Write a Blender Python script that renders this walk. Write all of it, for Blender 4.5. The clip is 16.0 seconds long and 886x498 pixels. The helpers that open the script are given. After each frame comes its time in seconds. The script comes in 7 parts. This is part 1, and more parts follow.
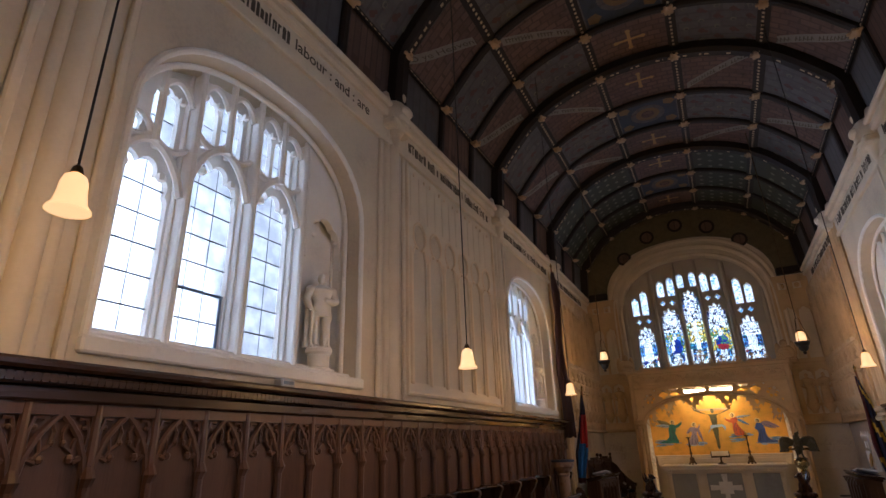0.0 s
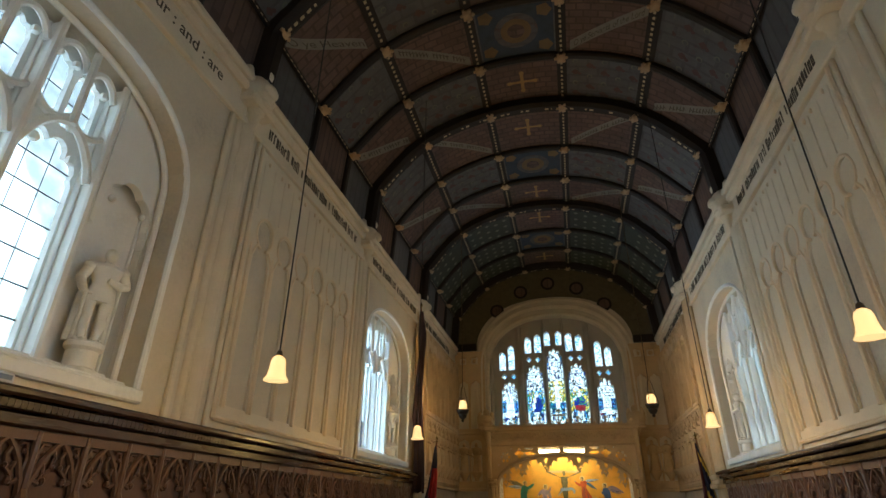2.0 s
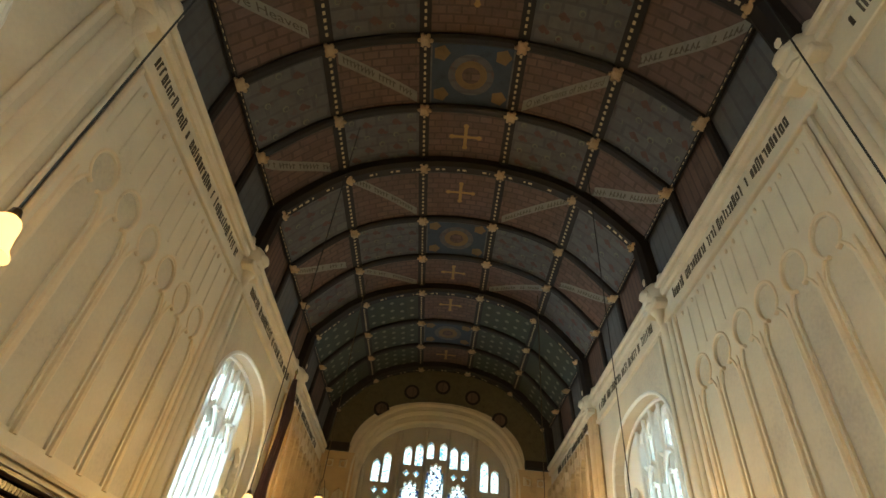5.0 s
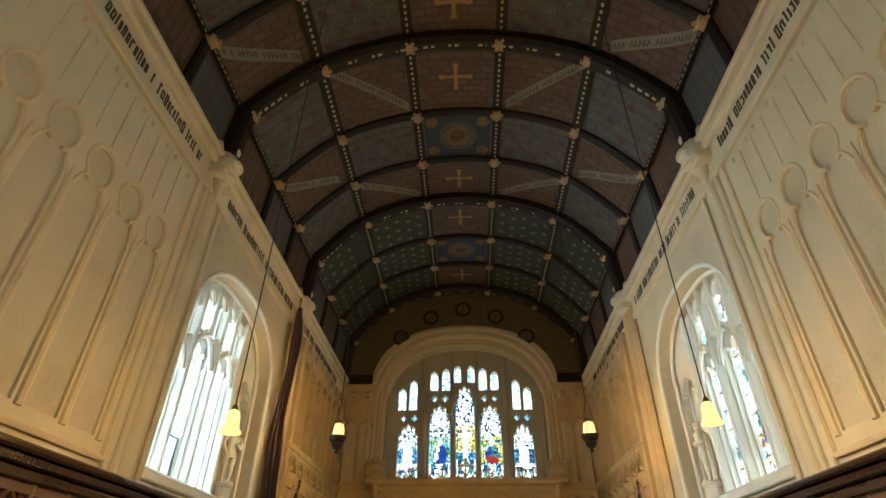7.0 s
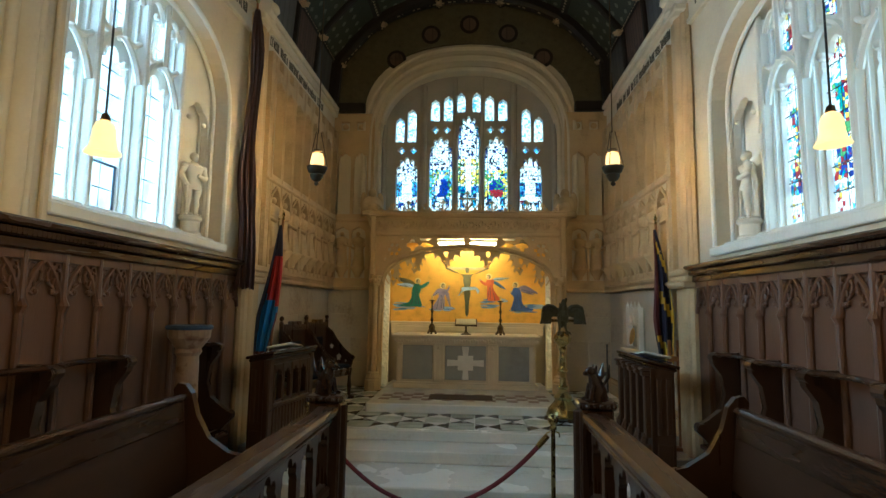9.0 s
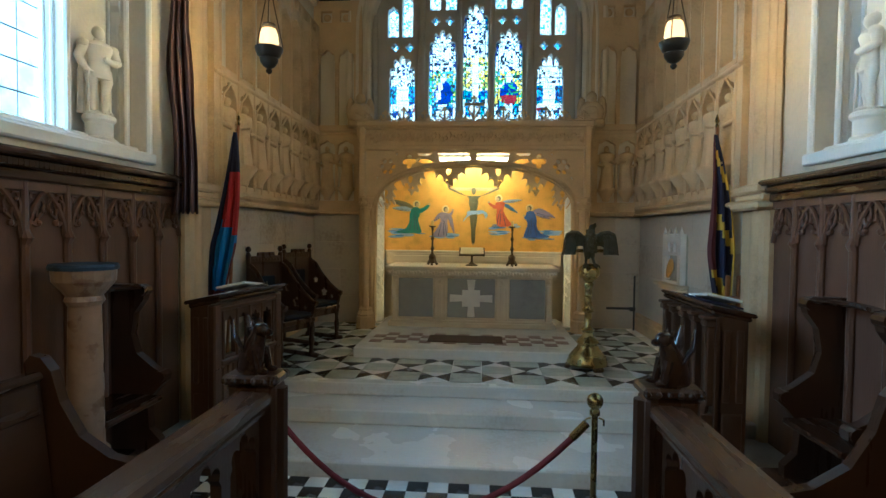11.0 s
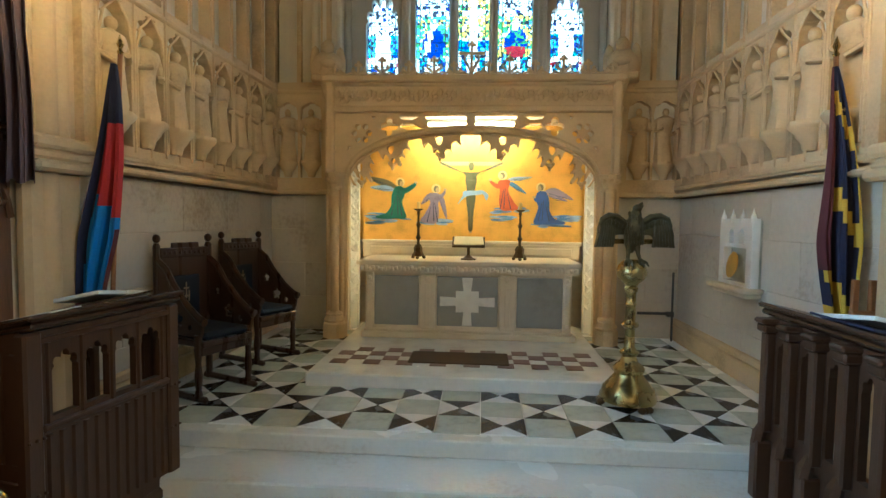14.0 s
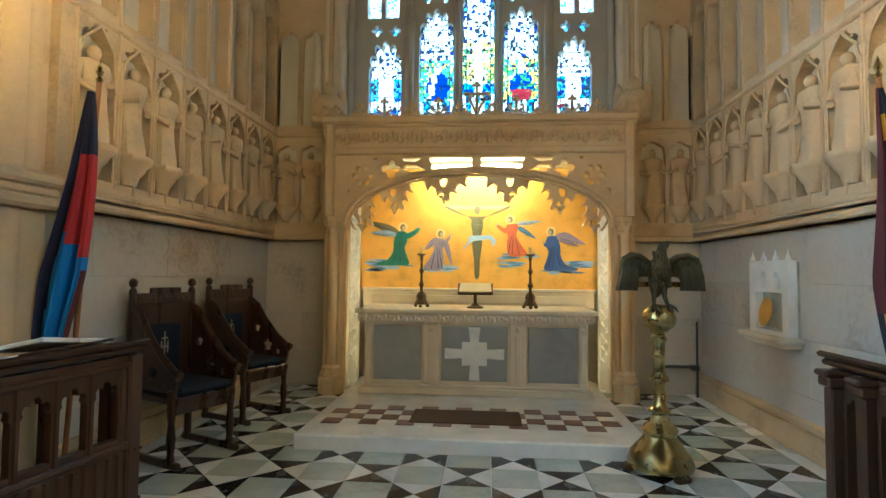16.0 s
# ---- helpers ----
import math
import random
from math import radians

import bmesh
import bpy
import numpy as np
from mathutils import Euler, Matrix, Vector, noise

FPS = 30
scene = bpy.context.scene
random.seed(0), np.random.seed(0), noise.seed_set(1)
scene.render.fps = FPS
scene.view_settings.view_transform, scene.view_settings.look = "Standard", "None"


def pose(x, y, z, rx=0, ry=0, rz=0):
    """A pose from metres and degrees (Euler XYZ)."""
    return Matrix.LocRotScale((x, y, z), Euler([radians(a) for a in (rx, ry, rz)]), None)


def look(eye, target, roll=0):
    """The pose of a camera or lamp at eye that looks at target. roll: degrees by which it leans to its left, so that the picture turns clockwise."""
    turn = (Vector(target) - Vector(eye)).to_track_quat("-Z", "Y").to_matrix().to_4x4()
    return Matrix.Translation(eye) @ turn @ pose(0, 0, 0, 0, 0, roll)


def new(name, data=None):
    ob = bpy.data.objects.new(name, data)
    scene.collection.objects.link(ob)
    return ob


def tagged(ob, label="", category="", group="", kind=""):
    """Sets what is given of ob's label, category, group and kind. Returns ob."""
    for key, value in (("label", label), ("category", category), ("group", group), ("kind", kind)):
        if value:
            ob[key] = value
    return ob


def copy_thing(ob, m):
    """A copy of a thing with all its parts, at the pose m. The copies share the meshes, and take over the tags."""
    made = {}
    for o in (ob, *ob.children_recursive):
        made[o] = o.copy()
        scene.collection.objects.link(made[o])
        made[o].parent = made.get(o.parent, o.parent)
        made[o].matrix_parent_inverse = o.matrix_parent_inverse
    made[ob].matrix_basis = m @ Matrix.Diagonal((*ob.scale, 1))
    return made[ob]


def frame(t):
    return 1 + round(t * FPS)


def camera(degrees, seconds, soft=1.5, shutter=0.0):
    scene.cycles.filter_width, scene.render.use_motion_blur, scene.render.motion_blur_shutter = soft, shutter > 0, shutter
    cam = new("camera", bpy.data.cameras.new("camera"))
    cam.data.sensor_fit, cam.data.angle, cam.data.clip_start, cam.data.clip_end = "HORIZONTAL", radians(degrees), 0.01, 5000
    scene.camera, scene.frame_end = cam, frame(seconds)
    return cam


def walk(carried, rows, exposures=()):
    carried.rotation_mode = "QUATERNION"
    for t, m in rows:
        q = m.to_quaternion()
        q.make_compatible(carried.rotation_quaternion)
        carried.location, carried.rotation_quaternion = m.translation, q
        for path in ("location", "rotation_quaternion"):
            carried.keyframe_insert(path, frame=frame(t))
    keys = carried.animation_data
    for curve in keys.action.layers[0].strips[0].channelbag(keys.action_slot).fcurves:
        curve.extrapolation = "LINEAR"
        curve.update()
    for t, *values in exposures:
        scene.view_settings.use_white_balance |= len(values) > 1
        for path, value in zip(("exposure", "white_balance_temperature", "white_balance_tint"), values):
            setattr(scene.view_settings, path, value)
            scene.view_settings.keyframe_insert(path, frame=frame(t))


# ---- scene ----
cam = camera(80.0, 16.0)
PATH = [
    (0, look((0.212, -14.667, 1.784), (-1.443, -11.310, 3.195), -1.89)),
    (0.5, look((0.225, -14.471, 1.763), (-1.082, -10.968, 3.184), -0.24)),
    (1, look((0.230, -14.270, 1.740), (-0.800, -10.704, 3.232), 0.53)),
    (1.5, look((0.249, -14.029, 1.714), (-0.629, -10.477, 3.329), 0.59)),
    (2, look((0.223, -13.804, 1.684), (-0.586, -10.302, 3.439), 0.46)),
    (2.5, look((0.181, -13.572, 1.680), (-0.585, -10.118, 3.548), 0.32)),
    (3, look((0.165, -13.364, 1.667), (-0.535, -9.983, 3.688), 1.26)),
    (3.5, look((0.164, -13.111, 1.593), (-0.431, -9.892, 3.892), 4.40)),
    (3.7, look((0.134, -13.017, 1.560), (-0.355, -9.847, 3.950), 5.68)),
    (5.8, look((0.002, -11.809, 1.397), (0.003, -8.754, 3.980), 4.98)),
    (6, look((0.007, -11.702, 1.394), (-0.003, -8.621, 3.946), 3.96)),
    (6.5, look((0.032, -11.424, 1.408), (-0.016, -8.249, 3.841), 1.62)),
    (7, look((0.084, -11.138, 1.448), (-0.085, -7.828, 3.688), 0.43)),
    (7.5, look((0.127, -10.805, 1.544), (-0.140, -7.285, 3.425), 0.48)),
    (8, look((0.139, -10.518, 1.629), (-0.109, -6.772, 3.008), 0.43)),
    (8.5, look((0.149, -10.177, 1.691), (-0.099, -6.281, 2.562), 0.67)),
    (9, look((0.145, -9.838, 1.735), (-0.098, -5.869, 2.168), 0.86)),
    (9.5, look((0.134, -9.519, 1.767), (-0.060, -5.527, 1.933), 1.03)),
    (10, look((0.145, -9.191, 1.777), (-0.083, -5.198, 1.845), 1.12)),
    (10.2, look((0.153, -9.058, 1.779), (-0.118, -5.067, 1.795), 1.08)),
    (12.3, look((0.141, -7.572, 1.731), (-0.158, -3.592, 1.464), 0.38)),
    (12.5, look((0.146, -7.457, 1.728), (-0.125, -3.476, 1.445), 0.25)),
    (13, look((0.191, -7.160, 1.729), (-0.043, -3.177, 1.444), 0.34)),
    (13.5, look((0.212, -6.967, 1.722), (-0.056, -2.985, 1.454), 0.58)),
    (14, look((0.141, -6.786, 1.717), (-0.144, -2.803, 1.498), 0.74)),
    (14.5, look((0.096, -6.655, 1.700), (-0.194, -2.668, 1.558), 0.67)),
    (15, look((0.113, -6.517, 1.682), (-0.175, -2.529, 1.607), 0.64)),
    (15.5, look((0.126, -6.431, 1.661), (-0.181, -2.443, 1.672), 0.46)),
    (16, look((0.120, -6.397, 1.629), (-0.210, -2.415, 1.815), 0.57)),
]
from mathutils import geometry

EXPOSURE = [(0.0, -0.66, 6000, 30), (1.5, -0.58, 6100, 11), (3.5, -0.20, 6300, -1), (5.8, 0.26, 7500, 0), (6.5, 0.06, 7600, 1), (7.5, -0.05, 7200, -1), (8.6, -0.10, 6000, -4),
            (10.2, -0.22, 4850, -5), (12.5, 0.52, 4950, -4), (14.0, 0.62, 5050, -4), (16.0, 0.66, 5000, -4)]
walk(cam, PATH, EXPOSURE)

# ---- world and light ----
world = bpy.data.worlds.new("World")
scene.world = world
world.use_nodes = True
wn = world.node_tree
sky = wn.nodes.new("ShaderNodeTexSky")
sky.sky_type, sky.sun_disc = "NISHITA", False
sky.sun_elevation, sky.sun_rotation = radians(42), radians(250)
sky.air_density, sky.dust_density = 1.0, 3.0
wn.links.new(sky.outputs[0], wn.nodes["Background"].inputs[0])
wn.nodes["Background"].inputs[1].default_value = 0.15
sun = new("sun", bpy.data.lights.new("sun", "SUN"))
sun.data.energy, sun.data.angle, sun.data.color = 1.0, radians(12), (1.0, 0.95, 0.88)
sun.matrix_basis = look((-20, -9, 18), (0, -6, 2))


def window_light(name, eye, target, sx, sy, watts, colour=(0.66, 0.86, 1.0)):
    la = bpy.data.lights.new(name, "AREA")
    la.shape, la.size, la.size_y, la.energy, la.color = "RECTANGLE", sx, sy, watts, colour
    ob = new(name, la)
    ob.matrix_basis = look(eye, target)
    return ob


window_light("window_daylight", (-3.75, -12.0, 3.6), (0, -11.4, 2.2), 2.6, 2.8, 185)
window_light("window_daylight", (3.75, -12.0, 3.6), (-1.6, -12.0, 1.0), 2.6, 2.8, 190)
window_light("window_daylight", (-3.75, -5.6, 3.6), (1.8, -3.6, 0.6), 2.6, 2.8, 430, (0.56, 0.80, 1.0))
window_light("window_daylight", (3.75, -5.6, 3.6), (-0.6, -5.0, 1.2), 2.6, 2.8, 100)
window_light("window_daylight", (0, 1.3, 5.3), (0, -5, 5.0), 4.4, 4.2, 170)


# ---- materials ----
def mat(name, colour, rough=0.7, metal=0.0, vary=0.25, scale=6.0, fine=60.0, bump=0.15, second=None, spec=0.4, wear=0.0, stretch=(1, 1, 1), coat=0.0):
    m = bpy.data.materials.new(name)
    m.use_nodes = True
    nt = m.node_tree
    b = nt.nodes["Principled BSDF"]
    b.inputs["Roughness"].default_value, b.inputs["Metallic"].default_value = rough, metal
    b.inputs["Specular IOR Level"].default_value = spec
    b.inputs["Coat Weight"].default_value = coat
    tc = nt.nodes.new("ShaderNodeTexCoord")
    mp = nt.nodes.new("ShaderNodeMapping")
    mp.inputs["Scale"].default_value = stretch
    nt.links.new(tc.outputs["Object"], mp.inputs[0])
    n1, n2 = nt.nodes.new("ShaderNodeTexNoise"), nt.nodes.new("ShaderNodeTexNoise")
    n1.inputs["Scale"].default_value, n1.inputs["Detail"].default_value = scale, 4
    n2.inputs["Scale"].default_value, n2.inputs["Detail"].default_value = fine, 3
    info = nt.nodes.new("ShaderNodeObjectInfo")
    for n in (n1, n2):
        nt.links.new(mp.outputs[0], n.inputs["Vector"])
    add = nt.nodes.new("ShaderNodeMath")
    add.operation = "MULTIPLY_ADD"
    nt.links.new(n2.outputs[0], add.inputs[0])
    add.inputs[1].default_value = 0.35
    nt.links.new(n1.outputs[0], add.inputs[2])
    add2 = nt.nodes.new("ShaderNodeMath")
    add2.operation = "MULTIPLY_ADD"
    nt.links.new(info.outputs["Random"], add2.inputs[0])
    add2.inputs[1].default_value = 0.15
    nt.links.new(add.outputs[0], add2.inputs[2])
    ramp = nt.nodes.new("ShaderNodeValToRGB")
    c2 = second or tuple(c * (1 - vary) for c in colour)
    c3 = tuple(min(1, c * (1 + vary * 0.5)) for c in colour)
    ramp.color_ramp.elements[0].position, ramp.color_ramp.elements[1].position = 0.42, 0.98
    ramp.color_ramp.elements[0].color, ramp.color_ramp.elements[1].color = (*c2, 1), (*c3, 1)
    e = ramp.color_ramp.elements.new(0.66)
    e.color = (*colour, 1)
    nt.links.new(add2.outputs[0], ramp.inputs[0])
    nt.links.new(ramp.outputs[0], b.inputs["Base Color"])
    if bump:
        bp = nt.nodes.new("ShaderNodeBump")
        bp.inputs["Strength"].default_value, bp.inputs["Distance"].default_value = bump, 0.01
        nt.links.new(add.outputs[0], bp.inputs["Height"])
        nt.links.new(bp.outputs[0], b.inputs["Normal"])
    rr = nt.nodes.new("ShaderNodeMapRange")
    rr.inputs[3].default_value, rr.inputs[4].default_value = max(0.03, rough - 0.12), min(1, rough + 0.12)
    nt.links.new(n1.outputs[0], rr.inputs[0])
    nt.links.new(rr.outputs[0], b.inputs["Roughness"])
    return m


def glow(name, colour, strength):
    m = bpy.data.materials.new(name)
    m.use_nodes = True
    b = m.node_tree.nodes["Principled BSDF"]
    b.inputs["Base Color"].default_value = (*colour, 1)
    b.inputs["Emission Color"].default_value = (*colour, 1)
    b.inputs["Emission Strength"].default_value = strength
    return m


def pane_glass(name, colour, dirt=0.1):
    m = bpy.data.materials.new(name)
    m.use_nodes = True
    nt = m.node_tree
    out = nt.nodes["Material Output"]
    tr, gl = nt.nodes.new("ShaderNodeBsdfTransparent"), nt.nodes.new("ShaderNodeBsdfGlossy")
    tl = nt.nodes.new("ShaderNodeBsdfTranslucent")
    tc, n1, ramp = nt.nodes.new("ShaderNodeTexCoord"), nt.nodes.new("ShaderNodeTexNoise"), nt.nodes.new("ShaderNodeValToRGB")
    n1.inputs["Scale"].default_value = 9.0
    nt.links.new(tc.outputs["Object"], n1.inputs["Vector"])
    ramp.color_ramp.elements[0].position, ramp.color_ramp.elements[1].position = 0.35, 0.7
    ramp.color_ramp.elements[0].color = (*[c * 0.7 for c in colour], 1)
    ramp.color_ramp.elements[1].color = (*colour, 1)
    nt.links.new(n1.outputs[0], ramp.inputs[0])
    nt.links.new(ramp.outputs[0], tr.inputs[0])
    nt.links.new(ramp.outputs[0], tl.inputs[0])
    gl.inputs["Roughness"].default_value = 0.12
    m1, m2, fr = nt.nodes.new("ShaderNodeMixShader"), nt.nodes.new("ShaderNodeMixShader"), nt.nodes.new("ShaderNodeFresnel")
    m1.inputs[0].default_value = dirt
    nt.links.new(tr.outputs[0], m1.inputs[1])
    nt.links.new(tl.outputs[0], m1.inputs[2])
    nt.links.new(fr.outputs[0], m2.inputs[0])
    nt.links.new(m1.outputs[0], m2.inputs[1])
    nt.links.new(gl.outputs[0], m2.inputs[2])
    nt.links.new(m2.outputs[0], out.inputs[0])
    return m


STONE = mat("limewashed_stone", (0.60, 0.53, 0.41), 0.8, vary=0.28, second=(0.46, 0.40, 0.32), scale=1.6, fine=35, bump=0.12)
DRESSED = mat("dressed_stone", (0.67, 0.59, 0.455), 0.75, vary=0.18, scale=3.0, fine=45, bump=0.12)
LIME = mat("white_limewashed_stone", (0.80, 0.79, 0.75), 0.75, vary=0.14, scale=3.0, fine=40, bump=0.12)
# lighter, warmer copy of the wall stone: lamp glow on the panel ribs put into colour
OCHRE = mat("ochre_washed_stone", (0.72, 0.60, 0.43), 0.8, vary=0.2, scale=3.0, fine=40, bump=0.12)
# east tracery stone, darkened in colour for the shade on its backlit face
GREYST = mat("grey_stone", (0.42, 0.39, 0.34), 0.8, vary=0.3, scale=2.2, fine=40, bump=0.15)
OAK = mat("dark_oak", (0.040, 0.019, 0.011), 0.30, vary=0.5, scale=3.0, fine=40, bump=0.25, stretch=(3, 3, 0.35))
OAKH = mat("dark_oak_lengthwise", (0.040, 0.019, 0.011), 0.26, vary=0.5, scale=3.0, fine=40, bump=0.25, stretch=(3, 0.35, 3))
OAKP = mat("panelling_oak", (0.125, 0.064, 0.042), 0.36, vary=0.45, scale=2.6, fine=34, bump=0.25, stretch=(3, 3, 0.35))
RIB = mat("black_painted_rib", (0.014, 0.010, 0.009), 0.6, vary=0.4)
BEAD = mat("gilt_bead", (0.42, 0.29, 0.17), 0.6, vary=0.4)
PBLUE = mat("ceiling_slate", (0.095, 0.095, 0.098), 0.7, vary=0.5, scale=7, fine=15, second=(0.115, 0.05, 0.04))
PRED = mat("ceiling_russet_blocks", (0.115, 0.074, 0.060), 0.7, vary=0.5, scale=5, fine=26, second=(0.045, 0.034, 0.03))


def block_pattern(m, size, strength):
    """Faint painted blockwork over a plain paint."""
    nt = m.node_tree
    b = nt.nodes["Principled BSDF"]
    src = b.inputs["Base Color"].links[0].from_socket
    tc, ck, mx = nt.nodes.new("ShaderNodeTexCoord"), nt.nodes.new("ShaderNodeTexBrick"), nt.nodes.new("ShaderNodeMix")
    ck.inputs["Scale"].default_value = 1.0 / size
    ck.inputs["Color1"].default_value, ck.inputs["Color2"].default_value = (1.25, 1.2, 1.15, 1), (0.75, 0.72, 0.72, 1)
    ck.inputs["Mortar"].default_value = (0.45, 0.42, 0.42, 1)
    ck.inputs["Mortar Size"].default_value = 0.06
    ck.inputs["Brick Width"].default_value, ck.inputs["Row Height"].default_value = 0.9, 0.55
    nt.links.new(tc.outputs["Object"], ck.inputs["Vector"])
    mx.data_type, mx.blend_type = "RGBA", "MULTIPLY"
    mx.inputs["Factor"].default_value = strength
    nt.links.new(src, mx.inputs["A"])
    nt.links.new(ck.outputs["Color"], mx.inputs["B"])
    nt.links.new(mx.outputs["Result"], b.inputs["Base Color"])


block_pattern(PRED, 0.2, 0.6)
block_pattern(PBLUE, 0.31, 0.35)
DASH = mat("dull_rib_dash", (0.42, 0.32, 0.20), 0.6, vary=0.5)
PGREEN = mat("ceiling_green", (0.042, 0.050, 0.037), 0.7, vary=0.4, scale=6, fine=26)
GOLDP = mat("ceiling_gold_paint", (0.36, 0.21, 0.07), 0.5, vary=0.3)
SCROLL = mat("painted_scroll", (0.20, 0.19, 0.165), 0.7, vary=0.3)
INK = mat("black_lettering", (0.085, 0.07, 0.05), 0.7, vary=0.3)
CLEAR = pane_glass("clear_leaded_glass", (0.93, 0.97, 1.0), 0.3)
LEAD = mat("lead_came", (0.05, 0.05, 0.055), 0.6, vary=0.3)
WHITE = mat("white_marble", (0.80, 0.80, 0.78), 0.2, vary=0.18, scale=4, fine=18, bump=0.02, spec=0.5)
BLACK = mat("black_marble", (0.025, 0.025, 0.028), 0.25, vary=0.5, bump=0.02, spec=0.5)
GREYM = mat("grey_green_marble", (0.50, 0.53, 0.48), 0.2, vary=0.3, scale=5, fine=20, bump=0.02, spec=0.5)
STEPST = mat("worn_step_stone", (0.74, 0.73, 0.69), 0.26, vary=0.25, second=(0.56, 0.51, 0.44), scale=1.3, fine=30, bump=0.05)
PLASTER = mat("white_statue_stone", (0.80, 0.78, 0.72), 0.7, vary=0.15)
BRASS = mat("aged_brass", (0.42, 0.34, 0.15), 0.26, metal=1.0, vary=0.3, bump=0.05)


# ---- mesh helpers ----
def link(name, bm, material, parent=None, label="", smooth=False):
    me = bpy.data.meshes.new(name)
    bmesh.ops.recalc_face_normals(bm, faces=bm.faces)
    bm.to_mesh(me)
    bm.free()
    for x in (material if isinstance(material, (list, tuple)) else [material]):
        me.materials.append(x)
    if smooth:
        for p in me.polygons:
            p.use_smooth = True
        me.set_sharp_from_angle(angle=radians(40))
    ob = new(name, me)
    if parent is not None:
        ob.parent = parent
    if label:
        ob["label"] = label
    return ob


def part(name, bm, material, parent, label="", smooth=False):
    return link(name, bm, material, parent, label, smooth)


def thing(name, label, category, m=None, group="", kind=""):
    ob = tagged(new(name), label, category, group, kind)
    ob.empty_display_size = 0.1
    if m is not None:
        ob.matrix_basis = m
    return ob


def structure(name, bm, material, label="", category="", smooth=False):
    return tagged(link(name, bm, material, None, "", smooth), label, category, "", "structure")


def box(bm, x0, x1, y0, y1, z0, z1, bevel=0.0, mi=0, m=None):
    lo, hi = (x0, y0, z0), (x1, y1, z1)
    vs = {}
    b = min(bevel, 0.45 * min(x1 - x0, y1 - y0, z1 - z0))
    corners = [(i, j, k) for i in (0, 1) for j in (0, 1) for k in (0, 1)]
    for c in corners:
        for ax in ((0, 1, 2) if b > 0 else (0,)):
            p = [hi[q] if c[q] else lo[q] for q in range(3)]
            if b > 0:
                for q in range(3):
                    if q != ax:
                        p[q] += -b if c[q] else b
            p = Vector(p)
            vs[c, ax] = bm.verts.new(m @ p if m is not None else p)
    pick = (lambda c, ax: vs[c, ax]) if b > 0 else (lambda c, ax: vs[c, 0])
    fs = []
    for ax in range(3):
        u, v = [q for q in range(3) if q != ax]
        for side in (0, 1):
            ring = []
            for du, dv in ((0, 0), (1, 0), (1, 1), (0, 1)):
                c = [0, 0, 0]
                c[ax], c[u], c[v] = side, du, dv
                ring.append(pick(tuple(c), ax))
            fs.append(bm.faces.new(ring))
    if b > 0:
        for c in corners:
            fs.append(bm.faces.new([vs[c, 0], vs[c, 1], vs[c, 2]]))
            for ax in range(3):
                if c[ax] == 0:
                    d = list(c)
                    d[ax] = 1
                    d = tuple(d)
                    u, v = [q for q in range(3) if q != ax]
                    fs.append(bm.faces.new([vs[c, u], vs[d, u], vs[d, v], vs[c, v]]))
    for f in fs:
        f.material_index = mi
    return bm


def cubes(*args, bevel=0.0):
    bm = bmesh.new()
    for a in args:
        box(bm, *a, bevel=bevel)
    return bm


def tube(bm, pts, radii, n=8, mi=0, closed=False, flat=1.0):
    pts = [Vector(p) for p in pts]
    if not isinstance(radii, (list, tuple)):
        radii = [radii] * len(pts)
    rings = []
    ref = None
    for i, p in enumerate(pts):
        if closed:
            d = pts[(i + 1) % len(pts)] - pts[i - 1]
        else:
            d = pts[min(i + 1, len(pts) - 1)] - pts[max(i - 1, 0)]
        d.normalize()
        if ref is None:
            ref = Vector((0, 0, 1)) if abs(d.z) < 0.9 else Vector((1, 0, 0))
        a = d.cross(ref).normalized()
        b = a.cross(d).normalized()
        ref = b
        rings.append([bm.verts.new(p + radii[i] * (a * math.cos(2 * math.pi * k / n) + flat * b * math.sin(2 * math.pi * k / n))) for k in range(n)])
    m = len(rings)
    for i in range(m if closed else m - 1):
        r0, r1 = rings[i], rings[(i + 1) % m]
        for k in range(n):
            f = bm.faces.new((r0[k], r0[(k + 1) % n], r1[(k + 1) % n], r1[k]))
            f.material_index = mi
    if not closed:
        for r in (rings[0], rings[-1]):
            bm.faces.new(r).material_index = mi
    return bm


def lathe(bm, prof, n=16, m=None, mi=0):
    """prof: (radius, height) from the bottom up, round the z axis."""
    rings = [[bm.verts.new((r * math.cos(2 * math.pi * k / n), r * math.sin(2 * math.pi * k / n), z)) for k in range(n)] for r, z in prof]
    fs = []
    for a, b in zip(rings, rings[1:]):
        for k in range(n):
            fs.append(bm.faces.new((a[k], a[(k + 1) % n], b[(k + 1) % n], b[k])))
    fs += [bm.faces.new(rings[0]), bm.faces.new(rings[-1])]
    for f in fs:
        f.material_index = mi
    if m is not None:
        for r in rings:
            for v in r:
                v.co = m @ v.co
    return bm


def blob(bm, c, r, sx=1, sy=1, sz=1, seg=10, mi=0, m=None):
    c, n = Vector(c), max(3, seg * 2 // 3)
    rings = []
    for i in range(n + 1):
        a = math.pi * i / n
        k = 1 if i in (0, n) else seg
        ring = []
        for j in range(k):
            t = 2 * math.pi * j / seg
            p = c + Vector((r * sx * math.sin(a) * math.cos(t), r * sy * math.sin(a) * math.sin(t), r * sz * math.cos(a)))
            ring.append(bm.verts.new(m @ p if m is not None else p))
        rings.append(ring)
    for a, b in zip(rings, rings[1:]):
        for j in range(seg):
            q = [a[j % len(a)], b[j % len(b)], b[(j + 1) % len(b)], a[(j + 1) % len(a)]]
            q = list(dict.fromkeys(q))
            bm.faces.new(q).material_index = mi
    return bm


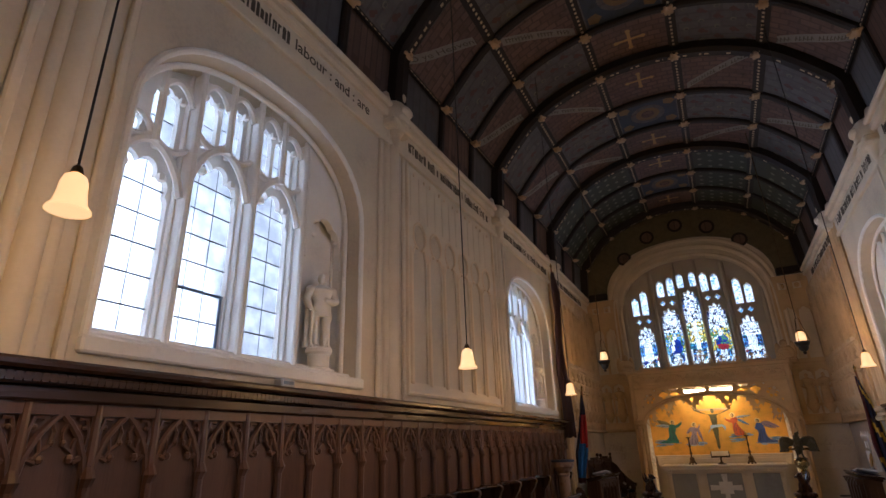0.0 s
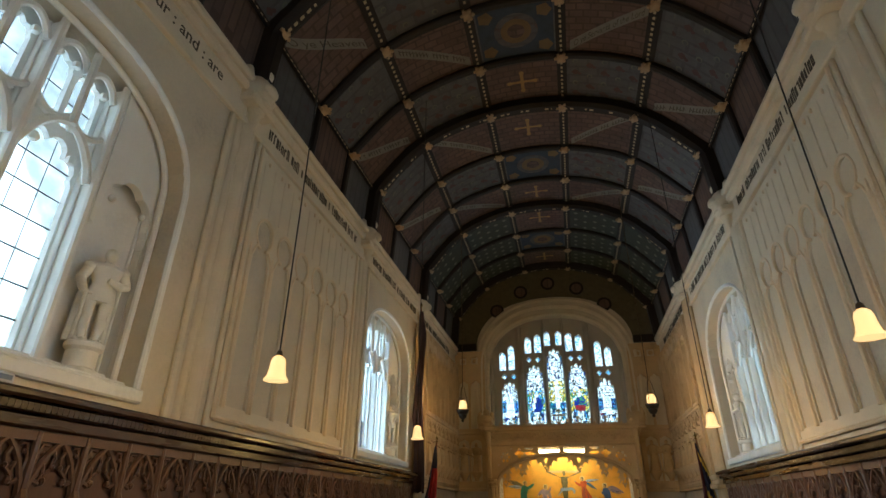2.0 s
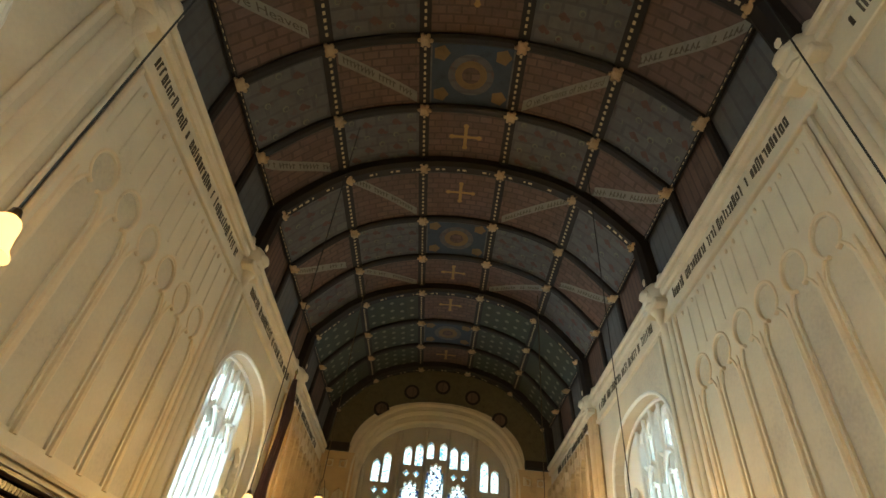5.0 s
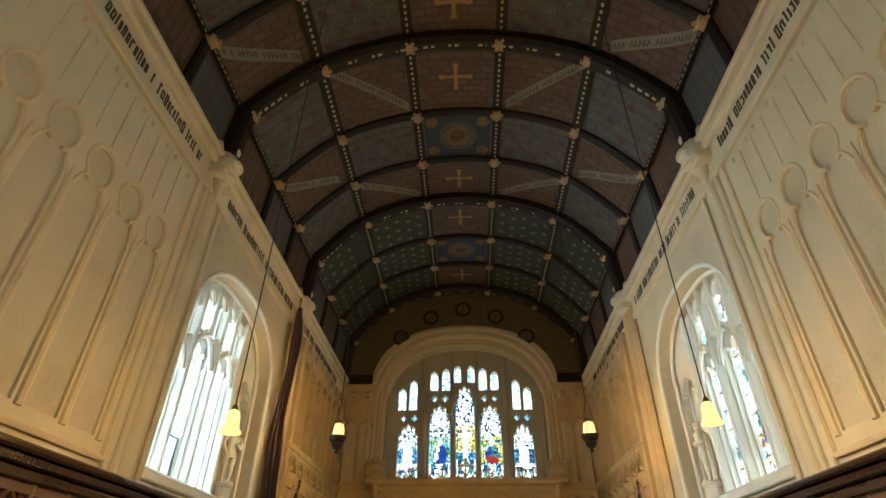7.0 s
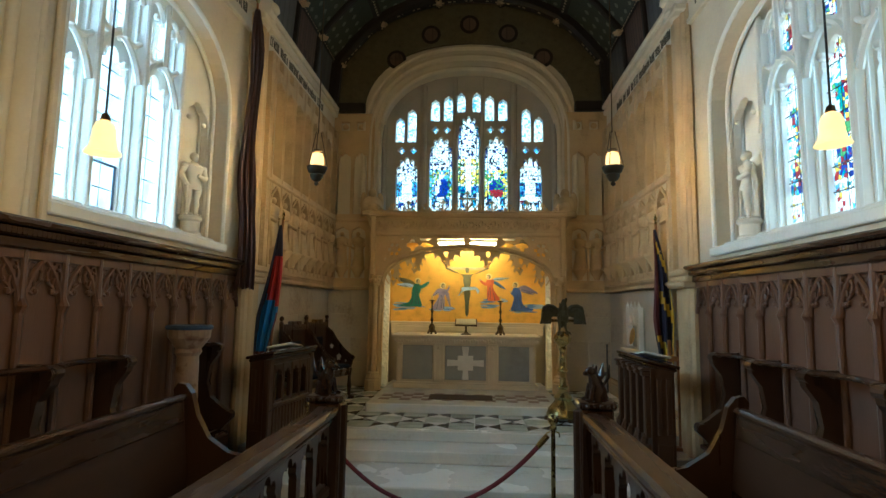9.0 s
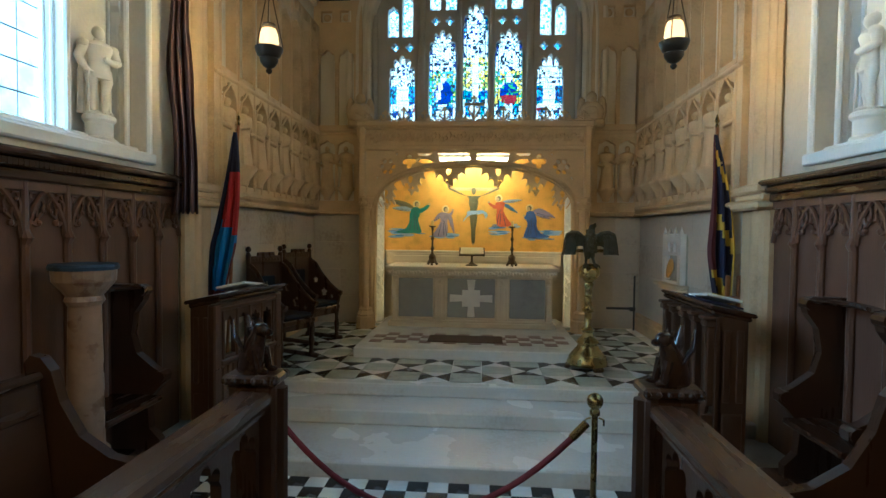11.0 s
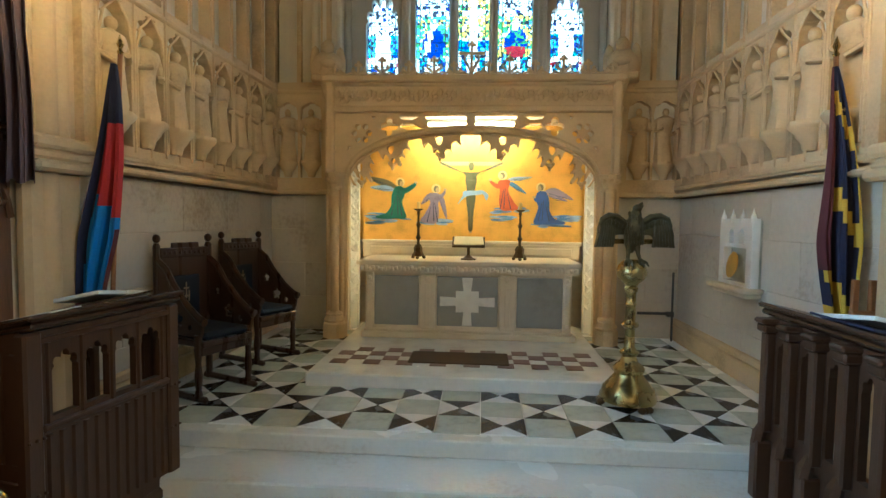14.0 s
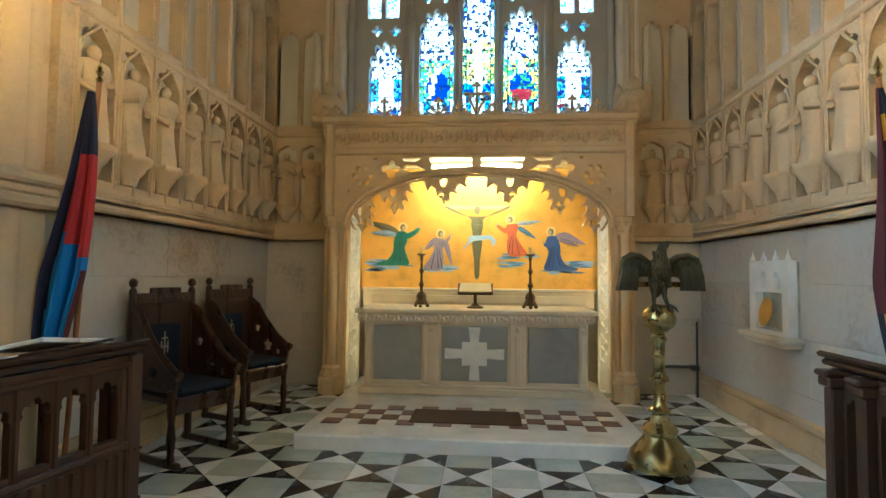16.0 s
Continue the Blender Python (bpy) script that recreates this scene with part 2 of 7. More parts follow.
def plate(bm, outer, holes, d0, d1, place, mi=0):
    """A flat slab with holes: 2D outlines, between depths d0 and d1, put in the world by place(u, v, d)."""
    loops = [outer] + list(holes)
    flat = [p for lp in loops for p in lp]
    tris = geometry.tessellate_polygon([[Vector((u, v, 0)) for u, v in lp] for lp in loops])
    front = [bm.verts.new(place(u, v, d0)) for u, v in flat]
    back = [bm.verts.new(place(u, v, d1)) for u, v in flat]
    for t in tris:
        if len(set(t)) == 3:
            for s in (front, back):
                try:
                    bm.faces.new([s[i] for i in t]).material_index = mi
                except ValueError:
                    pass
    k = 0
    for lp in loops:
        n = len(lp)
        for i in range(n):
            a, b = k + i, k + (i + 1) % n
            bm.faces.new((front[a], front[b], back[b], back[a])).material_index = mi
        k += n
    return bm


def arch(u0, u1, v0, vs, va, n=14, p=2.2):
    """An opening with a low four-centred head: from v0, springing at vs, apex at va."""
    c, h = (u0 + u1) / 2, (u1 - u0) / 2
    pts = [(u0, v0), (u1, v0)]
    for i in range(n + 1):
        a = math.pi * i / n
        cx, sx = math.cos(a), math.sin(a)
        pts.append((c + h * math.copysign(abs(cx) ** (2 / p), cx), vs + (va - vs) * abs(sx) ** (2 / p)))
    return pts


def foil(u0, u1, v0, vs, va, cusps=3, depth=0.2, n=24):
    """A light with a cusped head."""
    c, h = (u0 + u1) / 2, (u1 - u0) / 2
    pts = [(u0, v0), (u1, v0)]
    for i in range(n + 1):
        a = math.pi * i / n
        k = 1 - depth * (1 - abs(math.sin(cusps * a))) ** 1.3 * (0.0 if i in (0, n) else 1.0)
        pts.append((c + h * math.cos(a) * k, vs + (va - vs) * (math.sin(a) ** 0.85 if math.sin(a) > 0 else 0) * k))
    return pts


def rosette(c, v, r, lobes=4, depth=0.35, n=32, turn=0.0):
    return [(c + r * (1 - depth * (1 - abs(math.cos(lobes * (a - turn) / 2)))) * math.cos(a), v + r * (1 - depth * (1 - abs(math.cos(lobes * (a - turn) / 2)))) * math.sin(a)) for a in (2 * math.pi * i / n for i in range(n))]


W = 2.62          # half width of the nave
WEST, TOP = -17.2, 5.6
NAVE = -0.12      # nave floor
RIBS = (-16.71, -13.45, -10.19, -6.93, -3.67, -0.41)


def on_left(u, v, d):
    return (-W - d, u, v)


def on_right(u, v, d):
    return (W + d, u, v)


def on_east(u, v, d):
    return (u, d, v)


# ---- large structure ----
WIN = [(-13.08, -10.74), (-6.62, -4.28)]     # side windows along the wall
Z0, ZS, ZA = 2.32, 3.78, 4.64


def side_wall(name, place, wins):
    bm = bmesh.new()
    plate(bm, [(WEST, -0.3), (0.7, -0.3), (0.7, TOP), (WEST, TOP)], [arch(a, b, Z0, ZS, ZA, 20, 2.3) for a, b in wins], 0, 0.62, place)
    structure(name, bm, STONE, "limewashed stone chapel wall with tall window openings", "wall")


side_wall("wall_north", on_left, WIN)
side_wall("wall_south", on_right, WIN)
bm = cubes((-W - 0.6, W + 0.6, WEST - 0.4, WEST, -0.3, 7.9))
structure("wall_west", bm, STONE, "plain limewashed stone wall closing the nave", "wall")

EW = arch(-1.71, 1.71, 3.45, 4.9, 6.33, 28, 2.3)
bm = bmesh.new()
plate(bm, [(-W - 0.6, -0.3), (W + 0.6, -0.3), (W + 0.6, 7.9), (-W - 0.6, 7.9)], [EW, arch(-1.56, 1.56, 0.1, 2.5, 3.02, 10, 3)], 0.0, 0.75, on_east)
structure("wall_east", bm, STONE, "stone east wall with arched window over the altar recess", "wall")
bm = cubes((-1.9, 1.9, 0.56, 0.74, 0.1, 3.3))
structure("recess_back", bm, DRESSED, "plain stone back of the altar recess", "wall")

# floors and steps
bm = cubes((-W - 0.6, W + 0.6, WEST - 0.4, -4.58, -0.4, NAVE - 0.012))
structure("floor_nave", bm, LEAD, "dark mortar bed under the nave tiles", "floor")
bm = cubes((-W - 0.6, W + 0.6, -4.58, 0.7, -0.4, 0.0), bevel=0.012)
structure("floor_platform", bm, STEPST, "pale worn stone chancel floor above the nave", "floor")
bm = cubes((-W - 0.6, W + 0.6, -3.80, 0.7, 0.0, 0.135), bevel=0.012)
structure("step_lower", bm, STEPST, "pale worn stone step up to the sanctuary", "step")
bm = cubes((-W - 0.6, W + 0.6, -3.37, 0.7, 0.135, 0.258), bevel=0.01)
structure("step_upper", bm, STEPST, "pale stone step edging the sanctuary pavement", "step")

# ceiling
NODES = [(-2.62, 5.5), (-2.56, 6.30), (-1.74, 7.18), (-0.61, 7.61), (0.61, 7.61), (1.74, 7.18), (2.56, 6.30), (2.62, 5.5)]


def vault(s):
    """A point of the ceiling's section, s from 0 to 7."""
    i = min(6, int(s))
    f = s - i
    if i in (0, 6):
        a, b = NODES[i], NODES[i + 1]
        return (a[0] + (b[0] - a[0]) * f, a[1] + (b[1] - a[1]) * f)
    p = [Vector(NODES[min(6, max(1, i + k))]) for k in (-1, 0, 1, 2)]
    q = 0.5 * (2 * p[1] + (p[2] - p[0]) * f + (2 * p[0] - 5 * p[1] + 4 * p[2] - p[3]) * f * f + (3 * p[1] - p[0] - 3 * p[2] + p[3]) * f ** 3)
    return (q.x, q.y)


def vault_in(s, d):
    """The same, moved d towards the room."""
    x, z = vault(s)
    a, b = vault(max(0, s - 0.02)), vault(min(7, s + 0.02))
    t = Vector((b[0] - a[0], b[1] - a[1])).normalized()
    return (x + t.y * d, z - t.x * d)


CROSS = []
for k in range(5):
    CROSS += [(RIBS[k], 1), (RIBS[k] + 1.244, 0), (RIBS[k] + 2.263, 0)]
CROSS += [(RIBS[5], 1)]
ROWS = [c[0] for c in CROSS] + [0.05]
bm = bmesh.new()
MATS = [PRED, PBLUE, PGREEN, RIB, BEAD, GOLDP, SCROLL, INK, DASH]
STEP = 4


def sheet(s0, s1, y0, y1, d, mi, n=STEP):
    rows = []
    for i in range(n + 1):
        x, z = vault_in(s0 + (s1 - s0) * i / n, d)
        rows.append((bm.verts.new((x, y0, z)), bm.verts.new((x, y1, z))))
    for a, b in zip(rows, rows[1:]):
        bm.faces.new((a[0], a[1], b[1], b[0])).material_index = mi


def rib_band(s0, s1, y0, y1, depth, mi=3, n=24):
    """A moulded bar across the vault between y0 and y1."""
    secs = []
    for i in range(n + 1):
        s = s0 + (s1 - s0) * i / n
        o, q, r = vault_in(s, -0.02), vault_in(s, depth * 0.7), vault_in(s, depth)
        w = (y1 - y0) * 0.25
        secs.append([bm.verts.new(v) for v in ((o[0], y0, o[1]), (q[0], y0, q[1]), (r[0], y0 + w, r[1]), (r[0], y1 - w, r[1]), (q[0], y1, q[1]), (o[0], y1, o[1]))])
    for a, b in zip(secs, secs[1:]):
        for j in range(5):
            bm.faces.new((a[j], a[j + 1], b[j + 1], b[j])).material_index = mi


for r, (y0, y1) in enumerate(zip(ROWS, ROWS[1:])):
    last = y0 > -3.8
    for c in range(7):
        mi = (r + c + 1) % 2
        if last and (r * 3 + c) % 3 != 0 and c not in (0, 6, 3):
            mi = 2
        if c == 3:
            mi = 0 if r % 3 != 1 else 1
        sheet(c, c + 1, y0, y1, 0.0, mi)
for y, main in CROSS:
    wd = 0.115 if main else 0.06
    rib_band(0 if main else 1, 7 if main else 6, y - wd, y + wd, 0.17 if main else 0.07)
    if not main:
        rib_band(0, 1, y - wd, y + wd, 0.05, 3, 3)
        rib_band(6, 7, y - wd, y + wd, 0.05, 3, 3)
for s in (1, 2, 3, 4, 5, 6):
    for (y0, y1) in zip(ROWS, ROWS[1:]):
        hw = 0.072 / (1.2 if s in (3, 4) else 1.0)
        for d0, ww in ((0.035, hw), (0.06, hw * 0.5)):
            sheet(s - ww, s + ww, y0, y1, d0, 3, 2)
        n = int((y1 - y0 - 0.16) / 0.085)
        for k in range(n):
            yy = y0 + 0.1 + k * 0.085
            sheet(s - hw * 0.22, s + hw * 0.22, yy, yy + 0.045, 0.065, 8, 1)
for y, main in CROSS:
    if main:
        for k in range(60):
            s = 0.9 + 5.2 * k / 60
            x, z = vault_in(s, 0.173)
            x2, z2 = vault_in(s + 0.05, 0.173)
            vs = [bm.verts.new(v) for v in ((x, y - 0.018, z), (x, y + 0.018, z), (x2, y + 0.018, z2), (x2, y - 0.018, z2))]
            bm.faces.new(vs).material_index = 8
    for s in range(1, 7):
        x, z = vault_in(s, 0.16 if main else 0.085)
        blob(bm, (x, y, z), 0.075, 1, 1, 0.6, 8, 4)
        for k in range(6):
            a = k * math.pi / 3
            blob(bm, (x + 0.075 * math.cos(a), y + 0.075 * math.sin(a), z), 0.032, 1, 1, 0.7, 5, 4)
ceiling = structure("ceiling", bm, MATS, "dark painted barrel ceiling with black ribs and gilt bosses", "ceiling")


# ---- wall dressings ----
def arch_z(u0, u1, vs, va, u, p=2.3):
    c, h = (u0 + u1) / 2, (u1 - u0) / 2
    q = min(1.0, abs(u - c) / h)
    return vs + (va - vs) * (1 - q ** p) ** (1 / p)


def side_window(name, place, u0, u1, tint, label):
    """Four lights with cusped heads and panel tracery; the easternmost is a blind niche for a statue."""
    win = tagged(new(name), label, "window", "", "structure")
    n, w = 4, (u1 - u0) / 4
    holes, lights = [], []
    for k in range(n):
        a, b = u0 + k * w + 0.042, u0 + (k + 1) * w - 0.042
        top = 3.82 + (0.12 if k in (1, 2) else -0.08)
        h = foil(a, b, Z0 + 0.16, top - 0.30, top, 4, 0.22)
        if k < 3:
            holes.append(h)
            lights.append((a, b, Z0 + 0.16, top, k))
        for j in (0, 1):
            a2, b2 = a + j * (b - a) / 2 + 0.02, a + (j + 1) * (b - a) / 2 - 0.02
            t2 = min(arch_z(u0, u1, ZS, ZA, a2), arch_z(u0, u1, ZS, ZA, b2)) - 0.09
            if t2 - (top + 0.1) > 0.14:
                lo = top + 0.09 - (0.06 if j == (0 if k < 2 else 1) else 0.0)
                if k < 3:
                    holes.append(foil(a2, b2, lo + 0.04, t2 - 0.12, t2, 3, 0.24, 16))
                    lights.append((a2, b2, lo, t2, 4))
    bm = bmesh.new()
    plate(bm, arch(u0 - 0.02, u1 + 0.02, Z0 - 0.02, ZS, ZA + 0.02, 20, 2.3), holes, 0.36, 0.46, place)
    part("tracery", bm, LIME, win, "pale stone bar tracery")
    for k in range(n + 1):
        u = u0 + k * w
        zt = arch_z(u0, u1, ZS, ZA, min(max(u, u0 + 0.05), u1 - 0.05)) - 0.02
        bm = bmesh.new()
        hw = 0.024 if 0 < k < n else 0.04
        tube(bm, [place(u, Z0 + 0.02, 0.215), place(u, zt, 0.215)], 0.028 if 0 < k < n else 0.042, 8)
        p0, p1 = place(u - hw, Z0 + 0.02, 0.22), place(u + hw, zt - 0.03, 0.365)
        box(bm, min(p0[0], p1[0]), max(p0[0], p1[0]), p0[1], p1[1], p0[2], p1[2], 0.008)
        for e in (-1, 1):
            tube(bm, [place(u + e * (hw + 0.008), Z0 + 0.02, 0.30), place(u + e * (hw + 0.008), zt - 0.03, 0.30)], 0.014, 6)
        part("mullion", bm, LIME, win)
    # head bars and knobs of the tracery
    bm = bmesh.new()
    for k in range(n - 1):
        a, b = u0 + k * w + 0.03, u0 + (k + 1) * w - 0.03
        top = 3.82 + (0.12 if k in (1, 2) else -0.08)
        pts = [place(a + (b - a) * i / 12, top - 0.28 + 0.33 * math.sin(math.pi * i / 12) ** 0.7, 0.25) for i in range(13)]
        tube(bm, pts, 0.03, 6)
        for s in (-1, 1):
            c = (a + b) / 2 + s * (b - a) * 0.27
            blob(bm, place(c, top - 0.16, 0.30), 0.038, seg=6)
            q0, q1 = sorted(((a + b) / 2, (a + b) / 2 + s * (b - a) / 2))
            t2 = min(arch_z(u0, u1, ZS, ZA, q0), arch_z(u0, u1, ZS, ZA, q1)) - 0.06
            if t2 > top + 0.12:
                pts = [place(q0 + (q1 - q0) * i / 10, t2 - 0.15 + 0.15 * math.sin(math.pi * i / 10) ** 0.7, 0.26) for i in range(11)]
                tube(bm, pts, 0.026, 6)
                for e in (0.22, 0.78):
                    blob(bm, place(q0 + (q1 - q0) * e, t2 - 0.11, 0.30), 0.034, seg=6)
                    blob(bm, place(q0 + (q1 - q0) * e, top + 0.06, 0.30), 0.036, seg=6)
                pts = [place(q0 + (q1 - q0) * i / 8, top + 0.10 - 0.07 * math.sin(math.pi * i / 8), 0.26) for i in range(9)]
                tube(bm, pts, 0.026, 6)
        tube(bm, [place((a + b) / 2, top + 0.03, 0.22), place((a + b) / 2, arch_z(u0, u1, ZS, ZA, (a + b) / 2) - 0.03, 0.22)], 0.028, 6)
    part("cusping", bm, LIME, win, "", True)
    for off, r, d in ((0.02, 0.026, 0.0), (-0.03, 0.024, 0.16)):
        bm = bmesh.new()
        o = arch(u0 - off, u1 + off, Z0 - off, ZS, ZA + off, 24, 2.3)
        tube(bm, [place(u, v, d) for u, v in o[1:] + o[:1]], r, 8)
        part("hood_mould", bm, LIME, win, "", True)
    bm = bmesh.new()
    for v0, v1, d0, d1 in ((Z0 - 0.03, Z0 + 0.06, -0.05, 0.3), (Z0 + 0.06, Z0 + 0.11, 0.08, 0.3), (Z0 + 0.10, Z0 + 0.16, 0.22, 0.37)):
        a, b = place(u0 - 0.05, v0, d0), place(u1 + 0.05, v1, d1)
        box(bm, min(a[0], b[0]), max(a[0], b[0]), a[1], b[1], a[2], b[2], 0.012)
    part("window_sill", bm, LIME, win)
    for a, b, z0, z1, k in lights:
        bm = bmesh.new()
        if tint is None:
            p0, p1 = place(a - 0.02, z0 - 0.02, 0.408), place(b + 0.02, z1 + 0.02, 0.414)
            box(bm, min(p0[0], p1[0]), max(p0[0], p1[0]), p0[1], p1[1], p0[2], p1[2])
            pane = part("pane", bm, CLEAR, win, "clear leaded glass")
        else:
            pane = part("pane", glass_grid(bm, a - 0.02, b + 0.02, z0 - 0.02, z1 + 0.02, 0.41, place, tint, k), GLASSES, win, "coloured leaded glass")
        pane.visible_shadow = False
        bm = bmesh.new()
        m = max(2, int((z1 - z0) / 0.19))
        for i in range(1, m):
            z = z0 + (z1 - z0) * i / m
            tube(bm, [place(a - 0.02, z, 0.400), place(b + 0.02, z, 0.400)], 0.006, 4)
        for i in ((1, 2) if k < 4 else (1,)):
            u = a + (b - a) * i / (3 if k < 4 else 2)
            tube(bm, [place(u, z0, 0.400), place(u, z1, 0.400)], 0.0035, 4)
        part("lead_came", bm, LEAD, win)
        if k == 1 and tint is None:
            bm = bmesh.new()
            zc = z0 + 0.42
            for q in ((a, zc, b, zc), (a, z0 + 0.02, b, z0 + 0.02), (a + 0.012, z0, a + 0.012, zc), (b - 0.012, z0, b - 0.012, zc)):
                tube(bm, [place(q[0], q[1], 0.39), place(q[2], q[3], 0.39)], 0.013, 4)
            part("opening_casement", bm, CASE, win, "blue-grey metal opening casement")
    # cusped head over the statue niche, flush with the inner mouldings
    a, b = u0 + 3 * w + 0.035, u1 - 0.01
    hd = foil(a + 0.035, b - 0.035, 3.42, 3.52, 3.86, 3, 0.10, 30)
    top = [(a + (b - a) * i / 12, arch_z(u0, u1, ZS, ZA, a + (b - a) * i / 12) - 0.03) for i in range(13)]
    bm = plate(bmesh.new(), [(a, 3.42)] + top + [(b, 3.42)] + hd[1:] + hd[:1], [], 0.20, 0.27, place)
    part("niche_head", bm, LIME, win, "cusped stone niche head")
    bm = bmesh.new()
    for q, v in ((0.23, 3.66), (0.77, 3.66)):
        blob(bm, place(a + (b - a) * q, v, 0.21), 0.028, seg=8)
    part("niche_cusp", bm, LIME, win, "", True)
    bm = bmesh.new()
    for i in range(12):
        q0, q1 = i / 12, (i + 1) / 12
        a = u0 + 3 * w
        d0, d1 = 0.30 + 0.055 * math.sin(math.pi * q0), 0.30 + 0.055 * math.sin(math.pi * q1)
        bm.faces.new([bm.verts.new(place(u, v, d)) for u, v, d in ((a + (b - a) * q0, Z0 + 0.1, d0), (a + (b - a) * q1, Z0 + 0.1, d1), (a + (b - a) * q1, 3.95, d1), (a + (b - a) * q0, 3.95, d0))])
    bmesh.ops.remove_doubles(bm, verts=bm.verts, dist=0.0005)
    part("niche_back", bm, LIME, win, "plain curved niche back", True)
    return win


CASE = mat("blue_grey_metal", (0.12, 0.17, 0.24), 0.5, vary=0.2)
GLASSES = [pane_glass("glass_pale", (0.90, 0.97, 1.0)), pane_glass("glass_sky", (0.16, 0.45, 0.86)), pane_glass("glass_blue", (0.008, 0.035, 0.26)),
           pane_glass("glass_teal", (0.012, 0.26, 0.30)), pane_glass("glass_gold", (0.85, 0.62, 0.10)), pane_glass("glass_red", (0.30, 0.018, 0.03)),
           pane_glass("glass_dark", (0.03, 0.04, 0.06)), pane_glass("glass_green", (0.10, 0.34, 0.12)), LEAD]


def glass_grid(bm, a, b, z0, z1, d, place, scheme, seed):
    """Small leaded pieces, uneven at the corners, coloured as the light's figure and canopy need."""
    rnd = random.Random(seed * 17 + int(z0 * 100))
    nu, nv = max(3, round((b - a) / 0.034)), max(4, round((z1 - z0) / 0.036))
    gv = [[(a + (b - a) * i / nu + (rnd.uniform(-0.012, 0.012) if 0 < i < nu else 0), z0 + (z1 - z0) * j / nv + (rnd.uniform(-0.013, 0.013) if 0 < j < nv else 0)) for i in range(nu + 1)] for j in range(nv + 1)]
    lead = len(GLASSES) - 1
    for j in range(nv):
        for i in range(nu):
            x, y = (i + 0.5) / nu * 2 - 1, (j + 0.5) / nv
            q = (gv[j][i], gv[j][i + 1], gv[j + 1][i + 1], gv[j + 1][i])
            cu, cv = sum(p[0] for p in q) / 4, sum(p[1] for p in q) / 4
            out = [bm.verts.new(place(u, v, d)) for u, v in q]
            inn = [bm.verts.new(place(cu + (u - cu) * 0.9, cv + (v - cv) * 0.91, d - 0.002)) for u, v in q]
            if rnd.random() < 0.45:
                k = rnd.randint(0, 1)
                bm.faces.new((inn[k], inn[k + 1], inn[k + 2])).material_index = scheme(x, y, rnd)
                bm.faces.new((inn[k], inn[k + 2], inn[(k + 3) % 4])).material_index = scheme(x, y, rnd)
            else:
                bm.faces.new(inn).material_index = scheme(x, y, rnd)
            for k in range(4):
                bm.faces.new((out[k], out[(k + 1) % 4], inn[(k + 1) % 4], inn[k])).material_index = lead
    return bm


def canopied(figure_glass, cloak):
    """White canopy spire over a figure, scrolled foot panel, coloured background beside the spire."""
    def rule(x, y, rnd):
        r, ax = rnd.random(), abs(x)
        if y < 0.04 or ax > 0.93:
            return 0 if r < 0.6 else 6
        if y < 0.2:
            k = math.sin(ax * 9.0) * 0.5 + 0.5
            return (0 if r < 0.8 else 6) if k > (y - 0.04) / 0.2 else (6 if r < 0.4 else rnd.choice((3, 2, 1)))
        spire = 0.92 - 1.6 * max(0.0, y - 0.72) if y > 0.56 else 0.0
        if y > 0.56:
            if ax < spire * 0.92:
                return 0 if r < 0.74 else rnd.choice((6, 2, 6, 6))
            return 6 if r < 0.42 else rnd.choice((2, 2, 3, 2, 6, 1))
        if figure_glass is None:
            if ax < 0.5 - 0.3 * abs(y - 0.3):
                return 0 if r < 0.97 else 6
            if y < 0.3:
                return 0 if r < 0.7 else rnd.choice((5, 1, 6))
            return rnd.choice((1, 3, 2, 1, 6))
        if figure_glass == 0:
            cross = ax < 0.22 or (0.44 < y < 0.49 and ax < 0.75)
            return 0 if cross and r < 0.95 else (rnd.choice((1, 2, 3)) if y < 0.28 else rnd.choice((4, 4, 7, 6, 0)))
        if (x - 0.05) ** 2 / 0.07 + (y - 0.485) ** 2 / 0.0016 < 1:
            return 0
        body = (x - 0.05) ** 2 / 0.36 + (y - 0.33) ** 2 / 0.017
        if body < 1:
            if figure_glass == 5:
                return 5 if y < 0.30 and r < 0.85 else (2 if r < 0.7 else 7)
            return 0 if abs(x + 0.25 - 1.2 * (y - 0.33)) < 0.13 else (2 if r < 0.88 else 6)
        return cloak if r < 0.3 else rnd.choice((4, 7, 0, 6, 1, 7))
    return rule


def modern(x, y, rnd):
    r = rnd.random()
    c = 0.25 * math.sin(y * 9)
    if 0.22 < y < 0.74 and abs(x - c) < 0.78 - 0.4 * abs(y - 0.48):
        if abs(x - c) < 0.3:
            return rnd.choice((5, 5, 5, 0, 4)) if y > 0.42 else rnd.choice((5, 2, 2, 0))
        return rnd.choice((2, 1, 3, 3, 4, 7, 0)) if r < 0.85 else 5
    if y < 0.16 or y > 0.86:
        return 0 if r < 0.72 else rnd.choice((1, 4, 5))
    return 0 if r < 0.9 else rnd.choice((1, 3))


side_window("window_1", on_left, *WIN[0], None, "tall traceried window with clear leaded glass and statue niche")
side_window("window_2", on_left, *WIN[1], None, "tall traceried window with clear leaded glass by the sanctuary")
side_window("window_5", on_right, *WIN[0], None, "tall traceried window with clear leaded glass and statue niche")
side_window("window_3", on_right, *WIN[1], modern, "tall traceried window with pale coloured glass")

# bright overcast sky beyond the glass
for name, dims, power in (("backdrop_north", (-4.9, -4.8, -20.0, 3.0, -1.0, 11.0), 3.2), ("backdrop_south", (4.8, 4.9, -20.0, 3.0, -1.0, 11.0), 1.9), ("backdrop_east", (-6.0, 6.0, 3.2, 3.3, -1.0, 12.0), 1.2)):
    structure(name, cubes(dims), glow(name + "_sky", (0.80, 0.92, 1.0), power), "bright overcast sky outside the windows", "sky")

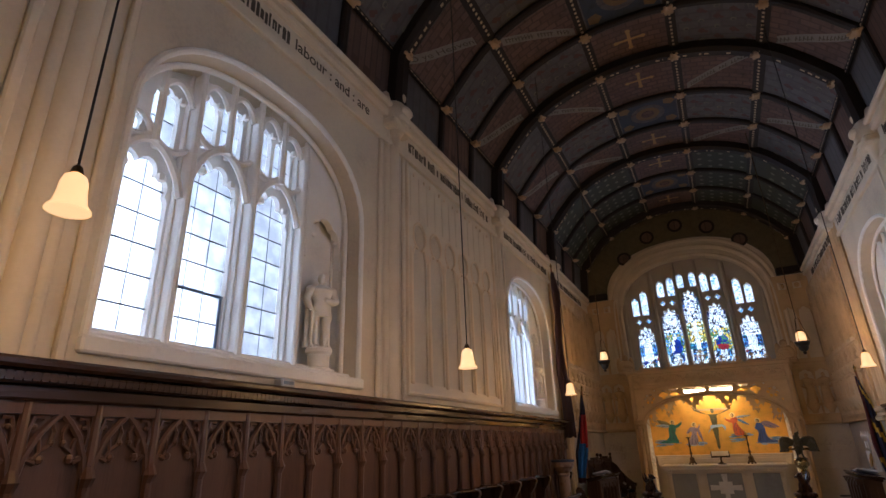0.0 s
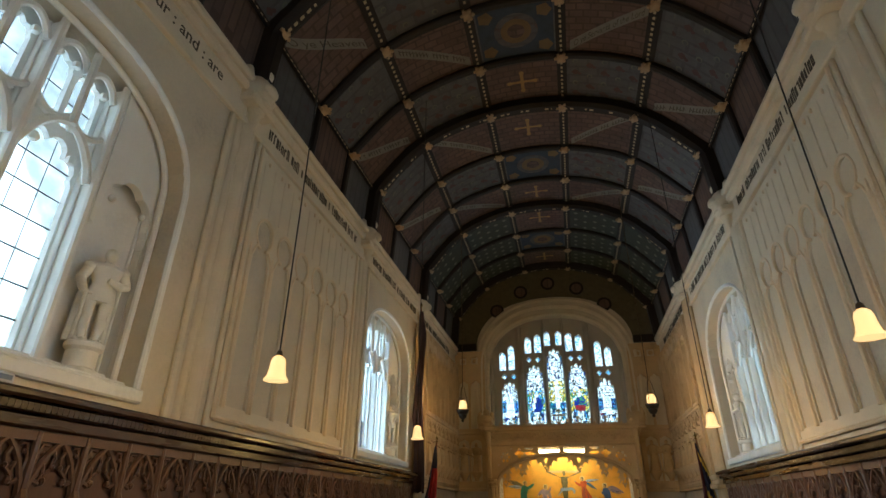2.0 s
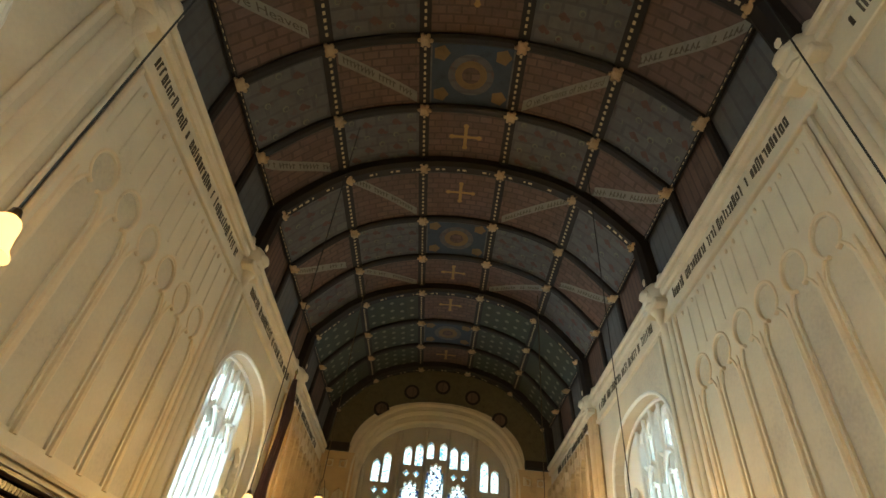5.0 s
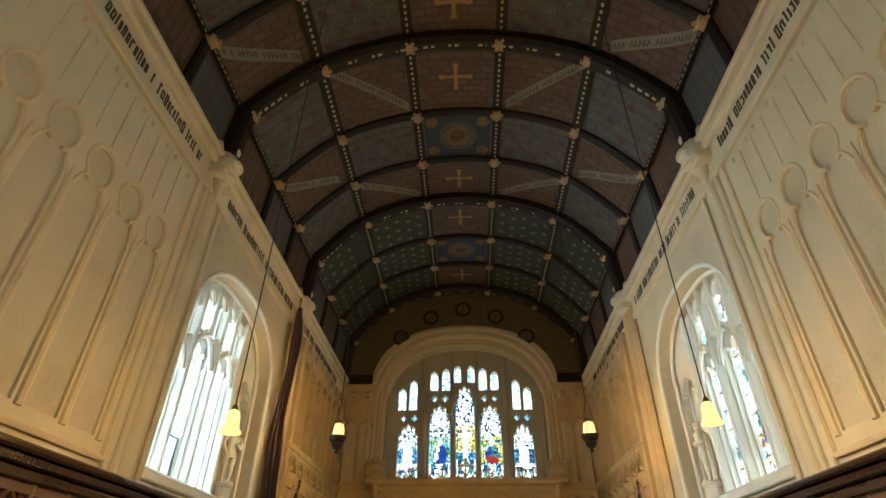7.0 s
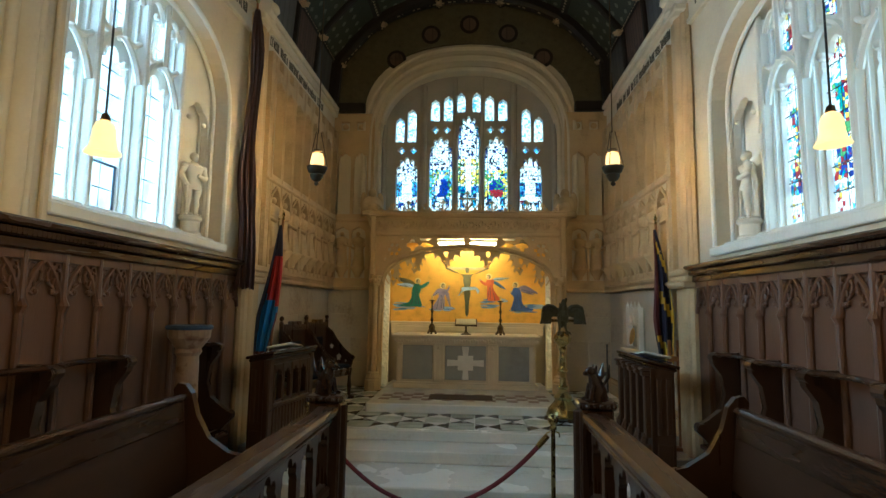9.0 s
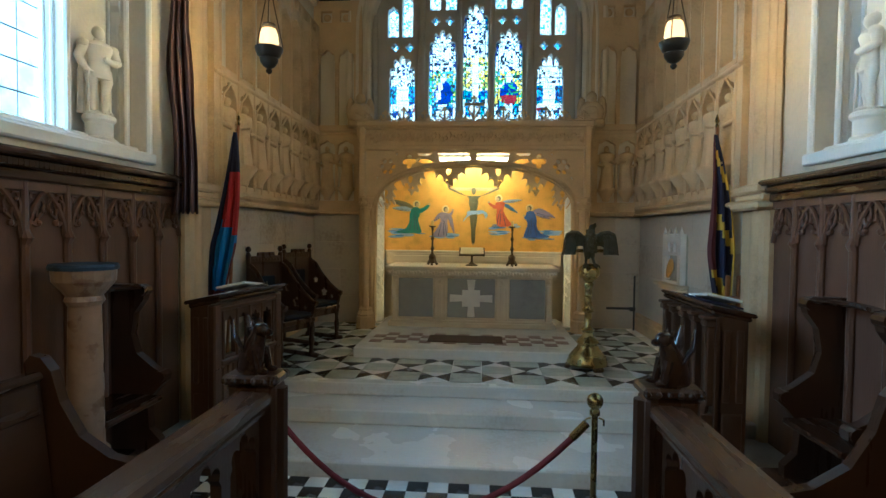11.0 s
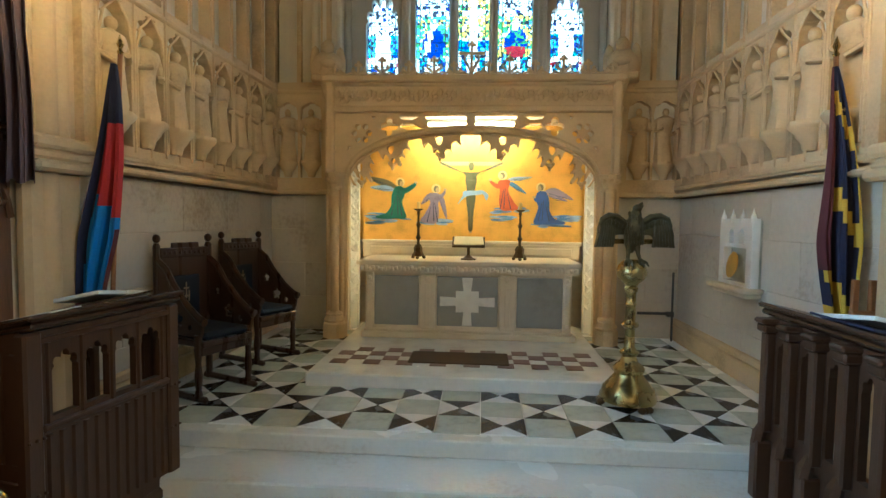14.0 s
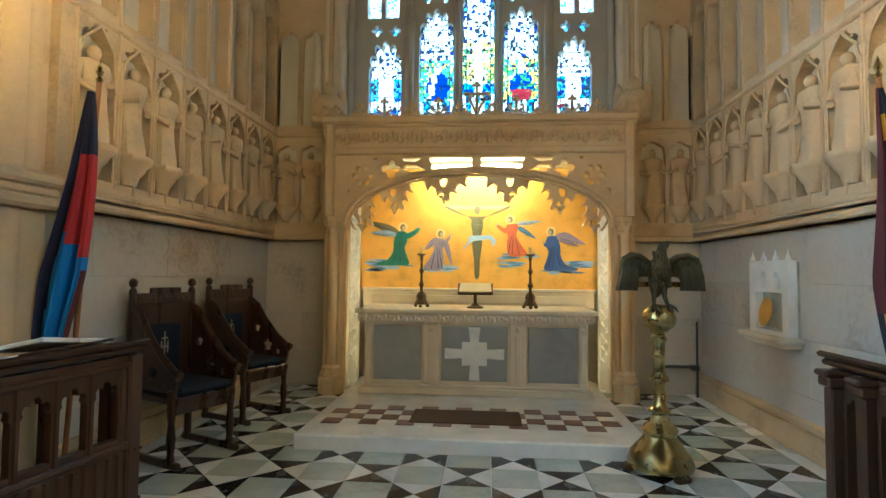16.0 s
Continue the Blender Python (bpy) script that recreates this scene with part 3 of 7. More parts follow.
# east window
ew = tagged(new("window_4"), "five-light stained glass east window in grey stone tracery", "window", "", "structure")
LIGHTS = [(-1.43, -1.00, 3.58, 4.67, canopied(None, 3)), (-0.77, -0.32, 3.58, 5.08, canopied(2, 1)), (-0.205, 0.205, 3.58, 5.50, canopied(0, 3)),
          (0.32, 0.77, 3.58, 5.08, canopied(5, 4)), (1.00, 1.43, 3.58, 4.67, canopied(None, 3))]
UPPER = [(-1.46, -1.28, 4.97, 5.47), (-1.22, -1.04, 4.97, 5.64), (-0.76, -0.58, 5.40, 5.84), (-0.50, -0.32, 5.40, 5.91), (-0.235, -0.07, 5.58, 5.98)]
UPPER += [(-b, -a, c, d) for a, b, c, d in UPPER]
SMALL = [(-1.22 - 0.11, 4.80), (-1.22 + 0.13, 4.80), (-0.66, 5.22), (-0.43, 5.22), (1.11, 4.80), (1.33, 4.80), (0.43, 5.22), (0.66, 5.22)]
holes = [foil(a, b, c, d - 0.38, d, 5, 0.3, 30) for a, b, c, d, _ in LIGHTS] + [foil(a, b, c, d - 0.14, d, 3, 0.22, 16) for a, b, c, d in UPPER] + [rosette(u, v, 0.075, 4, 0.5, 24) for u, v in SMALL]
bm = bmesh.new()
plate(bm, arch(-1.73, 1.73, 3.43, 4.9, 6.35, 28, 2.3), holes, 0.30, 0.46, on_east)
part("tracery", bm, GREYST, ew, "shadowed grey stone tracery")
for u, r, top in ((-0.885, 0.06, 6.1), (0.885, 0.06, 6.1), (-0.265, 0.035, 6.25), (0.265, 0.035, 6.25), (-1.66, 0.05, 5.3), (1.66, 0.05, 5.3)):
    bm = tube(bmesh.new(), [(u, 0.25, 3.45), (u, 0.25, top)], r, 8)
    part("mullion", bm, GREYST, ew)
for i, (a, b, c, d, rule) in enumerate(LIGHTS):
    pane = part("pane", glass_grid(bmesh.new(), a - 0.02, b + 0.02, c - 0.02, d + 0.02, 0.39, on_east, rule, i + 20), GLASSES, ew, "stained glass figure light")
    pane.visible_shadow = False
    bm = bmesh.new()
    for k in range(1, 6):
        tube(bm, [(a, 0.385, c + (d - c) * k / 6), (b, 0.385, c + (d - c) * k / 6)], 0.005, 4)
    for s in (0.12, 0.88):
        tube(bm, [(a + (b - a) * s, 0.385, c), (a + (b - a) * s, 0.385, d - 0.2)], 0.006, 4)
    part("saddle_bar", bm, LEAD, ew)
for i, (a, b, c, d) in enumerate(UPPER):
    pane = part("pane", glass_grid(bmesh.new(), a - 0.02, b + 0.02, c - 0.02, d + 0.02, 0.39, on_east, lambda x, y, rnd: rnd.choice((0, 0, 0, 1)), i + 40), GLASSES, ew)
    pane.visible_shadow = False
for i, (u, v) in enumerate(SMALL):
    pane = part("pane", glass_grid(bmesh.new(), u - 0.1, u + 0.1, v - 0.1, v + 0.1, 0.39, on_east, lambda x, y, rnd: rnd.choice((0, 1, 1)), i + 60), GLASSES, ew)
    pane.visible_shadow = False
for off, r, d in ((0.02, 0.05, 0.02), (0.17, 0.07, -0.02), (0.30, 0.05, -0.03)):
    o = arch(-1.71 - off, 1.71 + off, 3.45, 4.9, 6.33 + off * 1.4, 30, 2.3)
    bm = tube(bmesh.new(), [on_east(u, v, d) for u, v in o[1:] + o[:1]], r, 8)
    part("arch_mould", bm, DRESSED, ew, "", True)
# painted frieze over the arch
bm = bmesh.new()
outer = [vault_in(0.08 + 6.84 * i / 36, 0.01) for i in range(37)]
inner = arch(-2.02, 2.02, 5.45, 5.45, 6.83, 30, 2.2)[2:]
plate(bm, outer + inner, [], -0.05, -0.01, on_east)
tymp = structure("tympanum", bm, mat("painted_tympanum", (0.10, 0.085, 0.05), 0.7, vary=0.6, scale=9, fine=30, second=(0.04, 0.035, 0.02)), "dark painted foliage tympanum above the east window", "wall painting")
for u, v in ((-1.42, 6.52), (-0.75, 7.02), (0, 7.22), (0.75, 7.02), (1.42, 6.52)):
    bm = bmesh.new()
    plate(bm, rosette(u, v, 0.19, 1, 0.0, 20), [], -0.056, -0.045, on_east)
    plate(bm, rosette(u, v, 0.13, 1, 0.0, 20), [], -0.062, -0.05, on_east, 1)
    tagged(link("painted_roundel", bm, [RIB, PRED], tymp), "")
for s in (-1, 1):
    bm = cubes((min(s * 2.0, s * 2.62), max(s * 2.0, s * 2.62), -0.16, -0.02, 5.44, 5.62), bevel=0.02)
    structure("trim_tympanum_foot", bm, RIB, "black painted bracket at the foot of the tympanum", "bracket")


# cornice with lettering, both sides
def cornice(name, place):
    rnd = random.Random(len(name))
    c = tagged(new(name), "stone cornice with a band of black lettering", "cornice", "", "structure")

    def bar(bm, u0, u1, v0, v1, d0, d1, bev=0.01):
        a, b = place(u0, v0, d0), place(u1, v1, d1)
        box(bm, min(a[0], b[0]), max(a[0], b[0]), a[1], b[1], a[2], b[2], bev)

    bm = bmesh.new()
    bar(bm, WEST, 0, 5.02, 5.09, -0.05, 0.01)
    bar(bm, WEST, 0, 5.09, 5.34, -0.03, 0.01, 0)
    bar(bm, WEST, 0, 5.34, 5.44, -0.09, 0.01, 0.025)
    bar(bm, WEST, 0, 5.44, 5.52, -0.13, 0.01, 0.02)
    part("moulding", bm, DRESSED, c)
    bm = bmesh.new()
    for r in RIBS[:-1]:
        u = r + 0.35
        while u < r + 2.85:
            wd = rnd.uniform(0.02, 0.05)
            if rnd.random() < 0.86 and not (name == "cornice_north" and -11.95 < u < -10.42):
                h0, h1 = rnd.uniform(5.15, 5.17), rnd.uniform(5.26, 5.30)
                bar(bm, u, u + 0.018, h0, h1, -0.034, -0.028, 0)
                bar(bm, u, u + wd, h1 - 0.022, h1, -0.034, -0.028, 0)
                if rnd.random() < 0.6:
                    bar(bm, u + wd - 0.012, u + wd + 0.006, h0, h1 - 0.01, -0.034, -0.028, 0)
                if rnd.random() < 0.4:
                    bar(bm, u, u + wd, h0, h0 + 0.02, -0.034, -0.028, 0)
            u += wd + 0.022
    part("lettering", bm, INK, c, "black painted lettering, too worn to read")
    return c


cn = cornice("cornice_north", on_left)
fc = bpy.data.curves.new("words", "FONT")
fc.body, fc.size, fc.extrude = "labour : and : are", 0.17, 0.002
tmp = new("words", fc)
bpy.context.view_layer.update()
words = bpy.data.meshes.new_from_object(tmp.evaluated_get(bpy.context.evaluated_depsgraph_get()))
bpy.data.objects.remove(tmp)
words.materials.clear()
words.materials.append(INK)
ob = new("lettering", words)
ob.parent = cn
ob["label"] = "black painted words"
ob.matrix_basis = Matrix(((0, 0, 1, -W + 0.034), (1, 0, 0, -11.85), (0, 1, 0, 5.165), (0, 0, 0, 1)))
cornice("cornice_south", on_right)


def angel(bm, m, s=1.0):
    """A carved half figure with folded wings."""
    blob(bm, (0, -0.02, 0.0), 0.15 * s, 1.1, 0.8, 1.1, 10, 0, m)
    box(bm, -0.17 * s, 0.17 * s, -0.1 * s, 0.1 * s, -0.17 * s, -0.09 * s, 0.02, 0, m)
    blob(bm, (0, -0.05, 0.19 * s), 0.07 * s, 1, 1, 1.2, 10, 0, m)
    blob(bm, (0, -0.12 * s, 0.02), 0.06 * s, 1.5, 0.8, 0.9, 8, 0, m)
    for k in (-1, 1):
        blob(bm, (k * 0.13 * s, 0.03, 0.05 * s), 0.12 * s, 0.5, 0.45, 1.5, 8, 0, m)
        blob(bm, (k * 0.07 * s, -0.08, -0.02), 0.05 * s, 0.8, 1.2, 1.6, 8, 0, m)
    lathe(bm, [(0.02, -0.34 * s), (0.05, -0.28 * s), (0.07, -0.2 * s), (0.13 * s, -0.12 * s), (0.12 * s, -0.08 * s)], 10, m)
    return bm


for y in RIBS[1:5]:
    for s in (-1, 1):
        bm = angel(bmesh.new(), pose(0, 0, 0, 0, 0, -90 * s) @ pose(0, -0.04, 0), 1.25)
        ob = tagged(link("angel_corbel", bm, DRESSED, None, "", True), "carved stone angel corbel carrying a ceiling rib", "corbel", "angel corbels under the ribs")
        ob.matrix_basis = pose(s * (W - 0.02), y, 5.42)

# wall shafts at the bay divisions
for y in RIBS[1:4]:
    for s, nm in ((-1, "north"), (1, "south")):
        bm = bmesh.new()
        for dy, r in ((0, 0.075), (-0.1, 0.04), (0.1, 0.04)):
            tube(bm, [(s * W, y + dy, 2.2), (s * W, y + dy, 5.2)], r, 10)
        for dy in (-0.24, 0.24):
            box(bm, min(s * W, s * (W - 0.035)), max(s * W, s * (W - 0.035)), y + dy - 0.03, y + dy + 0.03, 2.22, 5.02, 0.012)
        structure("trim_wall_shaft_" + nm, bm, DRESSED, "slender stone wall shaft between the bays", "wall shaft", True)

# blind panelled bays
for s, nm, place in ((-1, "north", on_left), (1, "south", on_right)):
    u0, u1 = RIBS[2] + 0.30, RIBS[3] - 0.30
    n = 6
    w = (u1 - u0 - 0.2) / n
    holes = []
    for k in range(n):
        c, hw = u0 + 0.1 + (k + 0.5) * w, w / 2 - 0.055
        side = [(hw, 3.74), (hw * 0.93, 3.86), (hw * 0.72, 3.94), (0.11, 3.985)]
        eye = [(c + 0.135 * math.sin(q), 4.12 - 0.155 * math.cos(q)) for q in (math.radians(48 + 264 * i / 20) for i in range(21))]
        holes.append([(c - hw, 2.44), (c + hw, 2.44)] + [(c + q, v) for q, v in side] + eye + [(c - q, v) for q, v in side[::-1]])
    bm = bmesh.new()
    plate(bm, [(u0, 2.32), (u1, 2.32), (u1, 4.99), (u0, 4.99)], holes, -0.022, 0.002, place)
    panelling = structure("wall_panelling_" + nm, bm, DRESSED, "blind stone panelling with cusped heads on the wall", "panelling")
    for k in range(n + 1):
        a = u0 + 0.1 + k * w
        bm = tube(bmesh.new(), [place(a, 2.42, -0.018), place(a, 3.80, -0.018), place(a, 3.96, -0.018)], [0.034, 0.032, 0.012], 8)
        part("panel_rib", bm, OCHRE, panelling, "", True)
    for k in range(n):
        a = u0 + 0.1 + k * w
        c = a + w / 2
        for q in (0.0, 0.5):
            part("panel_rib", tube(bmesh.new(), [place(a + w * q, 4.34, -0.02), place(a + w * q, 4.90, -0.02)], 0.012, 6), DRESSED, panelling)
        pts = [place(c + 0.148 * math.sin(q), 4.13 - 0.17 * math.cos(q), -0.022) for q in (math.radians(22 + 316 * i / 24) for i in range(25))]
        part("panel_eye", tube(bmesh.new(), pts, 0.014, 6), OCHRE, panelling, "", True)
        bm = bmesh.new()
        for e in (-1, 1):
            pts = [(c + e * (w / 2 - 0.02), 3.80), (c + e * (w / 2 - 0.06), 3.92), (c + e * 0.10, 3.985), (c + e * 0.05, 3.97)]
            tube(bm, [place(u, v, -0.02) for u, v in pts], [0.012, 0.015, 0.016, 0.02], 6)
            blob(bm, place(c + e * 0.13, 4.90, -0.025), 0.02, 1, 1, 1.6, 6)
        part("carved_bud", bm, OCHRE, panelling, "", True)
    for d in ((u0, 2.32, u0, 4.99), (u1, 2.32, u1, 4.99), (u0, 2.32, u1, 2.32)):
        part("border_moulding", tube(bmesh.new(), [place(d[0], d[1], -0.03), place(d[2], d[3], -0.03)], 0.022, 6), OCHRE, panelling)


# dark oak dado with cusped panel heads
def dado(name, place, u0, u1):
    d = tagged(new(name), "dark oak wall panelling with cusped heads and moulded cap", "panelling", "", "structure")
    n = round((u1 - u0) / 0.325)
    w = (u1 - u0) / n

    def bar(bm, a, b, v0, v1, d0, d1, bev=0.008):
        p, q = place(a, v0, d0), place(b, v1, d1)
        box(bm, min(p[0], q[0]), max(p[0], q[0]), p[1], q[1], p[2], q[2], bev)

    bm = bmesh.new()
    bar(bm, u0, u1, NAVE, 2.08, -0.03, 0.005, 0)
    part("backing_board", bm, OAKP, d)
    bm = bmesh.new()
    bar(bm, u0, u1 + 0.03, 2.17, 2.22, -0.17, 0.0, 0.015)
    bar(bm, u0, u1 + 0.02, 2.11, 2.17, -0.13, 0.0, 0.02)
    bar(bm, u0, u1, 2.04, 2.11, -0.09, 0.0, 0.012)
    part("cap_rail", bm, OAKH, d)
    bm = bmesh.new()
    u = u0
    while u < u1 - 0.03:
        bar(bm, u, u + 0.03, 2.118, 2.158, -0.132, -0.12, 0)
        u += 0.036
    tagged(part("carved_dentils", bm, OAKH, d), "", "", "", "stuff")
    one = None
    for k in range(n):
        if one is None:
            bm = bmesh.new()
            xx = lambda dd: place(0, 0, dd)[0]
            plate(bm, [(0.0, 1.985), (w, 1.985), (w, 2.045), (0.0, 2.045)], [], 0.0, 0.03, lambda u, v, dd: (xx(-0.06 + dd), u, v))
            tube(bm, [(xx(-0.05), 0, 0.5), (xx(-0.05), 0, 1.66), (xx(-0.065), 0, 1.70), (xx(-0.05), 0, 1.75), (xx(-0.05), 0, 2.04)], [0.026, 0.026, 0.034, 0.024, 0.02], 8)
            for e in (0, 1):
                def at(q, v, dd=-0.045):
                    return (xx(dd), w * (q if e == 0 else 1 - q), v)
                tube(bm, [at(0.04, 1.70), at(0.10, 1.80), at(0.22, 1.89), at(0.36, 1.95), at(0.5, 1.995)], [0.02, 0.018, 0.017, 0.016, 0.016], 6)
                tube(bm, [at(0.12, 1.80), at(0.22, 1.79), at(0.29, 1.82), at(0.26, 1.87), at(0.22, 1.89)], 0.010, 5)
                tube(bm, [at(0.05, 1.72), at(0.06, 1.78), at(0.14, 1.79), at(0.25, 1.775)], [0.012, 0.012, 0.012, 0.014], 5)
                tube(bm, [at(0.28, 1.82), at(0.40, 1.85), at(0.44, 1.91), at(0.38, 1.95)], 0.011, 5)
                tube(bm, [at(0.10, 1.82), at(0.08, 1.90), at(0.14, 1.97), at(0.26, 1.97)], 0.011, 5)
                blob(bm, at(0.30, 1.79, -0.05), 0.02, 1, 1, 1.1, 6)
                blob(bm, at(0.42, 1.86, -0.05), 0.015, 1, 1, 1.1, 6)
                blob(bm, at(0.16, 1.93, -0.045), 0.014, 1, 1, 1, 6)
            ob = part("panel", bm, OAKP, d)
            one = ob.data
        else:
            ob = new("panel", one)
            ob.parent = d
        ob.location = (0, u0 + k * w, 0)
    return d


dado("dado_north", on_left, WEST, -3.90)
dado("dado_south", on_right, WEST, -3.86)


# ---- statues ----
def figure(bm, h=1.0, m=None, lean=0.0, arm=1):
    """A plain standing draped figure about h tall."""
    mm = (m if m is not None else Matrix()) @ Matrix.Scale(h, 4)
    rings = []
    n = 18
    for r, z in ((0.15, 0.0), (0.155, 0.08), (0.13, 0.3), (0.12, 0.48), (0.135, 0.62), (0.165, 0.76), (0.15, 0.82), (0.06, 0.86), (0.05, 0.875)):
        ring = []
        for k in range(n):
            a = 2 * math.pi * k / n
            fold = 1 + (0.13 * math.sin(5 * a + 3 * z) + 0.07 * math.sin(9 * a)) * max(0, 1 - z * 1.2)
            ring.append(bm.verts.new(mm @ Vector((r * fold * math.cos(a) + lean * 0.06 * math.sin(z * 4), 0.72 * r * fold * math.sin(a), z))))
        rings.append(ring)
    for a, b in zip(rings, rings[1:]):
        for k in range(n):
            bm.faces.new((a[k], a[(k + 1) % n], b[(k + 1) % n], b[k]))
    bm.faces.new(rings[0]), bm.faces.new(rings[-1])
    lx = lean * 0.06 * math.sin(3.5)
    blob(bm, (lx, -0.01, 0.935), 0.062, 0.9, 1, 1.2, 10, 0, mm)
    for s in (-1, 1):
        el = (s * 0.2 + lx, -0.02, 0.58)
        hand_z = 0.62 if s == arm else 0.5
        pts = [mm @ Vector(v) for v in ((s * 0.14 + lx, 0, 0.79), el, (s * 0.07 + lx, -0.12, hand_z))]
        tube(bm, pts, [0.05 * h, 0.045 * h, 0.032 * h], 8)
    return bm


def soldier(bm, h=1.0):
    """A plain armoured figure with a sword and a short cloak, standing on a round drum."""
    for s in (-1, 1):
        tube(bm, [(s * 0.06, -0.01, 0.29), (s * 0.062, -0.005, 0.36), (s * 0.075, -0.012, 0.47), (s * 0.062, -0.015, 0.55), (s * 0.08, -0.01, 0.66), (s * 0.065, 0, 0.77)], [0.034, 0.03, 0.047, 0.04, 0.062, 0.07], 10)
        blob(bm, (s * 0.068, -0.05, 0.305), 0.045, 0.75, 1.7, 0.55, 8)
        blob(bm, (s * 0.15, 0.0, 1.03), 0.062, 1.1, 1.0, 0.9, 10)
    tube(bm, [(-0.15, 0, 1.02), (-0.2, 0.01, 0.90), (-0.19, -0.05, 0.80), (-0.15, -0.08, 0.73)], [0.052, 0.047, 0.042, 0.03], 10)
    tube(bm, [(0.16, 0, 1.02), (0.205, 0.0, 0.90), (0.12, -0.10, 0.86), (0.0, -0.115, 0.89)], [0.052, 0.047, 0.042, 0.028], 10)
    lathe(bm, [(0.135, 0.68), (0.14, 0.72), (0.12, 0.80), (0.10, 0.86), (0.13, 0.96), (0.155, 1.03), (0.12, 1.07), (0.05, 1.095), (0.045, 1.12)], 16, Matrix.Diagonal((1, 0.72, 1, 1)))
    blob(bm, (0, -0.015, 1.175), 0.06, 0.92, 1.05, 1.25, 12)
    blob(bm, (0, 0.008, 1.195), 0.064, 0.95, 1.0, 1.05, 10)
    tube(bm, [(-0.15, -0.09, 0.76), (-0.155, -0.1, 0.30)], [0.016, 0.010], 6)
    tube(bm, [(-0.20, -0.088, 0.735), (-0.10, -0.088, 0.735)], 0.012, 6)
    for k in range(5):
        a = -0.12 + 0.06 * k
        tube(bm, [(a * 0.8, 0.06, 1.04), (a * 1.1, 0.085, 0.75), (a * 1.2, 0.09, 0.30)], [0.025, 0.04, 0.038], 6)
    for k in range(9):
        blob(bm, (0.12 * math.cos(k * 0.7), 0.12 * math.sin(k * 0.7) * 0.8 - 0.01, 0.30), 0.035, 1, 1, 0.7, 6)
    lathe(bm, [(0.16, 0), (0.16, 0.03), (0.135, 0.05), (0.135, 0.2), (0.165, 0.23), (0.165, 0.27), (0.14, 0.29)], 20)
    return bm


for s, u, face in ((-1, WIN[0][1] - 0.29, 90), (-1, WIN[1][1] - 0.29, 90), (1, WIN[1][1] - 0.29, -90)):
    bm = soldier(bmesh.new())
    ob = tagged(link("statue", bm, PLASTER, None, "", True), "white stone armoured statue standing in the window niche", "statue", "window niche statues")
    ob.matrix_basis = pose(s * (W + 0.20), u, Z0 + 0.11, 0, 0, face - 25 * s * s) @ Matrix.Scale(0.70, 4)


# ---- sanctuary walls ----
# sanctuary stone with the warm glow of the hanging lamps mixed into its colour
CANST = mat("tawny_carved_stone", (0.55, 0.405, 0.235), 0.75, vary=0.32, scale=3.0, fine=40, bump=0.2)
SANC = (-3.42, -0.06)
FIG = [figure(bmesh.new(), 0.74, None, l, a) for l, a in ((0.3, 1), (-0.4, -1), (0.0, 1))]
FIGM = []
for bm in FIG:
    tubeless = lathe(bm, [(0.05, -0.24), (0.065, -0.17), (0.10, -0.12), (0.11, -0.09), (0.145, -0.05), (0.155, -0.02), (0.15, 0.0)], 8)
    ob = link("relief_statue", bm, CANST, None, "", True)
    FIGM.append(ob)
FIGN = [0]


def relief(m):
    i = FIGN[0]
    FIGN[0] += 1
    src = FIGM[i % 3]
    ob = src if i < 3 else new("relief_statue", src.data)
    tagged(ob, "small stone saint on a bracket in the niche arcade", "statue", "niche arcade figures")
    ob.matrix_basis = m


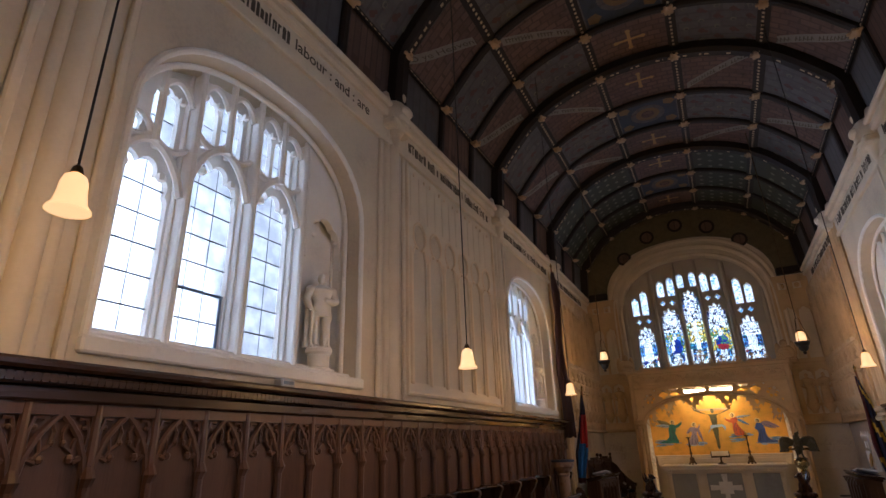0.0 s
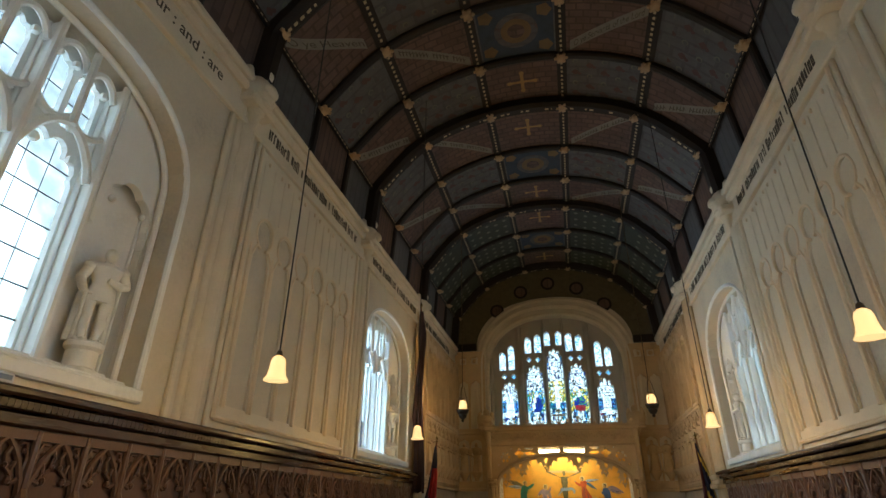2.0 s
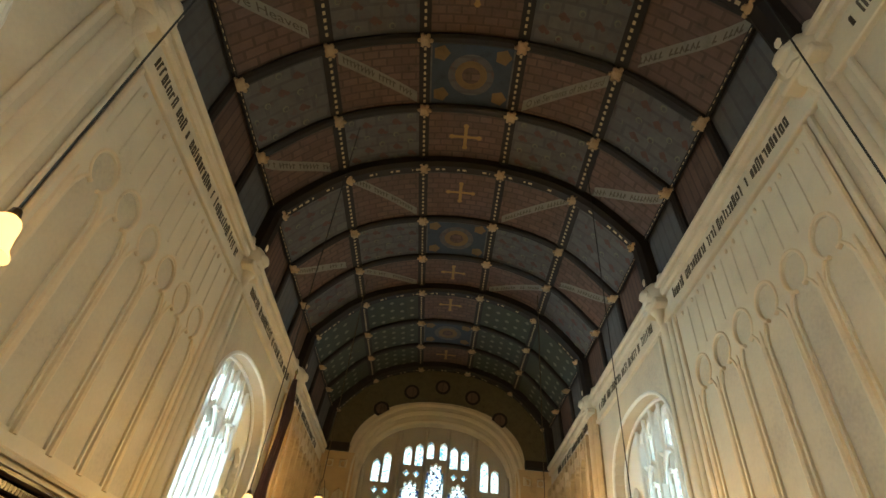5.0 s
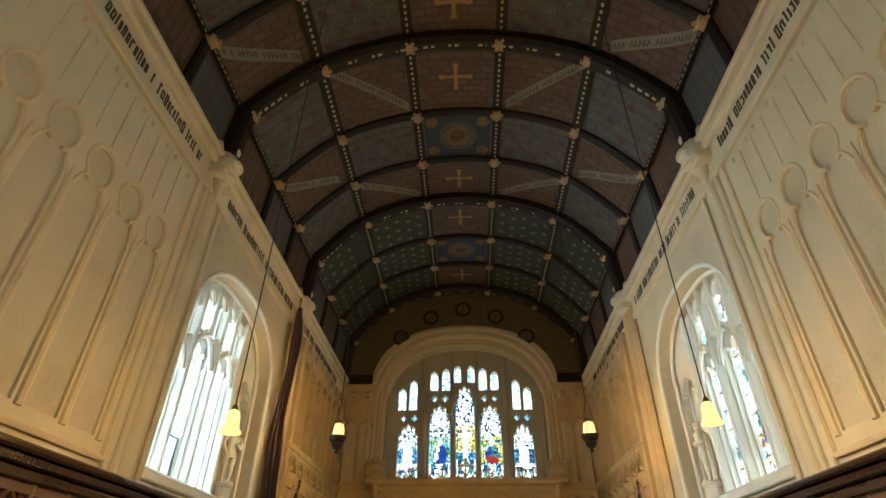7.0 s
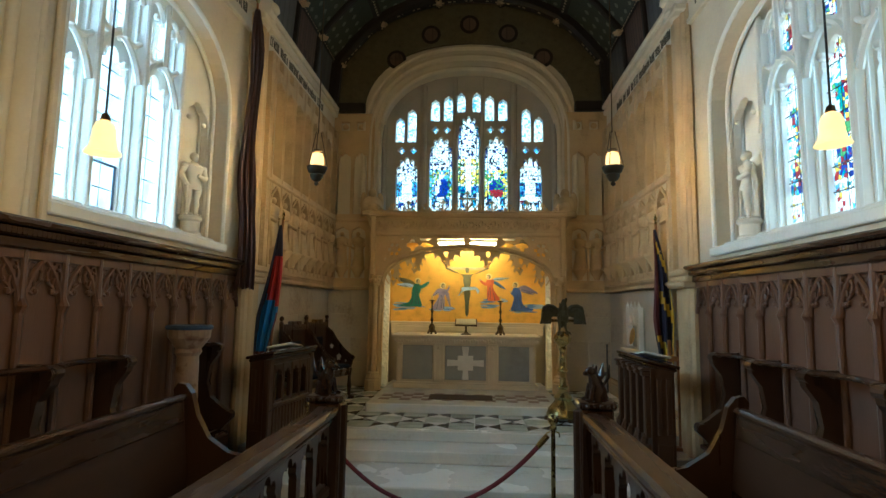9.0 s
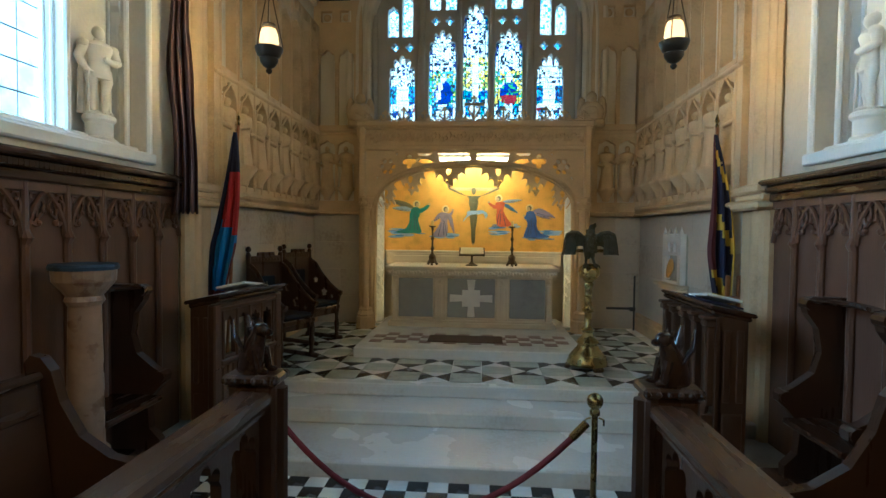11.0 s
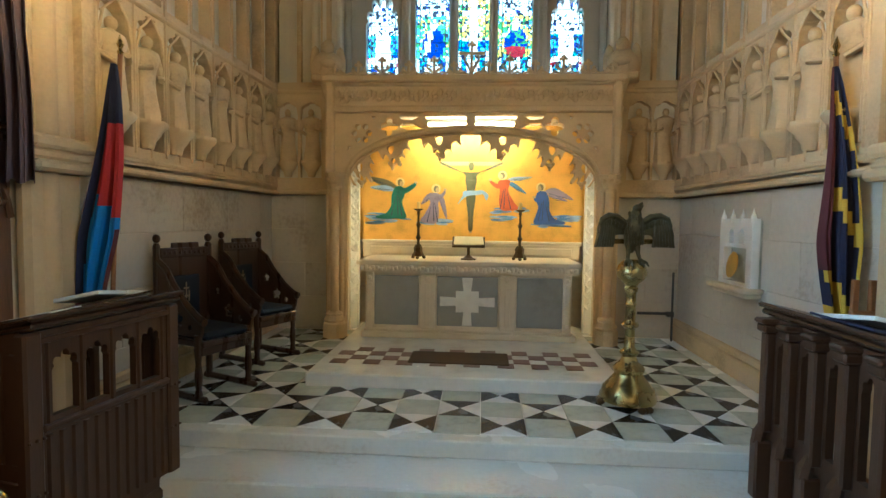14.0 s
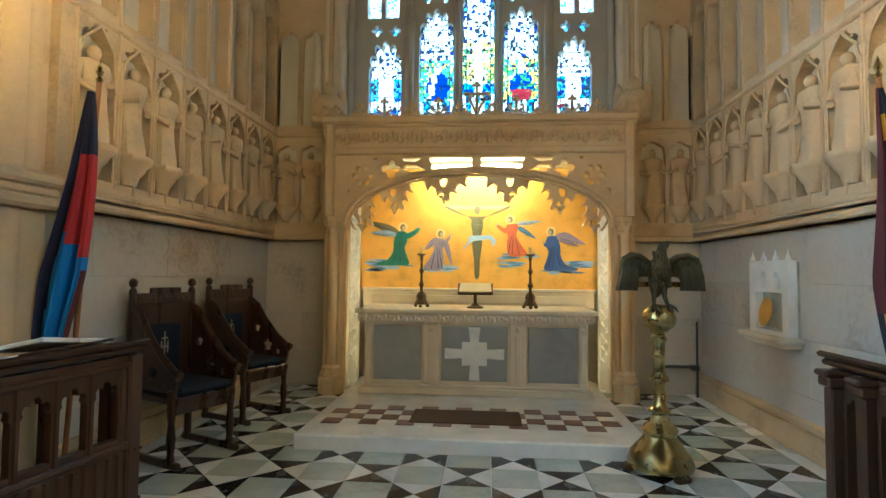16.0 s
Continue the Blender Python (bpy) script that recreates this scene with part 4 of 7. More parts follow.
for s, nm, place in ((-1, "north", on_left), (1, "south", on_right)):
    n, u0, u1 = 8, -3.30, -0.12
    w = (u1 - u0) / n
    holes = [foil(u0 + k * w + 0.03, u0 + (k + 1) * w - 0.03, 2.24, 3.10, 3.27, 3, 0.15, 16) for k in range(n)]
    for k in range(n):
        a = u0 + k * w
        holes.append(foil(a + 0.04, a + w - 0.04, 3.42, 4.55, 4.72, 3, 0.2, 16))
        holes.append([(a + w * 0.3, 4.86), (a + w * 0.7, 4.86), (a + w * 0.7, 5.0), (a + w * 0.3, 5.0)])
    bm = bmesh.new()
    plate(bm, [(SANC[0], 2.02), (0.0, 2.02), (0.0, 5.02), (SANC[0], 5.02)], holes, -0.12, 0.002, place)
    arcade = structure("sanctuary_arcade_" + nm, bm, CANST, "carved stone arcade of niches and blind panels", "panelling")
    for k in range(n):
        a, c = u0 + k * w, u0 + (k + 0.5) * w
        bm = bmesh.new()
        for e in (-1, 1):
            tube(bm, [place(c + e * (w / 2 - 0.035), 3.02, -0.125), place(c + e * w * 0.34, 3.15, -0.13), place(c + e * w * 0.16, 3.215, -0.135), place(c, 3.28, -0.13)], 0.010, 6)
            for q, v in ((0.40, 3.13), (0.26, 3.21), (0.12, 3.27)):
                blob(bm, place(c + e * w * q, v, -0.132), 0.012, seg=5)
            tube(bm, [place(c + e * (w / 2 - 0.03), 2.24, -0.125), place(c + e * (w / 2 - 0.03), 3.05, -0.125)], 0.009, 6)
        tube(bm, [place(c, 2.18, -0.122), place(c, 2.30, -0.122)], 0.012, 6)
        tube(bm, [place(a, 2.20, -0.125), place(a, 4.98, -0.125)], 0.011, 6)
        part("niche_moulding", bm, CANST, arcade, "", True)
    bm = bmesh.new()
    for v0, v1, d in ((2.02, 2.07, -0.15), (2.07, 2.12, -0.12), (2.12, 2.17, -0.13), (3.31, 3.36, -0.145), (0.45, 0.52, -0.06), (0.258, 0.45, -0.09)):
        p, q = place(SANC[0], v0, d), place(0.0, v1, 0.002)
        box(bm, min(p[0], q[0]), max(p[0], q[0]), p[1], q[1], p[2], q[2], 0.015)
    structure("trim_string_course_" + nm, bm, CANST, "moulded stone string course and skirting", "string course")
    for k in range(n):
        relief(pose(s * (W - 0.085), u0 + (k + 0.5) * w, 2.47, 0, 0, -90 * s) @ Matrix.Diagonal((1.12, 1.0, 0.90, 1)))
    # pier between nave and sanctuary
    pier = tagged(new("pier_" + nm), "stone pier with shafts between nave and sanctuary", "pier", "", "structure")
    for dy, r, z0, z1 in ((-0.08, 0.10, -0.12, 5.3), (-0.2, 0.06, 2.2, 5.3), (0.06, 0.07, -0.12, 5.2)):
        part("shaft", tube(bmesh.new(), [(s * (W - 0.03), -3.60 + dy, z0), (s * (W - 0.03), -3.60 + dy, z1)], r, 12), CANST, pier, "", True)
    part("lower_block", cubes((min(s * W, s * (W - 0.1)), max(s * W, s * (W - 0.1)), -3.86, -3.42, -0.12, 2.0), bevel=0.03), CANST, pier)
    part("upper_block", cubes((min(s * W, s * (W - 0.06)), max(s * W, s * (W - 0.06)), -3.9, -3.40, 2.0, 5.3), bevel=0.03), CANST, pier)
    for z0, z1, d in ((1.98, 2.05, 0.2), (2.05, 2.12, 0.16), (2.12, 2.2, 0.18)):
        part("band_mould", cubes((min(s * W, s * (W - d)), max(s * W, s * (W - d)), -3.88, -3.40, z0, z1), bevel=0.02), CANST, pier)
    # east wall flanks
    c0 = 1.90 if s > 0 else -2.53
    holes = [foil(c0 + 0.02 + k * 0.31, c0 + 0.30 + k * 0.31, 2.24, 3.05, 3.2, 3, 0.15, 16) for k in (0, 1)]
    holes += [foil(c0 + 0.03 + k * 0.31, c0 + 0.29 + k * 0.31, 3.45, 4.45, 4.65, 3, 0.2, 16) for k in (0, 1)]
    holes += [[(c0 + 0.06 + k * 0.31, 5.08), (c0 + 0.24 + k * 0.31, 5.08), (c0 + 0.24 + k * 0.31, 5.26), (c0 + 0.06 + k * 0.31, 5.26)] for k in (0, 1)]
    bm = bmesh.new()
    plate(bm, [(c0 - 0.09, 2.02), (c0 + 0.72, 2.02), (c0 + 0.72, 5.42), (c0 - 0.09, 5.42)], holes, -0.08, 0.002, on_east)
    box(bm, c0 - 0.09, c0 + 0.72, -0.13, 0.0, 2.02, 2.09, 0.015)
    box(bm, c0 - 0.09, c0 + 0.72, -0.11, 0.0, 3.30, 3.36, 0.015)
    for k in (0, 1):
        blob(bm, (c0 + 0.15 + k * 0.31, -0.03, 5.17), 0.06, 1, 0.5, 1, 8)
    structure("east_flank_" + nm, bm, CANST, "carved stone niches flanking the altar canopy", "panelling")
    for k in (0, 1):
        relief(pose(c0 + 0.16 + k * 0.31, -0.05, 2.46) @ Matrix.Diagonal((0.95, 0.85, 0.88, 1)))

# ---- altar canopy ----
canopy = thing("altar_canopy", "carved stone canopy with cusped arch over the altar", "canopy", pose(0, 0, 0.27))
CX, CS, CA = 1.51, 2.15 - 0.27, 2.80 - 0.27


def fringe():
    pts = [(-CX, 0.001), (CX, 0.001)]
    half = ((0.0, 0.25), (0.03, 0.25), (0.05, 0.225), (0.045, 0.20), (0.06, 0.175), (0.10, 0.165), (0.14, 0.175), (0.175, 0.195), (0.19, 0.175), (0.18, 0.145), (0.20, 0.115), (0.25, 0.10), (0.30, 0.11), (0.345, 0.135), (0.36, 0.115), (0.345, 0.085), (0.36, 0.05), (0.41, 0.025), (0.46, 0.015), (0.5, 0.0))
    whole = list(half) + [(1 - a, b) for a, b in half[-2::-1]]
    for k in range(7):
        for ph, off in whole[:-1] if k < 6 else whole:
            q = (k + ph) / 7
            if (k == 0 and ph < 0.3) or (k == 6 and ph > 0.7):
                off = 0.03
            if off != 0.03:
                off *= 1.32
            u, v = acurve(q)
            nx, nz = -u * 0.45, -1.0
            ll = math.hypot(nx, nz)
            if off == 0.03:
                nx, nz, ll = -math.copysign(1, u), -0.2, 1.0
            pts.append((u + nx / ll * off, v + nz / ll * off))
    return pts


def acurve(q, off=0.0):
    a = math.pi * q
    cx, sx = math.cos(a), math.sin(a)
    return (CX * math.copysign(abs(cx) ** (2 / 2.2), cx), CS + (CA - CS) * abs(sx) ** (2 / 2.2) + off)


holes = [fringe()]
for k in range(1, 7):
    u, v = acurve(k / 7)
    holes.append([(a, b) for a, b in [(u * 0.98 + 0.042 * math.sin(q) * (1 - 0.35 * math.cos(q)), v - 0.115 - 0.06 * math.cos(q)) for q in (2 * math.pi * i / 12 for i in range(12))]])
TOPC = 2.985 - 0.27
holes += [[(s * a, b) for a, b in ((0.05, CA + 0.055), (0.50, CA + 0.03), (0.55, TOPC - 0.03), (0.05, TOPC - 0.03))] for s in (-1, 1)]
for s in (-1, 1):
    holes.append([(s * a, b) for a, b in ((0.61, TOPC - 0.025), (0.865, TOPC - 0.025), (0.84, TOPC - 0.07), (0.70, TOPC - 0.08))])
    holes.append([(s * a, b) for a, b in ((0.58, CA + 0.01), (0.76, CA - 0.012), (0.855, CA + 0.03), (0.82, CA + 0.075), (0.70, CA + 0.075))])
    holes.append(rosette(s * 0.985, TOPC - 0.155, 0.112, 4, 0.45, 32, 0.0))
    for k in range(6):
        a = k * math.pi / 3
        holes.append(rosette(s * 1.315 + 0.09 * math.cos(a), TOPC - 0.235 + 0.09 * math.sin(a), 0.037, 1, 0, 10))
    holes.append([(s * a, b) for a, b in ((1.14, TOPC - 0.03), (1.20, TOPC - 0.03), (1.17, TOPC - 0.07))])
    holes.append([(s * a, b) for a, b in ((1.44, CA - 0.2), (1.49, CA - 0.2), (1.49, CA - 0.27))])
bm = bmesh.new()
plate(bm, [(-1.75, 0.0), (1.75, 0.0), (1.75, 2.84), (-1.75, 2.84)], holes, -0.44, -0.34, on_east)
part("pierced_front", bm, CANST, canopy, "pierced stone tracery front")
bm = tube(bmesh.new(), [(*[acurve(q / 40)[0]], -0.45, acurve(q / 40)[1]) for q in range(41)], 0.035, 8)
tube(bm, [(acurve(q / 40)[0] * 0.985, -0.45, acurve(q / 40)[1] - 0.055) for q in range(41)], 0.016, 6)
part("arch_moulding", bm, CANST, canopy, "", True)
bm = bmesh.new()
for k in range(1, 7):
    u, v = acurve(k / 7)
    for dx, dz, r in ((0, -0.30, 0.035), (-0.035, -0.275, 0.024), (0.035, -0.275, 0.024), (0, -0.34, 0.020)):
        blob(bm, (u * 0.96 + dx, -0.40, v + dz), r, seg=7)
part("pendant_leaves", bm, CANST, canopy, "", True)
for s in (-1, 1):
    bm = bmesh.new()
    box(bm, min(s * 1.60, s * 1.75), max(s * 1.60, s * 1.75), -0.34, 0.0, 0, 2.84, 0.01)
    part("side_wall", bm, CANST, canopy)
    bm = bmesh.new()
    for dx, dy, r in ((0.0, -0.03, 0.052), (-0.075, 0.03, 0.03), (0.075, 0.03, 0.03)):
        tube(bm, [(s * 1.63 + dx, -0.46 + dy, 0.3), (s * 1.63 + dx, -0.46 + dy, 1.86)], r, 10)
    part("column", bm, CANST, canopy, "clustered stone shaft", True)
    bm = bmesh.new()
    lathe(bm, [(0.145, 0), (0.145, 0.17), (0.12, 0.19), (0.135, 0.215), (0.12, 0.24), (0.10, 0.27), (0.11, 0.29), (0.08, 0.32)], 8, pose(s * 1.63, -0.47, 0, 0, 0, 22.5))
    part("column_base", bm, CANST, canopy)
    bm = bmesh.new()
    lathe(bm, [(0.07, 1.80), (0.085, 1.83), (0.075, 1.85), (0.12, 1.95), (0.13, 1.99), (0.12, 2.0)], 8, pose(s * 1.63, -0.46, 0, 0, 0, 22.5))
    for k in range(8):
        blob(bm, (s * 1.63 + 0.1 * math.cos(k * 0.785), -0.46 + 0.1 * math.sin(k * 0.785), 1.92), 0.03, seg=6)
    part("capital", bm, CANST, canopy)
    bm = cubes((s * 1.69 - 0.05, s * 1.69 + 0.05, -0.52, -0.42, 2.0, 3.1), bevel=0.02)
    part("buttress", bm, CANST, canopy)
for dims in ((-1.76, 1.76, -0.50, 0.0, 2.72, 2.80), (-1.78, 1.78, -0.55, 0.0, 3.07, 3.15), (-1.77, 1.77, -0.52, 0.0, 3.03, 3.07)):
    part("cornice", cubes(dims, bevel=0.018), CANST, canopy)
bm = cubes((-1.74, 1.74, -0.46, 0.0, 2.79, 3.04))
rnd = random.Random(4)
for k in range(60):
    u = -1.66 + 3.32 * k / 59
    blob(bm, (u, -0.472, 2.915 + 0.035 * math.sin(k * 1.7)), 0.042, 0.85, 0.8, rnd.uniform(0.7, 1.4), 6)
    tube(bm, [(u - 0.04, -0.465, 2.85), (u, -0.475, 2.92 + rnd.uniform(-0.02, 0.05)), (u + 0.03, -0.465, 2.98)], 0.010, 5)
part("carved_frieze", bm, CANST, canopy, "frieze of carved vine leaves")
for u, h in ((-1.62, 0.10), (-1.34, 0.12), (-1.06, 0.17), (-0.74, 0.12), (-0.44, 0.17), (-0.2, 0.11), (0.0, 0.34), (0.2, 0.11), (0.44, 0.17), (0.74, 0.12), (1.06, 0.17), (1.34, 0.12), (1.62, 0.10)):
    bm = bmesh.new()
    tube(bm, [(u, -0.50, 3.14), (u, -0.50, 3.15 + h)], [0.022, 0.016], 6)
    for e in (-1, 1):
        tube(bm, [(u, -0.50, 3.16), (u + e * 0.05, -0.50, 3.15 + h * 0.35), (u + e * 0.085, -0.50, 3.15 + h * 0.5), (u + e * 0.075, -0.50, 3.15 + h * 0.68), (u + e * 0.05, -0.50, 3.15 + h * 0.62)], [0.016, 0.018, 0.016, 0.016, 0.012], 6)
        tube(bm, [(u + e * 0.03, -0.50, 3.155), (u + e * 0.09, -0.50, 3.18), (u + e * 0.14, -0.50, 3.155)], 0.014, 6)
        blob(bm, (u + e * 0.032, -0.50, 3.15 + h), 0.022, 1, 0.8, 1, 6)
    blob(bm, (u, -0.50, 3.17 + h), 0.026, 1, 0.8, 1.2, 6)
    if h > 0.3:
        tube(bm, [(u - 0.12, -0.50, 3.15 + h * 0.72), (u + 0.12, -0.50, 3.15 + h * 0.72)], 0.018, 6)
        for e in (-0.13, 0.13):
            blob(bm, (u + e, -0.50, 3.15 + h * 0.72), 0.026, 1, 0.8, 1, 6)
    part("crest", bm, CANST, canopy, "", True)
bm = cubes((-1.53, 1.53, -0.34, 0.2, 2.69, 2.74))
part("soffit", bm, LIME, canopy)
for s in (-1, 1):
    bm = angel(bmesh.new(), pose(0, 0, 0), 1.15)
    ob = tagged(link("angel_statue", bm, CANST, None, "", True), "half-length stone angel perched on the canopy corner", "statue", "angels on the canopy")
    ob.matrix_basis = pose(s * 1.76, -0.34, 3.56, 0, 0, s * -15) 

# carved jambs inside the arch, turned a little to the front
for s in (-1, 1):
    m = pose(s * 1.525, 0.07, 0.0, 0, 0, s * -32)
    bm = bmesh.new()
    box(bm, -0.06, 0.06, 0.0, 0.04, 0.0, 2.25, 0.01, 0, m)
    for e in (-0.06, 0.06):
        tube(bm, [m @ Vector((e, -0.01, 0.0)), m @ Vector((e, -0.01, 2.2))], 0.018, 6)
    for k in range(26):
        z = 0.35 + 0.07 * k
        e = 0.028 * (1 if k % 2 else -1)
        tube(bm, [m @ Vector((0, -0.01, z - 0.03)), m @ Vector((e, -0.022, z)), m @ Vector((e * 1.7, -0.015, z + 0.03))], [0.012, 0.02, 0.008], 6)
        blob(bm, (e * 0.9, -0.015, z + 0.01), 0.02, 1, 0.6, 1.4, 6, 0, m)
    part("carved_jamb", bm, LIME, canopy, "pale stone jamb carved with leaves", True)

# mosaic behind the altar
GOLD = mat("gold_mosaic", (0.82, 0.48, 0.08), 0.45, vary=0.28, scale=5, fine=70, bump=0.3)
MTEAL = mat("mosaic_teal", (0.03, 0.20, 0.18), 0.5, vary=0.4, fine=70)
MVIO = mat("mosaic_violet", (0.30, 0.26, 0.42), 0.5, vary=0.4, fine=70)
MRED = mat("mosaic_vermilion", (0.60, 0.13, 0.05), 0.5, vary=0.4, fine=70)
MBLUE = mat("mosaic_blue", (0.06, 0.13, 0.45), 0.5, vary=0.4, fine=70)
MPALE = mat("mosaic_pale_blue", (0.36, 0.54, 0.82), 0.5, vary=0.3, fine=70)
MFLESH = mat("mosaic_buff", (0.55, 0.42, 0.24), 0.5, vary=0.25, fine=70)
MSKY = mat("mosaic_sky_blue", (0.12, 0.28, 0.62), 0.5, vary=0.4, fine=70)
MOLIVE = mat("mosaic_olive_flesh", (0.15, 0.15, 0.085), 0.5, vary=0.4, scale=9, fine=70)
MBROWN = mat("mosaic_grey_brown", (0.20, 0.19, 0.12), 0.5, vary=0.3, fine=70)
mos = thing("mosaic_panel", "gold mosaic with winged figures round a cross above the altar", "mosaic", pose(0, 0.2, 1.45))
bm = cubes((-1.555, 1.555, 0.0, 0.06, 0.0, 1.5))
part("gold_ground", bm, GOLD, mos, "gold glass tesserae")


def inlay(name, shapes, material, depth=0.006, parent=None):
    """Each outline becomes a piece of its own, let into the panel."""
    ob = None
    for sh in shapes:
        bm = bmesh.new()
        plate(bm, sh, [], -depth, 0.001, lambda u, v, d: (u, d, v))
        ob = part(name, bm, material, parent or mos)
    return ob


def ell(u, v, a, b, n=18, t=0.0):
    return [(u + a * math.cos(q) * math.cos(t) - b * math.sin(q) * math.sin(t), v + a * math.cos(q) * math.sin(t) + b * math.sin(q) * math.cos(t)) for q in (2 * math.pi * i / n for i in range(n))]


def smooth(pts, n=5):
    """Closed rounded outline through the given points."""
    out, m = [], len(pts)
    for k in range(m):
        p0, p1, p2, p3 = (pts[(k + d) % m] for d in (-1, 0, 1, 2))
        for i in range(n):
            t = i / n
            out.append(tuple(0.5 * (2 * b + (c - a) * t + (2 * a - 5 * b + 4 * c - d) * t * t + (3 * b - a - 3 * c + d) * t ** 3) for a, b, c, d in zip(p0, p1, p2, p3)))
    return out


BEADG = mat("mosaic_light_gold", (0.85, 0.68, 0.30), 0.4, vary=0.2, fine=70)
MSHADE = mat("mosaic_shadow", (0.05, 0.07, 0.13), 0.5, vary=0.4, fine=70)


def winged(u, v, flip, robe, wing, wing2, body, wings, arm, folds):
    """u, v is the head; outlines are offsets from it, facing +u when flip is 1."""
    def at(sh):
        return [(u + flip * a, v + b) for a, b in sh]
    inlay("halo", [ell(u - flip * 0.01, v + 0.01, 0.062, 0.062)], BEADG, 0.004)
    inlay("hair", [ell(u - flip * 0.008, v + 0.006, 0.035, 0.043)], MBROWN, 0.0075)
    inlay("head", [ell(u + flip * 0.008, v - 0.008, 0.024, 0.034)], MFLESH, 0.009)
    gown = inlay("robe", [smooth(at(body))], robe)
    inlay("arm", [smooth(at(arm))], robe, 0.009)
    inlay("hand", [ell(u + flip * arm[2][0], v + arm[2][1], 0.022, 0.016)], MFLESH, 0.010)
    for sh, m, d in zip(wings, (wing, wing2), (0.004, 0.0045)):
        wg = inlay("wing", [smooth(at(sh), 4)], m, d)
        (ax, az), (bx, bz) = sh[0], sh[2]
        inlay("wing_feather", [at([(ax + (bx - ax) * q, az + (bz - az) * q - 0.004 - 0.012 * k), (bx, bz), (ax + (bx - ax) * q, az + (bz - az) * q - 0.010 - 0.012 * k)]) for k, q in enumerate((0.15, 0.3, 0.45))], MSHADE, 0.0055, wg)
    inlay("robe_fold", [at([(a, b), (c, d), (c + 0.012, d), (a + 0.006, b)]) for a, b, c, d in folds], MSHADE, 0.0075, gown)


KNEEL = [(-0.07, -0.05), (0.03, -0.055), (0.05, -0.16), (0.02, -0.25), (0.05, -0.36), (0.07, -0.46), (-0.10, -0.475), (-0.30, -0.47), (-0.33, -0.44), (-0.20, -0.40), (-0.13, -0.30), (-0.12, -0.16)]
STAND = [(-0.10, -0.05), (0.03, -0.06), (0.04, -0.14), (0.02, -0.19), (0.03, -0.32), (0.0, -0.44), (-0.12, -0.45), (-0.22, -0.42), (-0.16, -0.33), (-0.09, -0.20), (-0.10, -0.12)]
FOLDS = ((-0.05, -0.16, -0.04, -0.42), (-0.03, -0.18, 0.01, -0.43), (-0.08, -0.22, -0.13, -0.43))
REACH = [(-0.05, -0.08), (0.07, -0.06), (0.20, 0.01), (0.19, -0.05), (0.08, -0.13), (-0.03, -0.14)]
FOLDED = [(-0.04, -0.09), (0.04, -0.10), (0.075, -0.12), (0.07, -0.17), (0.0, -0.19), (-0.05, -0.15)]
winged(-0.93, 0.75, 1, MTEAL, MBROWN, MPALE, KNEEL, ([(-0.05, -0.06), (-0.18, 0.04), (-0.46, 0.08), (-0.22, -0.05)], [(-0.07, -0.09), (-0.20, -0.03), (-0.42, -0.06), (-0.20, -0.11)]), REACH, FOLDS)
winged(-0.45, 0.67, 1, MVIO, MVIO, MVIO, STAND, ([(-0.04, -0.05), (-0.13, -0.07), (-0.21, -0.20), (-0.10, -0.14)], [(0.02, -0.08), (0.10, -0.13), (0.14, -0.40), (0.06, -0.22)]), [(-0.03, -0.09), (0.06, -0.06), (0.11, 0.0), (0.11, -0.06), (0.05, -0.13), (-0.02, -0.14)], FOLDS)
winged(0.40, 0.85, -1, MRED, MPALE, MSKY, STAND, ([(-0.07, -0.05), (-0.17, -0.01), (-0.40, -0.01), (-0.20, -0.06)], [(-0.07, -0.08), (-0.17, -0.09), (-0.33, -0.23), (-0.15, -0.15)]), [(-0.04, -0.08), (0.06, -0.10), (0.15, -0.05), (0.15, -0.09), (0.06, -0.16), (-0.03, -0.14)], FOLDS)
winged(0.90, 0.70, -1, MBLUE, MVIO, MVIO, KNEEL, ([(-0.06, -0.05), (-0.20, 0.0), (-0.43, -0.15), (-0.20, -0.10)], [(-0.08, -0.09), (-0.20, -0.09), (-0.36, -0.17), (-0.20, -0.14)]), FOLDED, FOLDS)
rnd = random.Random(31)
for k, (cu, cv, hw) in enumerate(((-1.08, 0.25, 0.30), (-0.5, 0.23, 0.26), (0.52, 0.40, 0.26), (0.38, 0.30, 0.22), (1.06, 0.22, 0.32), (-1.22, 0.31, 0.14), (1.25, 0.31, 0.12))):
    puffs = [(cu + rnd.uniform(-hw, hw) * 0.8, cv + rnd.uniform(-0.035, 0.035), rnd.uniform(0.07, 0.14), rnd.uniform(0.012, 0.022)) for _ in range(9)]
    inlay("cloud", [ell(a, b, c, d, 12, rnd.uniform(-0.1, 0.1)) for a, b, c, d in puffs[:5]], MPALE, 0.0035)
    inlay("cloud", [ell(a, b, c * 0.8, d * 0.6, 12) for a, b, c, d in puffs[5:]], MSKY, 0.0042)
inlay("cross_inlay", [[(-0.40, 0.985), (0.40, 0.985), (0.40, 1.035), (-0.40, 1.035)], [(-0.018, 0.1), (0.018, 0.1), (0.018, 0.7), (-0.018, 0.7)]], MFLESH, 0.004)
inlay("figure_inlay", [smooth([(-0.055, 0.66), (-0.075, 0.78), (-0.085, 0.87), (-0.24, 0.96), (-0.40, 1.03), (-0.40, 1.005), (-0.22, 0.925), (-0.09, 0.90), (0.09, 0.90), (0.22, 0.925), (0.40, 1.005), (0.40, 1.03), (0.24, 0.96), (0.085, 0.87), (0.075, 0.78), (0.055, 0.66), (0.062, 0.55), (0.036, 0.34), (0.026, 0.14), (-0.026, 0.14), (-0.036, 0.34), (-0.062, 0.55)][::-1], 4)], MOLIVE, 0.008)
